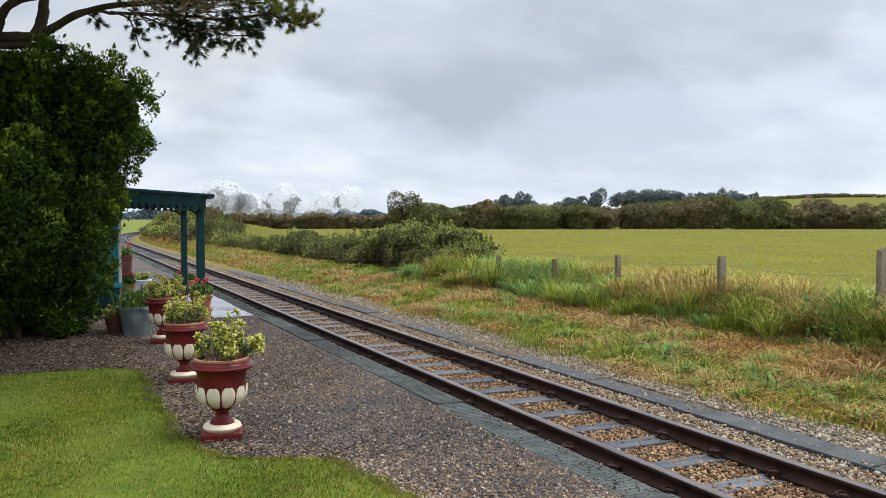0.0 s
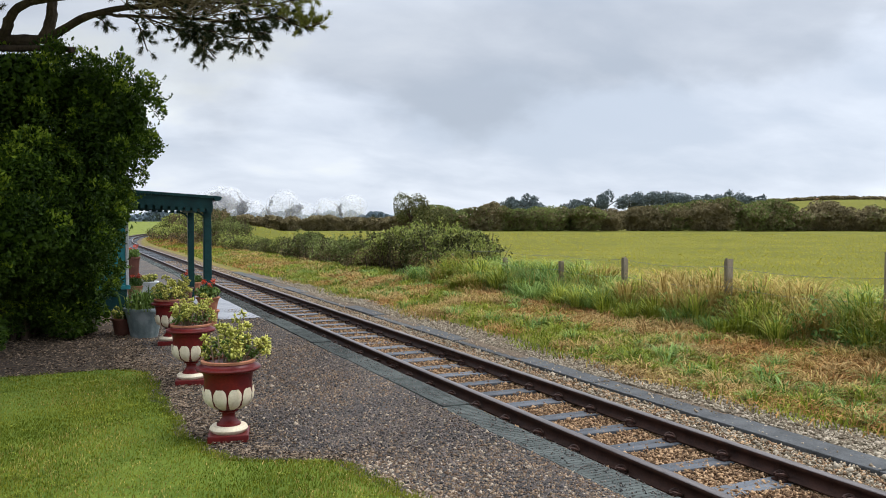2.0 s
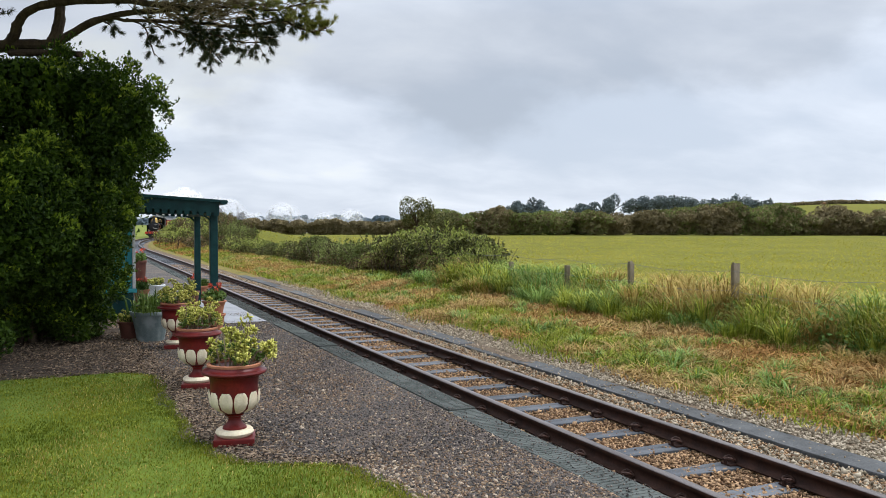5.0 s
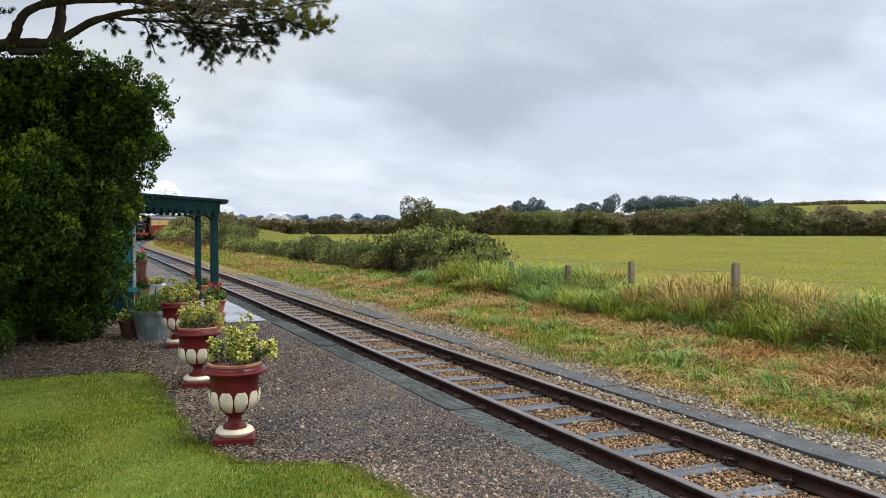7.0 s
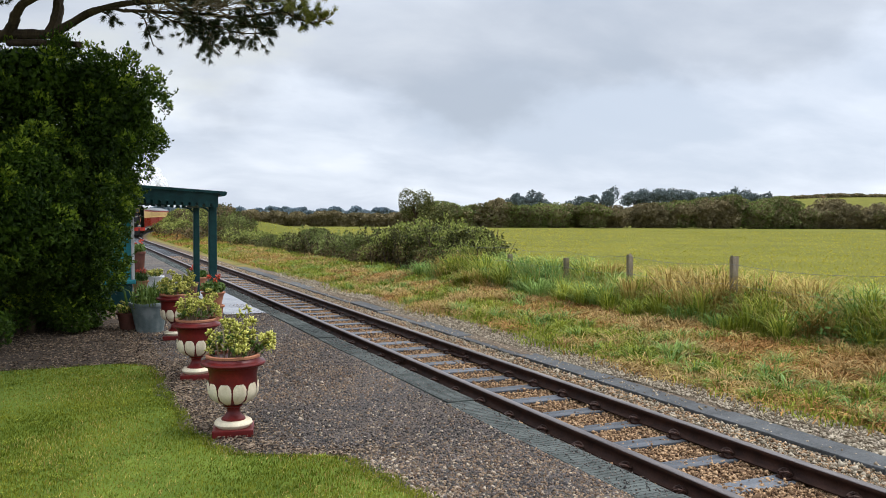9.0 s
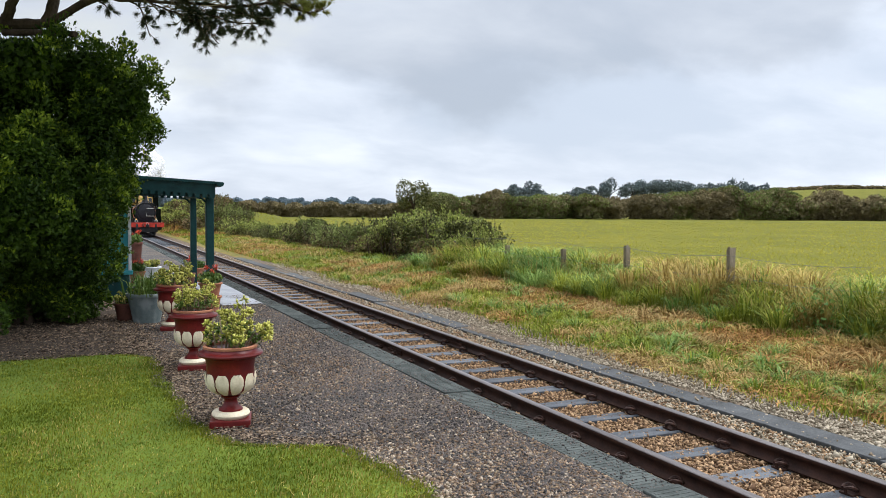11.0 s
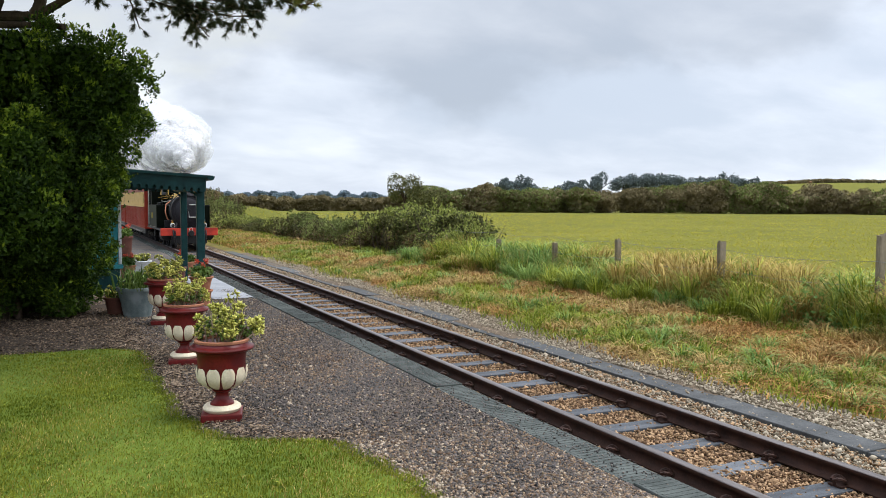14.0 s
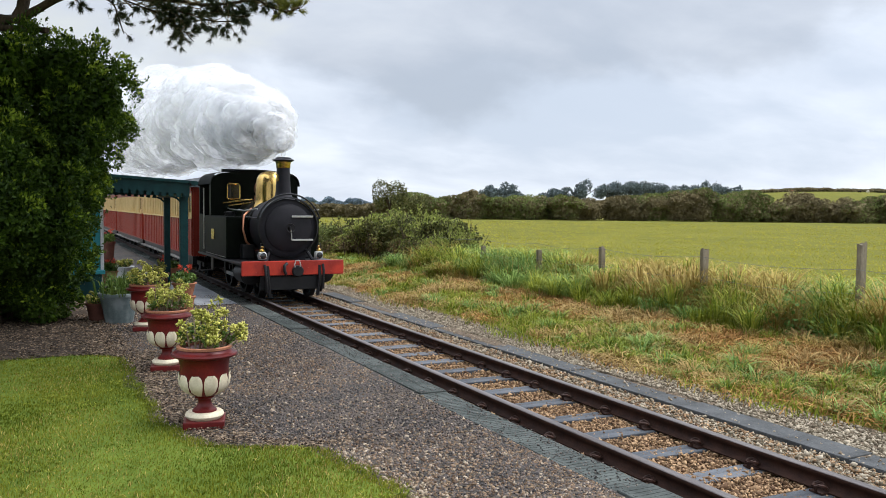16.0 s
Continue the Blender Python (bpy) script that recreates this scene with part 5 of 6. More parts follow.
# ---------------------------------------------------------------- urns, pots and flowers
M_OXBLOOD = mat("oxblood_urn_paint", (0.085, 0.007, 0.007), (0.16, 0.015, 0.012), 0.3, 7, 0.2, fine=60, dist=0.004, dark=(0.09, 0.012, 0.012), dark_scale=5)
M_CREAM = mat("cream_urn_paint", (0.56, 0.47, 0.33), (0.76, 0.67, 0.50), 0.55, 9, 0.2, fine=60, dist=0.003)
M_TERRA = mat("terracotta", (0.27, 0.10, 0.055), (0.42, 0.19, 0.11), 0.8, 8, 0.25, fine=60, dist=0.004)
M_COMPOST = mat("dark_compost", (0.02, 0.014, 0.01), (0.06, 0.04, 0.028), 0.95, 20, 0.8, fine=90)
M_SUCC = mat("succulent_leaf", (0.26, 0.27, 0.035), (0.62, 0.58, 0.15), 0.42, 3, 0, island=0.6, translucent=0.12)
M_SUCC2 = mat("green_succulent_leaf", (0.05, 0.10, 0.015), (0.16, 0.23, 0.05), 0.42, 3, 0, island=0.6, translucent=0.12)
M_PETAL = mat("red_geranium_petal", (0.45, 0.045, 0.02), (0.70, 0.13, 0.07), 0.6, 5, 0, island=0.5, translucent=0.2)
M_GREYPOT = mat("grey_green_plastic", (0.10, 0.13, 0.13), (0.17, 0.205, 0.205), 0.5, 5, 0.1, fine=60, dist=0.003, dark=(0.23, 0.26, 0.26), dark_scale=4)
M_WHITEPOT = mat("dull_white_plastic", (0.55, 0.57, 0.57), (0.70, 0.71, 0.70), 0.5, 5, 0.1, fine=60, dist=0.003)
M_BROWNPOT = mat("brown_plastic", (0.07, 0.026, 0.018), (0.13, 0.05, 0.035), 0.5, 5, 0.1, fine=60, dist=0.003)

URN = [(0.135, 0.062), (0.150, 0.075), (0.158, 0.092), (0.150, 0.112), (0.138, 0.122)]
URN_STEM = [(0.10, 0.122), (0.098, 0.135), (0.072, 0.158), (0.056, 0.185), (0.052, 0.205), (0.058, 0.226), (0.078, 0.236), (0.080, 0.246), (0.062, 0.252)]
URN_BOWL = [(0.062, 0.250), (0.120, 0.268), (0.165, 0.300), (0.190, 0.345), (0.197, 0.395), (0.195, 0.440), (0.196, 0.500), (0.202, 0.545), (0.215, 0.572),
            (0.245, 0.582), (0.262, 0.590), (0.268, 0.603), (0.262, 0.615), (0.236, 0.622), (0.224, 0.632), (0.215, 0.648)]
URN_RIM = [(0.213, 0.646), (0.222, 0.650), (0.224, 0.668), (0.216, 0.674), (0.196, 0.672), (0.190, 0.640)]


def rosette_arrays(centres, size, each, seed):
    """Fleshy leaves in rosettes: short thick diamonds pointing outward."""
    g = rng(seed)
    c = np.repeat(np.asarray(centres), each, 0)
    d = unit(g.normal(size=(len(c), 3)) + np.array([0, 0, 0.55]))
    s = unit(np.cross(d, g.normal(size=(len(c), 3))))
    n = np.cross(d, s)
    L = (size * g.uniform(0.7, 1.25, len(c)))[:, None]
    b, t = c + d * L * 0.12, c + d * L
    m = c + d * L * 0.62
    l, r, u, w = m + s * L * 0.24, m - s * L * 0.24, m + n * L * 0.10, m - n * L * 0.10
    v = np.stack([b, l, u, r, w, t], 1).reshape(-1, 3)
    i = np.arange(len(c))[:, None] * 6
    f = np.concatenate([i + q for q in ([0, 1, 2], [0, 2, 3], [0, 3, 4], [0, 4, 1], [5, 2, 1], [5, 3, 2], [5, 4, 3], [5, 1, 4])], 1).reshape(-1, 3)
    return v, f


def succulent(parent, z, r, h, seed, stems=22, lean=(0, 0), green=0.3, bare=2):
    """A bushy succulent growing from a pot's rim."""
    g = rng(seed)
    bm = bmesh.new()
    ends, base = [], []
    for k in range(stems):
        a, q = g.uniform(0, 6.28), math.sqrt(g.uniform(0, 1))
        p0 = Vector((0.5 * r * q * math.cos(a), 0.5 * r * q * math.sin(a), z - 0.02))
        p2 = Vector((1.05 * r * q * math.cos(a) + lean[0], 1.05 * r * q * math.sin(a) + lean[1], z + h * g.uniform(0.3, 1.2) * (1.1 - 0.5 * q)))
        tube([p0, (p0 + p2) / 2 + Vector(g.normal(size=3)) * 0.02, p2], [0.009, 0.007, 0.005], 5, bm)
        for u in (0.55, 0.8, 1.0, 1.0):
            e = p0.lerp(p2, u) + Vector(g.normal(size=3)) * 0.022
            (base if u < 0.7 else ends).append(tuple(e))
    tagged(part("stem", bm, M_TWIG, parent), kind="stuff")
    a = rosette_arrays(ends, 0.046, 20, seed + 1)
    b = rosette_arrays(base, 0.052, 20, seed + 2)
    joined("leaves", [(a[0], a[1], 0), (b[0], b[1], 1)], (M_SUCC, M_SUCC2), parent)


def geranium(parent, z, r, h, seed, n=500, heads=5):
    g = rng(seed)
    p = np.array([0, 0, z + h * 0.35]) + unit(g.normal(size=(n, 3))) * np.array([r, r, h * 0.5]) * g.uniform(0.4, 1, (n, 1))
    a = leaf_arrays(p, 0.055, seed + 1, 0.6, 0.9, 0.1)
    joined("leaves", [(a[0], a[1], 0)], (M_SUCC2,), parent)
    bm = bmesh.new()
    for k in range(heads):
        aa = g.uniform(0, 6.28)
        q = Vector((r * 0.8 * g.uniform(0.2, 1) * math.cos(aa), r * 0.8 * g.uniform(0.2, 1) * math.sin(aa), z + h * g.uniform(0.8, 1.15)))
        tube([(q.x * 0.4, q.y * 0.4, z - 0.02), tuple(q)], 0.004, 4, bm)
        pp = np.array(q) + g.normal(size=(40, 3)) * 0.020
        f = leaf_arrays(pp, 0.024, seed + 10 + k, 0.3, 0.9, 0.15)
        joined("flower_head", [(f[0], f[1], 0)], (M_PETAL,), parent, "red geranium flower")["kind"] = "stuff"
    tagged(part("stem", bm, M_SUCC2, parent), kind="stuff")


def urn(x, y, turn, seed, s=1.0, plant="succulent", lean=(0, 0)):
    t = tagged(new("garden_urn"), "oxblood and cream painted garden urn planted with pale succulents", "urn", "urns on the platform")
    t.matrix_basis = pose(x, y, 0.092, 0, 0, turn)
    t.scale = (s, s, s)
    part("plinth", boxed(-0.165, 0.165, -0.165, 0.165, 0, 0.062, 0.008), M_OXBLOOD, t)
    part("foot_ring", lathe(URN, 40), M_CREAM, t, "cream moulded ring", True)
    part("stem_foot", lathe(URN_STEM, 32), M_OXBLOOD, t, smooth=True)
    part("bowl", lathe(URN_BOWL, 48), M_OXBLOOD, t, "oxblood bowl with a flared rim", True)
    # raised leaves round the bowl
    for k in range(10):
        a0 = 2 * math.pi * k / 10
        bm = bmesh.new()
        rows = []
        nz, na = 9, 7
        for i in range(nz):
            u = i / (nz - 1)
            zz = 0.262 + 0.185 * u
            rad = np.interp(zz, [p[1] for p in URN_BOWL], [p[0] for p in URN_BOWL])
            half = 0.285 * (0.55, 0.78, 0.90, 0.96, 1.0, 1.0, 0.96, 0.82, 0.5)[i]
            row = []
            for j in range(na):
                w = 2 * j / (na - 1) - 1
                rr = rad + 0.004 + 0.010 * (1 - w * w) - 0.007 * (abs(w) < 0.1) + 0.004 * ((i + abs(j - 3)) % 2)
                a = a0 + w * half
                row.append(bm.verts.new((rr * math.cos(a), rr * math.sin(a), zz)))
            rows.append(row)
        for p, q in zip(rows, rows[1:]):
            for j in range(na - 1):
                bm.faces.new((p[j], p[j + 1], q[j + 1], q[j]))
        part("acanthus_leaf", bm, M_CREAM, t, "cream moulded leaf", True)
    part("rim", lathe(URN_RIM, 40, cap=False), M_TERRA, t, "terracotta pot rim", True)
    part("soil", lathe([(0.196, 0.630), (0.196, 0.645)], 24), M_COMPOST, t)
    if plant == "succulent":
        succulent(t, 0.645, 0.25, 0.31, seed, 24, lean=lean)
    return t


def pot(x, y, r0, r1, h, material, label, seed, plant, ribs=0, ph=0.22, z=0.09, rim=0.02, pr=None):
    t = tagged(new("plant_pot"), label, "plant pot", "pots on the platform")
    t.matrix_basis = pose(x, y, z, 0, 0, seed * 37 % 90)
    prof = [(r0, 0), (r0 + (r1 - r0) * 0.5, h * 0.5), (r1, h * 0.88), (r1 + rim, h * 0.885), (r1 + rim * 1.3, h * 0.97), (r1 + rim, h), (r1 - 0.012, h), (r1 - 0.02, h * 0.93)]
    part("body", lathe(prof, 64 if ribs else 36, wave=(lambda a, hh: 0.018 * math.cos(a * ribs) if hh < h * 0.87 else 0) if ribs else None, cap=False), material, t, smooth=True)
    part("base", lathe([(r0, 0), (r0, 0.01)], 24), material, t)
    part("soil", lathe([(r1 - 0.015, h * 0.90), (r1 - 0.015, h * 0.93)], 24), M_COMPOST, t)
    if plant == "geranium":
        geranium(t, h * 0.95, (pr or r1 * 1.15), ph, seed)
    elif plant == "spiky":
        g = rng(seed)
        a = blade_arrays(np.stack([g.normal(0, r1 * 0.45, 160), g.normal(0, r1 * 0.45, 160), np.full(160, h * 0.92)], 1), ph * 1.2, 0.022, seed, 0.6, (0, 0))
        q = np.array([0, 0, h + 0.05]) + g.normal(size=(500, 3)) * np.array([r1 * 0.5, r1 * 0.5, 0.06])
        b = leaf_arrays(q, 0.06, seed + 1, 0.5, 0.5)
        joined("leaves", [(a[0], a[1], 0), (b[0], b[1], 0)], (M_SUCC2,), t)
    elif plant:
        succulent(t, h * 0.95, (pr or r1 * 1.1), ph, seed, 14)
    return t


urn(1.25, 6.94, -13, 201, lean=(0.06, 0))
urn(1.30, 9.48, -11, 204, lean=(0.05, 0.02))
urn(1.43, 12.6, -10, 207, lean=(0.03, 0))
pot(1.16, 13.6, 0.20, 0.285, 0.46, M_GREYPOT, "ribbed grey-green plastic tub of spiky leaves", 211, "spiky", 16, 0.30)
pot(2.27, 14.45, 0.14, 0.185, 0.22, M_TERRA, "terracotta bowl pot with red geraniums", 214, "geranium", 0, 0.26, z=0.375)
pot(2.27, 14.45, 0.14, 0.17, 0.28, M_TERRA, "upturned terracotta pot used as a stand", 217, "", 0, 0.02, z=0.09)
pot(2.36, 18.5, 0.19, 0.22, 0.36, M_BROWNPOT, "dark brown planter with trailing leaves", 220, "succulent", 0, 0.20)
pot(2.85, 20.3, 0.14, 0.20, 0.34, M_TERRA, "terracotta pot with red geraniums", 223, "geranium", 0, 0.25)
pot(1.98, 21.8, 0.17, 0.22, 0.28, M_WHITEPOT, "dull white bowl with green leaves", 226, "succulent", 0, 0.18)
pot(1.52, 20.2, 0.13, 0.17, 0.30, M_TERRA, "terracotta pot with a few red flowers", 229, "geranium", 0, 0.25)
pot(2.06, 27.6, 0.14, 0.18, 0.66, M_BROWNPOT, "tall dark brown planter with orange-red flowers", 232, "geranium", 0, 0.34)
pot(0.86, 13.9, 0.12, 0.16, 0.28, M_BROWNPOT, "small brown pot half hidden by the shrub", 235, "succulent", 0, 0.16)


# ---------------------------------------------------------------- the train
M_BLACK = mat("oily_black_paint", (0.006, 0.006, 0.007), (0.018, 0.017, 0.018), 0.38, 4, 0.1, fine=50, dist=0.003, rough2=0.55, spec=0.3)
M_SMOKEBOX = mat("matt_smokebox_black", (0.008, 0.0075, 0.010), (0.019, 0.017, 0.022), 0.5, 4, 0.15, fine=60, dist=0.003, spec=0.25)
M_LOCO = mat("glossy_dark_green_paint", (0.002, 0.003, 0.002), (0.005, 0.007, 0.004), 0.4, 4, 0.05, fine=40, dist=0.002, coat=0.0, spec=0.05, rough2=0.5)
M_BEAMRED = mat("vermilion_beam_paint", (0.42, 0.035, 0.02), (0.58, 0.06, 0.035), 0.42, 6, 0.12, fine=50, dist=0.003, dark=(0.30, 0.03, 0.02), dark_scale=3)
M_BRASS = mat("polished_brass", (0.62, 0.40, 0.12), (0.80, 0.55, 0.20), 0.16, 6, 0.04, 1.0, fine=40, dist=0.002)
M_COPPER = mat("copper_pipe", (0.45, 0.18, 0.10), (0.62, 0.28, 0.17), 0.3, 6, 0.05, 1.0, fine=40, dist=0.002)
M_STEEL = mat("bright_worn_steel", (0.38, 0.37, 0.35), (0.58, 0.57, 0.54), 0.35, 6, 0.08, 0.9, fine=40, dist=0.002)
M_LAMPW = mat("white_lamp_paint", (0.34, 0.34, 0.33), (0.55, 0.55, 0.53), 0.45, 8, 0.1, fine=50, dist=0.002)
M_COACHRED = mat("coach_red_paint", (0.21, 0.024, 0.014), (0.33, 0.042, 0.024), 0.4, 3, 0.06, fine=40, dist=0.002, spec=0.2)
M_COACHCREAM = mat("coach_cream_paint", (0.58, 0.40, 0.17), (0.74, 0.54, 0.26), 0.5, 3, 0.06, fine=40, dist=0.002, spec=0.08)
M_COACHROOF = mat("grey_coach_roof", (0.10, 0.10, 0.105), (0.20, 0.20, 0.205), 0.7, 3, 0.2, fine=30, dist=0.004)
M_GLASS = mat("dark_window_glass", (0.012, 0.014, 0.015), (0.02, 0.022, 0.024), 0.05, 2, 0, fine=20, rough2=0.08, spec=0.8)
M_BOARD = mat("pale_footboard", (0.06, 0.057, 0.052), (0.22, 0.21, 0.19), 0.6, 5, 0.2, fine=40, stretch=(1, 0.2, 1))
M_BEAMEDGE = M_CREAM
SPIN = []   # (part, place in its thing, radius, crank)


def wheelset(parent, y, r, half, material=M_BLACK, spokes=10, name="wheelset", phase=0.0):
    """Two spoked wheels on an axle, turning about x."""
    bm = bmesh.new()
    tube([(-half - 0.08, 0, 0), (half + 0.08, 0, 0)], 0.055, 10, bm)
    for s in (-1, 1):
        n = 28
        rings = []
        for rad, xx in ((r - 0.06, -0.05), (r, -0.05), (r - 0.003, 0.045), (r + 0.028, 0.05), (r + 0.028, 0.07), (r - 0.06, 0.07)):
            rings.append([bm.verts.new((s * (half + 0.04 - xx), rad * math.cos(2 * math.pi * i / n), rad * math.sin(2 * math.pi * i / n))) for i in range(n)])
        for a, b in zip(rings, rings[1:] + rings[:1]):
            for i in range(n):
                bm.faces.new((a[i], a[(i + 1) % n], b[(i + 1) % n], b[i]))
        for k in range(spokes):
            a = 2 * math.pi * k / spokes
            tube([(s * half, 0.05 * math.cos(a), 0.05 * math.sin(a)), (s * half, (r - 0.05) * math.cos(a), (r - 0.05) * math.sin(a))], 0.02, 5, bm)
    bmesh.ops.recalc_face_normals(bm, faces=bm.faces)
    o = part(name, bm, material, parent)
    SPIN.append((o, Vector((0, y, RAIL_TOP + r)), r, 0.0, phase))
    return o


def rounded_loop(w, z0, z1, r, n=8):
    """Front outline of a cab: upright sides and a rounded roof, as (x, z) pairs from the lower left."""
    pts = [(-w, z0), (-w, z1 - r)]
    for i in range(1, n + 1):
        a = math.pi - math.pi / 2 * i / n
        pts.append((-w + r + r * math.cos(a), z1 - r + r * math.sin(a)))
    rise = 0.07
    for i in range(1, 6):
        u = i / 6
        pts.append((-w + r + (2 * w - 2 * r) * u, z1 + rise * math.sin(math.pi * u)))
    for i in range(n + 1):
        a = math.pi / 2 - math.pi / 2 * i / n
        pts.append((w - r + r * math.cos(a), z1 - r + r * math.sin(a)))
    pts.append((w, z0))
    return pts


def prism(pts, y0, y1, cap=True):
    bm = bmesh.new()
    a = [bm.verts.new((x, y0, z)) for x, z in pts]
    b = [bm.verts.new((x, y1, z)) for x, z in pts]
    n = len(pts)
    for i in range(n):
        bm.faces.new((a[i], a[(i + 1) % n], b[(i + 1) % n], b[i]))
    if cap:
        bm.faces.new(a); bm.faces.new(b[::-1])
    bmesh.ops.recalc_face_normals(bm, faces=bm.faces)
    return bm


def locomotive():
    t = tagged(new("steam_locomotive"), "black narrow-gauge steam tank engine with red buffer beam and brass dome", "locomotive")
    # running plate and frames
    part("running_plate", boxed(-0.98, 0.98, 0.04, 4.45, 0.80, 0.85, 0.01), M_BLACK, t)
    part("frame", boxed(-0.40, 0.40, 0.1, 4.4, 0.34, 0.82, 0.02), M_BLACK, t)
    bm = boxed(-0.985, 0.985, -0.04, 0.04, 0.62, 0.89, 0.012)
    beam = part("buffer_beam", bm, M_BEAMRED, t, "bright vermilion buffer beam")
    bm = bmesh.new()
    for x in (-0.72, -0.58, -0.5, -0.28, 0.28, 0.36, 0.5, 0.58, 0.72):
        for z in (0.68, 0.75, 0.83):
            if (int(x * 100) + int(z * 100)) % 3:
                bmesh.ops.create_icosphere(bm, subdivisions=1, radius=0.013, matrix=Matrix.Translation((x, -0.042, z)))
    tagged(part("rivets", bm, M_BEAMRED, beam), kind="stuff")
    # guard irons and pipes below the beam
    for sx in (-1, 1):
        part("guard_iron", tube([(sx * 0.50, -0.02, 0.80), (sx * 0.50, -0.05, 0.55), (sx * 0.46, -0.04, 0.22)], 0.035, 6), M_BLACK, t)
        part("hose", tube([(sx * 0.56, -0.06, 0.82), (sx * 0.56, -0.12, 0.68), (sx * 0.54, -0.10, 0.42), (sx * 0.52, -0.05, 0.30)], 0.026, 8), M_BLACK, t, smooth=True)
    part("drag_plate", boxed(-0.62, 0.62, 0.02, 0.07, 0.34, 0.60, 0.01), M_BLACK, t)
    # centre coupling
    part("coupling", lathe([(0.05, -0.12), (0.095, -0.12), (0.11, -0.10), (0.11, -0.05), (0.06, -0.04), (0.05, 0.0)], 20, (0.05, -0.04, 0.70), "Y"), M_BLACK, t, smooth=True)
    part("coupling_link", tube([(0.0, -0.13, 0.74), (-0.03, -0.17, 0.82), (0.0, -0.15, 0.90), (0.07, -0.15, 0.90), (0.09, -0.17, 0.82), (0.07, -0.13, 0.74)], 0.012, 6), M_STEEL, t, smooth=True)
    part("coupling_hook", tube([(-0.14, -0.05, 0.84), (-0.20, -0.10, 0.80), (-0.20, -0.12, 0.70), (-0.17, -0.1, 0.64)], 0.03, 8), M_BLACK, t, smooth=True)
    # smokebox, boiler
    part("smokebox", lathe([(0.50, 0.36), (0.555, 0.38), (0.56, 0.42), (0.56, 1.15), (0.50, 1.16)], 48, (0, 0, 1.50), "Y"), M_SMOKEBOX, t, smooth=True)
    part("wrapper_rim", lathe([(0.560, 0.30), (0.585, 0.31), (0.585, 0.40), (0.560, 0.41)], 48, (0, 0, 1.51), "Y", cap=False), M_BLACK, t, smooth=True)
    arc = [(0.63 * math.cos(a), 0.30, 1.52 + 0.63 * math.sin(a)) for a in [radians(15 + 10 * i) for i in range(16)]]
    part("arched_handrail", tube([(0.63, 1.2, 1.70)] + arc + [(-0.63, 1.2, 1.70)], 0.016, 6), M_BLACK, t, smooth=True)
    for zz, xx in ((2.0, -0.62), (1.94, -0.5)):
        part("brass_pipe", tube([(xx - 0.1, 2.9, zz - 0.03), (xx + 0.15, 2.7, zz + 0.02), (xx + 0.42, 2.45, zz + 0.05)], 0.018, 6), M_BRASS, t, "polished brass pipe", True)
    part("saddle", boxed(-0.36, 0.36, 0.40, 1.1, 0.83, 1.2, 0.02), M_SMOKEBOX, t)
    for sx in (-1, 1):
        part("smokebox_stay", tube([(sx * 0.34, 0.40, 1.10), (sx * 0.40, 0.30, 0.98), (sx * 0.46, 0.24, 0.86)], 0.03, 6), M_SMOKEBOX, t)
    d = part("smokebox_door", lathe([(0.0, 0.255), (0.18, 0.262), (0.34, 0.285), (0.43, 0.315), (0.455, 0.33), (0.458, 0.36)], 48, (0, 0, 1.50), "Y", cap=False), M_SMOKEBOX, t, "round smokebox door", True)
    for z in (1.72, 1.27):
        part("hinge_strap", boxed(0.04, 0.46, 0.235, 0.30, z - 0.019, z + 0.019, 0.006), M_STEEL, d, "bright steel strap")
    part("handwheel", lathe([(0.07, 0.19), (0.085, 0.185), (0.09, 0.2), (0.075, 0.21)], 24, (0.0, 0, 1.50), "Y", cap=False), M_BLACK, d, smooth=True)
    part("dart", lathe([(0.03, 0.16), (0.035, 0.26)], 12, (0.0, 0, 1.50), "Y"), M_BLACK, d)
    part("door_handle", tube([(0.0, 0.20, 1.50), (0.02, 0.20, 1.38), (0.02, 0.20, 1.27)], 0.013, 6), M_STEEL, d)
    part("boiler", lathe([(0.50, 1.14), (0.505, 1.15), (0.505, 3.05)], 40, (0, 0, 1.52), "Y"), M_LOCO, t, smooth=True)
    for y in (1.5, 2.2, 2.8):
        part("boiler_band", lathe([(0.508, y), (0.512, y + 0.01), (0.512, y + 0.05), (0.508, y + 0.06)], 40, (0, 0, 1.52), "Y", cap=False), M_BLACK, t, smooth=True)
    # chimney with brass band and cap
    ch = part("chimney", lathe([(0.24, 2.03), (0.215, 2.06), (0.165, 2.12), (0.148, 2.2), (0.135, 2.40), (0.128, 2.66), (0.125, 2.69)], 32, (0, 0.72, 0)), M_SMOKEBOX, t, smooth=True)
    part("chimney_band", lathe([(0.131, 2.66), (0.136, 2.67), (0.138, 2.73), (0.150, 2.775), (0.155, 2.785)], 32, (0, 0.72, 0), cap=False), M_BRASS, ch, "brass band", True)
    part("chimney_cap", lathe([(0.15, 2.78), (0.20, 2.80), (0.215, 2.815), (0.20, 2.83), (0.155, 2.84), (0.15, 2.865), (0.115, 2.87), (0.11, 2.6)], 32, (0, 0.72, 0), cap=False), M_SMOKEBOX, ch, smooth=True)
    cu = bpy.data.curves.new("number", "FONT")
    cu.body, cu.size, cu.extrude = "3", 0.20, 0.008
    tmp = bpy.data.objects.new("number", cu)
    scene.collection.objects.link(tmp)
    dg = bpy.context.evaluated_depsgraph_get()
    me = bpy.data.meshes.new_from_object(tmp.evaluated_get(dg))
    bpy.data.objects.remove(tmp)
    me.materials.clear()
    num = link("number", me, M_BRASS, ch, "brass figure")
    num.matrix_basis = pose(-0.165, 0.70, 2.40, 90, 0, -52)
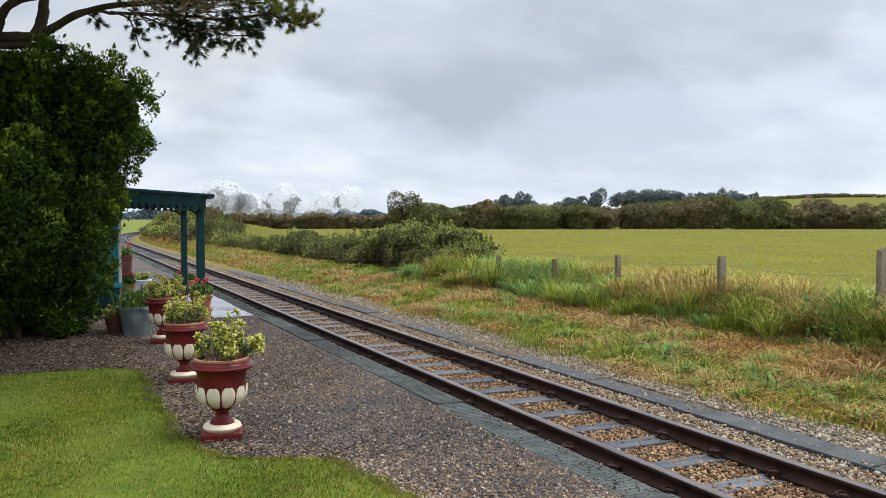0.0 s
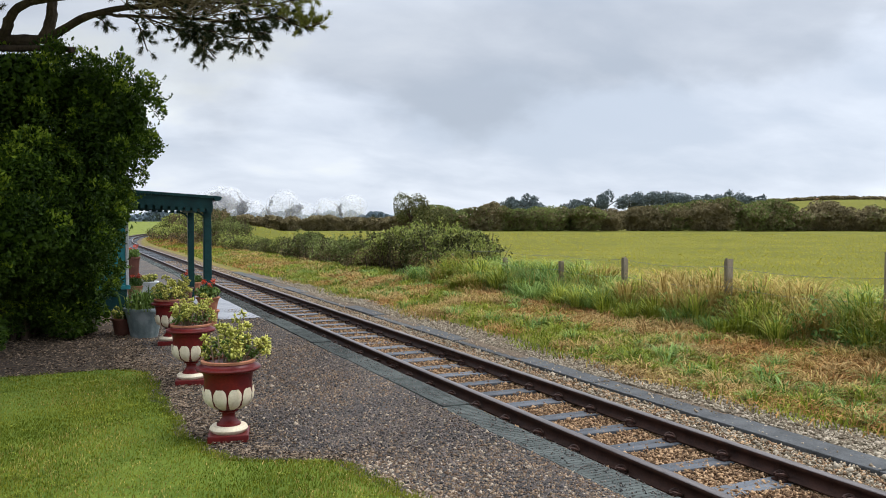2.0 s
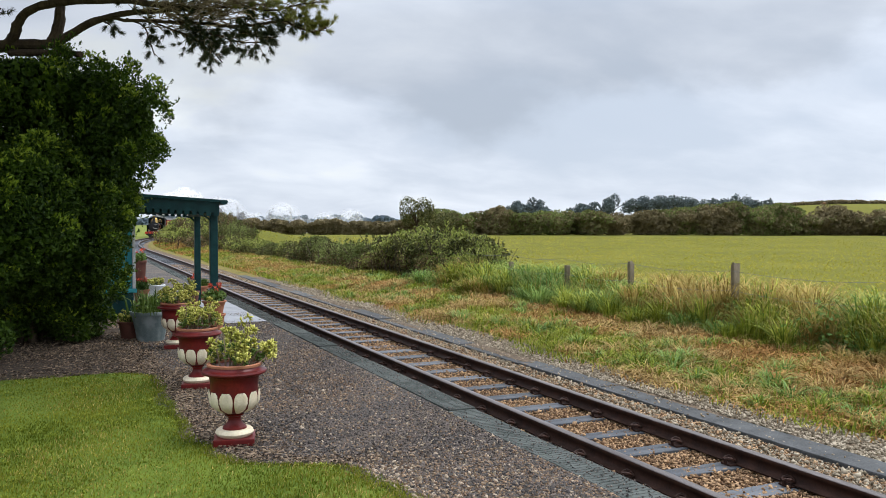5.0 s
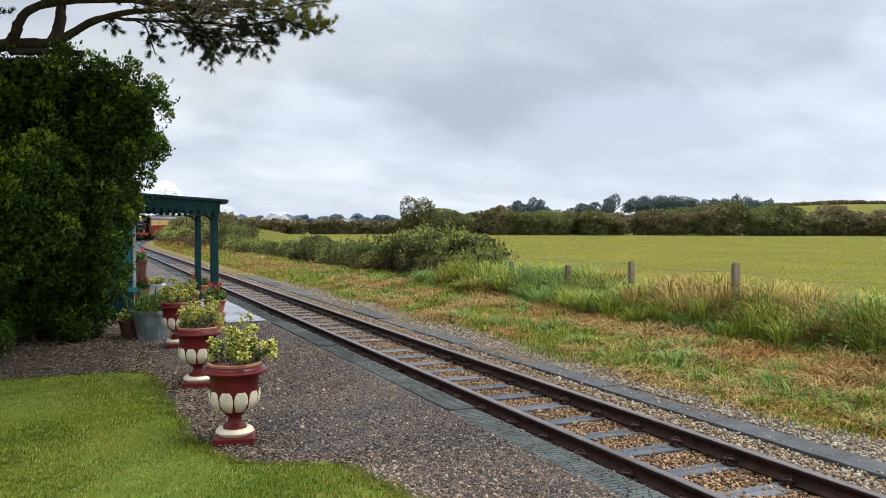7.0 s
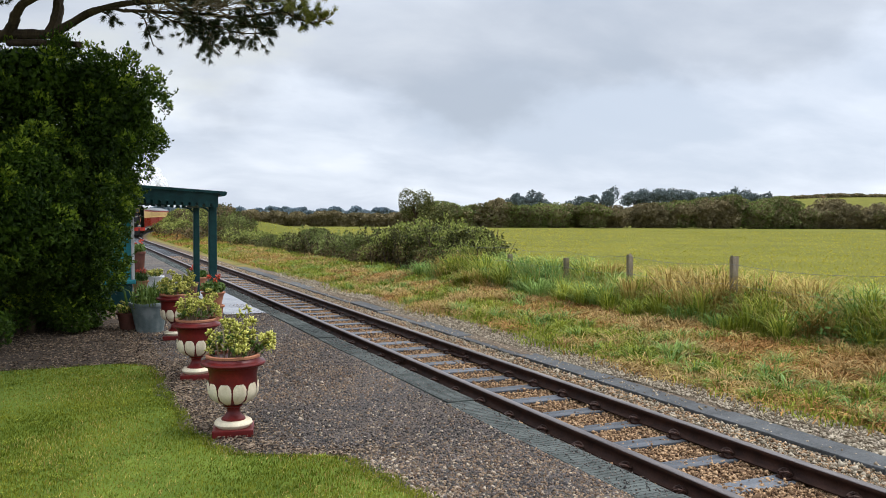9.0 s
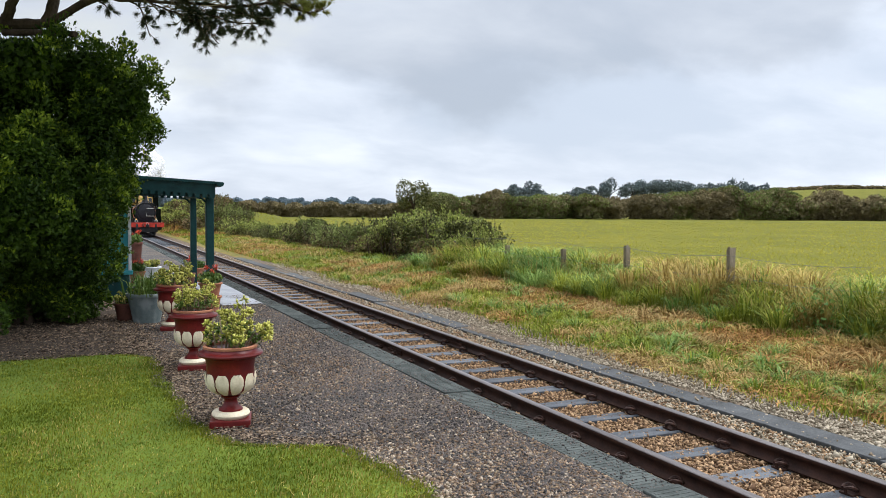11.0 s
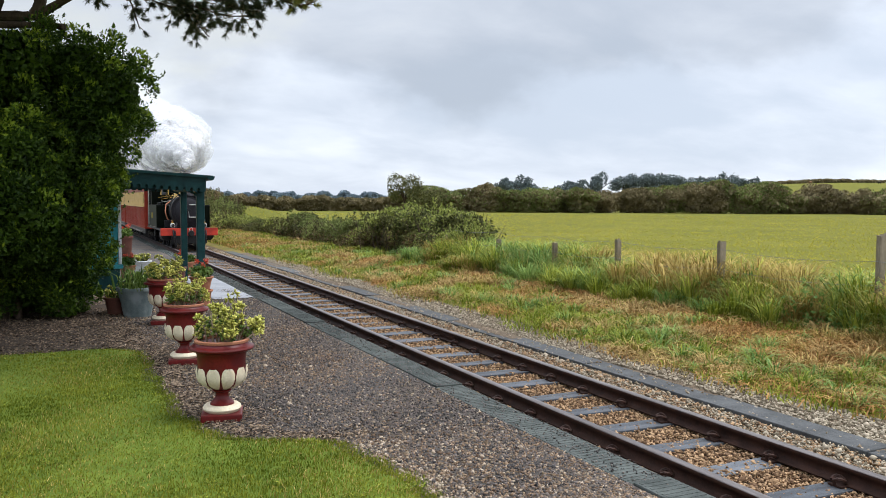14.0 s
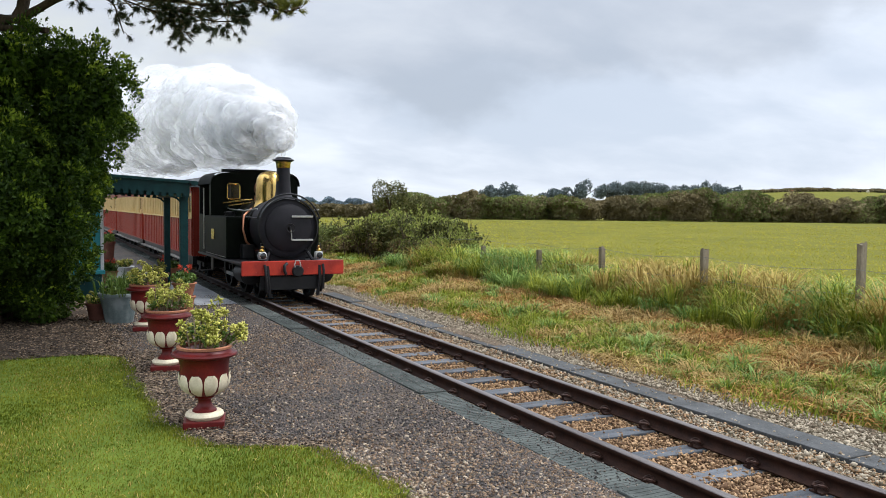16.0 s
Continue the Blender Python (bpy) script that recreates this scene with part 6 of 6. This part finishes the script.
    # dome
    part("dome", lathe([(0.36, 1.88), (0.33, 1.95), (0.30, 2.04), (0.295, 2.30), (0.285, 2.42), (0.24, 2.54), (0.16, 2.61), (0.06, 2.635), (0.0, 2.64)], 40, (0, 1.75, 0), cap=False), M_BRASS, t, "tall polished brass dome", True)
    part("safety_valve", lathe([(0.09, 1.98), (0.085, 2.1), (0.06, 2.16), (0.075, 2.22), (0.085, 2.32), (0.05, 2.42), (0.03, 2.5), (0.0, 2.51)], 24, (-0.06, 2.5, 0), cap=False), M_COPPER, t, "copper safety valve bonnet", True)
    part("whistle", lathe([(0.02, 2.0), (0.02, 2.2), (0.04, 2.2), (0.04, 2.34), (0.0, 2.36)], 16, (0.25, 2.75, 0)), M_BRASS, t, smooth=True)
    # side tanks
    for sx in (-1, 1):
        x0, x1 = sorted((sx * 0.52, sx * 0.96))
        tk = part("side_tank", boxed(x0, x1, 1.42, 3.7, 0.86, 1.70, 0.03), M_LOCO, t, "glossy dark green side tank")
        xs = sx * 0.963
        part("tank_lining", boxed(min(xs, xs - sx * 0.004), max(xs, xs - sx * 0.004), 1.5, 3.62, 0.875, 0.885), M_STEEL, tk)
        part("number_plate_blank", boxed(min(xs, xs + sx * 0.012), max(xs, xs + sx * 0.012), 2.62, 2.90, 1.20, 1.42, 0.004), M_BRASS, tk, "cast brass plate")
        part("tank_filler", lathe([(0.10, 1.70), (0.10, 1.76), (0.115, 1.765), (0.115, 1.785), (0.0, 1.80)], 20, (sx * 0.75, 2.1, 0)), M_BLACK, tk, smooth=True)
        part("handrail", tube([(sx * 0.60, 0.34, 1.86), (sx * 0.66, 1.2, 1.82), (sx * 0.66, 2.4, 1.84), (sx * 0.60, 2.98, 1.86)], 0.014, 6), M_STEEL, t, smooth=True)
        part("feed_pipe", tube([(sx * 0.42, 1.6, 1.86), (sx * 0.62, 1.38, 1.72), (sx * 0.66, 1.30, 1.45), (sx * 0.60, 1.26, 1.2), (sx * 0.5, 1.22, 1.1)], 0.022, 8), M_COPPER, t, "copper feed pipe", True)
        part("cylinder", lathe([(0.17, 0.35), (0.20, 0.36), (0.20, 1.0), (0.17, 1.01)], 24, (sx * 0.72, 0, 0.62), "Y"), M_BLACK, t, smooth=True)
        part("sandbox", boxed(min(sx * 0.45, sx * 0.7), max(sx * 0.45, sx * 0.7), 1.15, 1.42, 0.86, 1.15, 0.03), M_BLACK, t)
        # lamps on the beam
        lp = part("lamp", boxed(sx * 0.55 - 0.085, sx * 0.55 + 0.085, 0.10, 0.26, 0.90, 1.06, 0.065), M_LAMPW, t, "small white oil lamp")
        part("lens", lathe([(0.0, 0.075), (0.045, 0.08), (0.058, 0.10)], 20, (sx * 0.55, 0, 0.98), "Y", cap=False), M_GLASS, lp, smooth=True)
        part("lamp_chimney", lathe([(0.05, 1.06), (0.05, 1.09), (0.025, 1.11), (0.035, 1.15), (0.0, 1.17)], 16, (sx * 0.55, 0.18, 0)), M_BRASS, lp, smooth=True)
        part("lamp_handle", tube([(sx * 0.55 - 0.04, 0.18, 1.10), (sx * 0.55 - 0.03, 0.18, 1.21), (sx * 0.55 + 0.03, 0.18, 1.21), (sx * 0.55 + 0.04, 0.18, 1.10)], 0.008, 5), M_BLACK, lp)
    # cab
    out = rounded_loop(0.96, 1.70, 2.62, 0.26)
    bm = bmesh.new()
    front = [bm.verts.new((x, 3.0, z)) for x, z in out]
    f = bm.faces.new(front)
    r = bmesh.ops.extrude_face_region(bm, geom=[f])
    for v in [q for q in r["geom"] if isinstance(q, bmesh.types.BMVert)]:
        v.co.y += 0.03
    bmesh.ops.recalc_face_normals(bm, faces=bm.faces)
    plate = part("cab_front", bm, M_LOCO, t, "glossy cab front plate with two windows")
    for sx in (-1, 1):
        cx = sx * 0.48
        ring = [(cx - 0.115, 2.06), (cx + 0.115, 2.06), (cx + 0.135, 2.08), (cx + 0.135, 2.35), (cx + 0.10, 2.39), (cx - 0.10, 2.39), (cx - 0.135, 2.35), (cx - 0.135, 2.08)]
        part("window_frame", tube([(x, 2.99, z) for x, z in ring + ring[:1]], 0.018, 6), M_BRASS, plate, "brass window frame")
        part("pane", prism(ring, 2.988, 2.996), M_GLASS, plate)
    # roof skin over the cab and back sheet
    roof = rounded_loop(0.985, 2.36, 2.645, 0.26)
    bm = bmesh.new()
    a = [bm.verts.new((x, 2.92, z)) for x, z in roof]
    b = [bm.verts.new((x, 4.42, z)) for x, z in roof]
    for i in range(len(roof) - 1):
        bm.faces.new((a[i], a[i + 1], b[i + 1], b[i]))
    bmesh.ops.solidify(bm, geom=bm.faces[:], thickness=0.03)
    bmesh.ops.recalc_face_normals(bm, faces=bm.faces)
    part("cab_roof", bm, M_LOCO, t, smooth=True)
    part("rain_strip", boxed(-0.5, 0.5, 4.1, 4.2, 2.69, 2.76, 0.01), M_BLACK, t)
    part("cab_back", prism(rounded_loop(0.96, 0.86, 2.60, 0.26), 4.36, 4.40), M_BLACK, t)
    for sx in (-1, 1):
        x0, x1 = sorted((sx * 0.93, sx * 0.96))
        part("cab_side", boxed(x0, x1, 3.7, 4.36, 0.86, 1.72, 0.006), M_LOCO, t)
        part("cab_pillar", boxed(x0, x1, 3.03, 3.22, 1.70, 2.40, 0.006), M_LOCO, t)
        part("cab_handrail", tube([(sx * 1.0, 3.62, 0.95), (sx * 1.0, 3.62, 2.3)], 0.014, 6), M_STEEL, t)
        part("cab_step", boxed(min(sx * 0.72, sx * 0.98), max(sx * 0.72, sx * 0.98), 3.8, 4.2, 0.42, 0.45, 0.006), M_BLACK, t)
        part("step_hanger", boxed(min(sx * 0.73, sx * 0.75), max(sx * 0.73, sx * 0.75), 3.85, 4.15, 0.42, 0.82), M_BLACK, t)
    part("backhead", lathe([(0.5, 3.05), (0.5, 3.3)], 24, (0, 0, 1.55), "Y"), M_BLACK, t)
    # wheels and rods
    wheelset(t, 0.62, 0.26, 0.46, spokes=8)
    wheelset(t, 1.75, 0.42, 0.46, spokes=12, phase=0.2)
    wheelset(t, 3.15, 0.42, 0.46, spokes=12, phase=0.2)
    for sx in (-1, 1):
        bm = boxed(-0.02, 0.02, -0.78, 0.78, -0.035, 0.035, 0.008)
        o = part("coupling_rod", bm, M_STEEL, t)
        SPIN.append((o, Vector((sx * 0.60, 2.45, RAIL_TOP + 0.42)), 0.42, 0.18, 0.2 if sx > 0 else 1.77))
    return t


COACH_L, COACH_GAP = 9.6, 0.55


def coach():
    """A bogie coach; its front end at y = 0."""
    t = tagged(new("railway_coach"), "red and cream wooden bogie coach with long footboards", "railway coach", "coaches of the train")
    W, L = 1.03, COACH_L
    for sx in (-1, 1):
        x0, x1 = sorted((sx * (W - 0.05), sx * W))
        side = part("side", boxed(x0, x1, 0.02, L - 0.02, 0.70, 2.36, 0.006), M_COACHRED, t, "red side with vertical beading")
        n = 24
        pit = (L - 0.1) / n
        xo0, xo1 = sorted((sx * (W + 0.001), sx * (W + 0.016)))
        bm = bmesh.new()
        for k in range(n + 1):
            y = 0.05 + k * pit
            box(bm, xo0, xo1, y - 0.022, y + 0.022, 0.74, 1.58)
        tagged(part("beading", bm, M_COACHRED, side), kind="stuff")
        xo0, xo1 = sorted((sx * (W + 0.002), sx * (W + 0.012)))
        part("window_band", boxed(xo0, xo1, 0.05, L - 0.05, 1.615, 2.19), M_COACHCREAM, side, "cream window band")
        for k in range(n):
            y = 0.05 + (k + 0.5) * pit
            xg0, xg1 = sorted((sx * (W + 0.013), sx * (W + 0.017)))
            part("window", boxed(xg0, xg1, y - pit * 0.30, y + pit * 0.30, 1.74, 2.13, 0.0), M_GLASS, side)
            xp0, xp1 = sorted((sx * (W + 0.012), sx * (W + 0.055)))
            part("pillar", boxed(xp0, xp1, y + pit * 0.5 - 0.06, y + pit * 0.5 + 0.06, 1.62, 2.19, 0.006), M_COACHCREAM, side)
        xw0, xw1 = sorted((sx * (W + 0.012), sx * (W + 0.045)))
        part("waist_rail", boxed(xw0, xw1, 0.03, L - 0.03, 1.585, 1.625, 0.006), M_COACHCREAM, side, "cream waist rail")
        xf0, xf1 = sorted((sx * (W + 0.02), sx * (W + 0.14)))
        part("footboard", boxed(xf0, xf1, 0.35, L - 0.35, 0.565, 0.60, 0.006), M_BOARD, t, "pale worn footboard")
        xl0, xl1 = sorted((sx * (W - 0.12), sx * (W - 0.02)))
        part("solebar", boxed(xl0, xl1, 0.04, L - 0.04, 0.50, 0.695, 0.01), M_BLACK, t)
    # ends
    end = [(-W + 0.03, 0.70), (-W + 0.03, 2.36)] + [(-W + 0.03 + (2 * W - 0.06) * i / 10, 2.36 + 0.30 * math.sin(math.pi * i / 10) ** 0.8) for i in range(1, 10)] + [(W - 0.03, 2.36), (W - 0.03, 0.70)]
    for y in (0.0, L - 0.05):
        part("end_wall", prism(end, y, y + 0.05), M_COACHRED, t)
    bm = bmesh.new()
    prof = [(-W - 0.05, 2.34)] + [(-W - 0.05 + (2 * W + 0.1) * i / 12, 2.37 + 0.33 * math.sin(math.pi * i / 12) ** 0.8) for i in range(13)] + [(W + 0.05, 2.34)]
    a = [bm.verts.new((x, -0.06, z)) for x, z in prof]
    b = [bm.verts.new((x, L + 0.06, z)) for x, z in prof]
    for i in range(len(prof) - 1):
        bm.faces.new((a[i], a[i + 1], b[i + 1], b[i]))
    bm.faces.new(a); bm.faces.new(b[::-1])
    bmesh.ops.recalc_face_normals(bm, faces=bm.faces)
    part("roof", bm, M_COACHROOF, t, "grey curved roof")
    part("cornice", boxed(-W - 0.03, -W + 0.0, 0.0, L, 2.24, 2.34, 0.006), M_COACHRED, t)
    part("cornice", boxed(W, W + 0.03, 0.0, L, 2.24, 2.34, 0.006), M_COACHRED, t)
    for y in (1.5, L - 1.5):
        part("bogie", boxed(-0.66, 0.66, y - 0.95, y + 0.95, 0.40, 0.52, 0.01), M_BLACK, t)
        for sx in (-1, 1):
            for dy in (-0.6, 0.6):
                part("axlebox", boxed(min(sx * 0.58, sx * 0.70), max(sx * 0.58, sx * 0.70), y + dy - 0.1, y + dy + 0.1, 0.30, 0.50, 0.02), M_BLACK, t)
    part("buffer", lathe([(0.04, -0.25), (0.10, -0.25), (0.11, -0.2), (0.04, -0.18), (0.04, 0.0)], 16, (0, 0, 0.66), "Y"), M_BLACK, t)
    return t


LOCO = locomotive()
first = coach()
COACHES = [first] + [copy_thing(first, Matrix.Identity(4)) for _ in range(3)]
for c in COACHES:
    for y in (0.9, 2.1, COACH_L - 2.1, COACH_L - 0.9):
        wheelset(c, y, 0.27, 0.46, spokes=6)

# place of the buffer beam along the line, second by second
RUN = [(0, 152.5), (1, 143.3), (2, 134.1), (3, 124.9), (4, 115.7), (5, 106.4), (6, 97.0), (7, 87.6), (8, 78.2), (9, 68.9), (10, 59.7), (11, 50.8), (11.5, 46.7),
       (12, 43.2), (12.5, 40.0), (13, 36.9), (13.5, 33.7), (14, 30.3), (14.5, 26.9), (15, 23.15), (15.5, 19.25), (16, 15.1)]


def run_at(t):
    """Smooth place along the line at t seconds."""
    ts, ss = [r[0] for r in RUN], [r[1] for r in RUN]
    t = min(max(t, 0), 16)
    i = max(0, min(len(ts) - 2, next((k for k in range(len(ts) - 1) if t <= ts[k + 1]), len(ts) - 2)))

    def slope(k):
        a, b = max(k - 1, 0), min(k + 1, len(ts) - 1)
        return (ss[b] - ss[a]) / (ts[b] - ts[a])
    h = ts[i + 1] - ts[i]
    u = (t - ts[i]) / h
    return ((2 * u ** 3 - 3 * u * u + 1) * ss[i] + (u ** 3 - 2 * u * u + u) * h * slope(i) + (-2 * u ** 3 + 3 * u * u) * ss[i + 1] + (u ** 3 - u * u) * h * slope(i + 1))


def on_line(s, length):
    """Pose of a vehicle whose front is at s and whose rear is length metres on."""
    x0, y0, _ = line(s + length * 0.18)
    x1, y1, _ = line(s + length * 0.82)
    a = math.atan2(x1 - x0, y1 - y0)
    k = length * 0.18
    return pose(x0 - math.sin(a) * k, y0 - math.cos(a) * k, 0, 0, 0, -math.degrees(a))


# ---------------------------------------------------------------- steam
def steam_material(name, alpha):
    """White vapour: lit like a cloud, thin and patchy."""
    m = bpy.data.materials.new(name)
    m.use_nodes = True
    nt = m.node_tree
    N, L = nt.nodes.new, nt.links.new
    nt.nodes.clear()
    out, df, tl = N("ShaderNodeOutputMaterial"), N("ShaderNodeBsdfDiffuse"), N("ShaderNodeBsdfTranslucent")
    tp, lit, mx = N("ShaderNodeBsdfTransparent"), N("ShaderNodeMixShader"), N("ShaderNodeMixShader")
    for n in (df, tl):
        n.inputs[0].default_value = (0.93, 0.93, 0.94, 1)
    lit.inputs[0].default_value = 0.5
    L(df.outputs[0], lit.inputs[1]); L(tl.outputs[0], lit.inputs[2])
    tc, ns, mr = N("ShaderNodeTexCoord"), N("ShaderNodeTexNoise"), N("ShaderNodeMapRange")
    L(tc.outputs["Object"], ns.inputs["Vector"])
    ns.inputs["Scale"].default_value, ns.inputs["Detail"].default_value, ns.inputs["Roughness"].default_value = 1.7, 5, 0.6
    L(ns.outputs[0], mr.inputs["Value"])
    mr.inputs["From Min"].default_value, mr.inputs["From Max"].default_value = 0.32, 0.66
    mr.inputs["To Min"].default_value, mr.inputs["To Max"].default_value = alpha * 0.1, alpha
    L(mr.outputs[0], mx.inputs[0])
    L(tp.outputs[0], mx.inputs[1]); L(lit.outputs[0], mx.inputs[2])
    L(mx.outputs[0], out.inputs[0])
    return m


M_STEAM, M_OLDSTEAM = steam_material("white_steam", 0.30), steam_material("thin_old_steam", 0.10)
M_STEAMCORE = steam_material("dense_white_steam", 0.92)


def ball(level):
    bm = bmesh.new()
    bmesh.ops.create_icosphere(bm, subdivisions=level, radius=1.0)
    v = np.array([tuple(q.co) for q in bm.verts])
    f = np.array([[q.index for q in w.verts] for w in bm.faces])
    bm.free()
    return v, f


BALL = ball(4)


def puff_mesh(seed, r):
    """One cauliflower shell of a billow."""
    g = rng(seed)
    d, tri = BALL
    rad = np.full(len(d), 0.60)
    for n, w, h in ((13, 0.66, 0.36), (50, 0.34, 0.17), (170, 0.17, 0.08)):
        c = unit(g.normal(size=(n, 3)))
        a = np.arccos(np.clip(d @ c.T, -1, 1))
        rad = rad + h * g.uniform(0.7, 1.0) * np.sqrt(np.clip(1 - (a / w) ** 2, 0, 1)).max(1)
    return d * (rad * r)[:, None] * np.array([1, 1, 0.88]), tri


def billow(name, label, group, seed, r, thin, core):
    """A billow of steam: a thin outer veil, a second one inside it and a denser heart."""
    v, f = puff_mesh(seed, r * 1.08)
    o = tagged(mesh_np(name, v, f, thin, smooth=True), label, "steam", group)
    for k, m, what in ((0.97, thin, "inner_veil"), (0.85, core, "heart")):
        v, f = puff_mesh(seed + round(100 * k), r * k)
        mesh_np(what, v, f, m, o, smooth=True)
    return o


PUFFS = []


def steam():
    g = rng(801)
    # seconds behind the chimney
    for i, lag in enumerate([0.01, 0.05, 0.11, 0.19, 0.30, 0.44, 0.62, 0.85, 1.15, 1.5, 1.95, 2.5, 3.2]):
        r = (0.14 + 1.08 * (1 - math.exp(-lag * 2.4)) + 0.36 * lag) * g.uniform(0.9, 1.14)
        o = billow("steam_puff", "billow of white exhaust steam trailing from the engine", "steam of the train", 810 + i * 211, r, M_STEAM, M_STEAMCORE)
        PUFFS.append((o, lag, 0.14 + 0.86 * r + 0.18 * g.normal() * min(1, lag), (0.25 * g.normal() + 0.3) * min(1, lag), g.uniform(-25, 25)))


steam()
DRIFT = []


def lingering():
    """Old steam left over the fields, sinking slowly behind the hedge."""
    g = rng(851)
    for i, (x, y, z, r) in enumerate(((23, 138, 4.2, 3.0), (27, 143, 5.6, 3.6), (31, 142, 3.6, 3.0), (38, 150, 5.2, 3.4), (42, 152, 3.4, 3.0), (48, 154, 4.6, 3.0), (53, 155, 5.4, 3.0))):
        o = billow("steam_cloud", "drifting cloud of old white steam beyond the hedge", "steam over the fields", 5860 + i * 211, r, M_OLDSTEAM, M_STEAM)
        DRIFT.append((o, x, y, z, g.uniform(-30, 30)))


lingering()


# ---------------------------------------------------------------- what moves
def motions():
    step_t = 1 / 3
    ts = [i * step_t for i in range(49)]
    walk(LOCO, [(t, on_line(run_at(t), 4.4)) for t in ts])
    for k, c in enumerate(COACHES):
        off = 4.4 + COACH_GAP + k * (COACH_L + COACH_GAP)
        walk(c, [(t, on_line(run_at(t) + off, COACH_L)) for t in ts])
    # wheels roll, rods go round
    fine = [i / 15 for i in range(241)]
    gone = [RUN[0][1] - run_at(t) for t in fine]
    for o, place, r, crank, phase in SPIN:
        rows = []
        for t, d in zip(fine, gone):
            a = d / r + phase
            if crank:
                rows.append((t, pose(place.x, place.y - crank * math.sin(a), place.z + crank * math.cos(a))))
            else:
                rows.append((t, pose(place.x, place.y, place.z, math.degrees(a) % 360, 0, 0)))
        walk(o, rows)
    for o, lag, rise, side, spin in PUFFS:
        rows = []
        for t in ts:
            s = run_at(t - lag) + (min(0, t - lag) * -9.2) + 0.72
            x, y, a = line(s)
            rows.append((t, pose(x + side * math.cos(a), y + 0.0, 2.86 + rise, 0, 0, spin * t)))
        walk(o, rows)
    for o, x, y, z, spin in DRIFT:
        walk(o, [(t, pose(x - 0.5 * t, y - 0.1 * t, z - 0.03 * t * t - (0.18 + 0.011 * (x - 20)) * t, 0, 0, spin * t * 0.3)) for t in (0, 4, 8, 12, 16)])


motions()
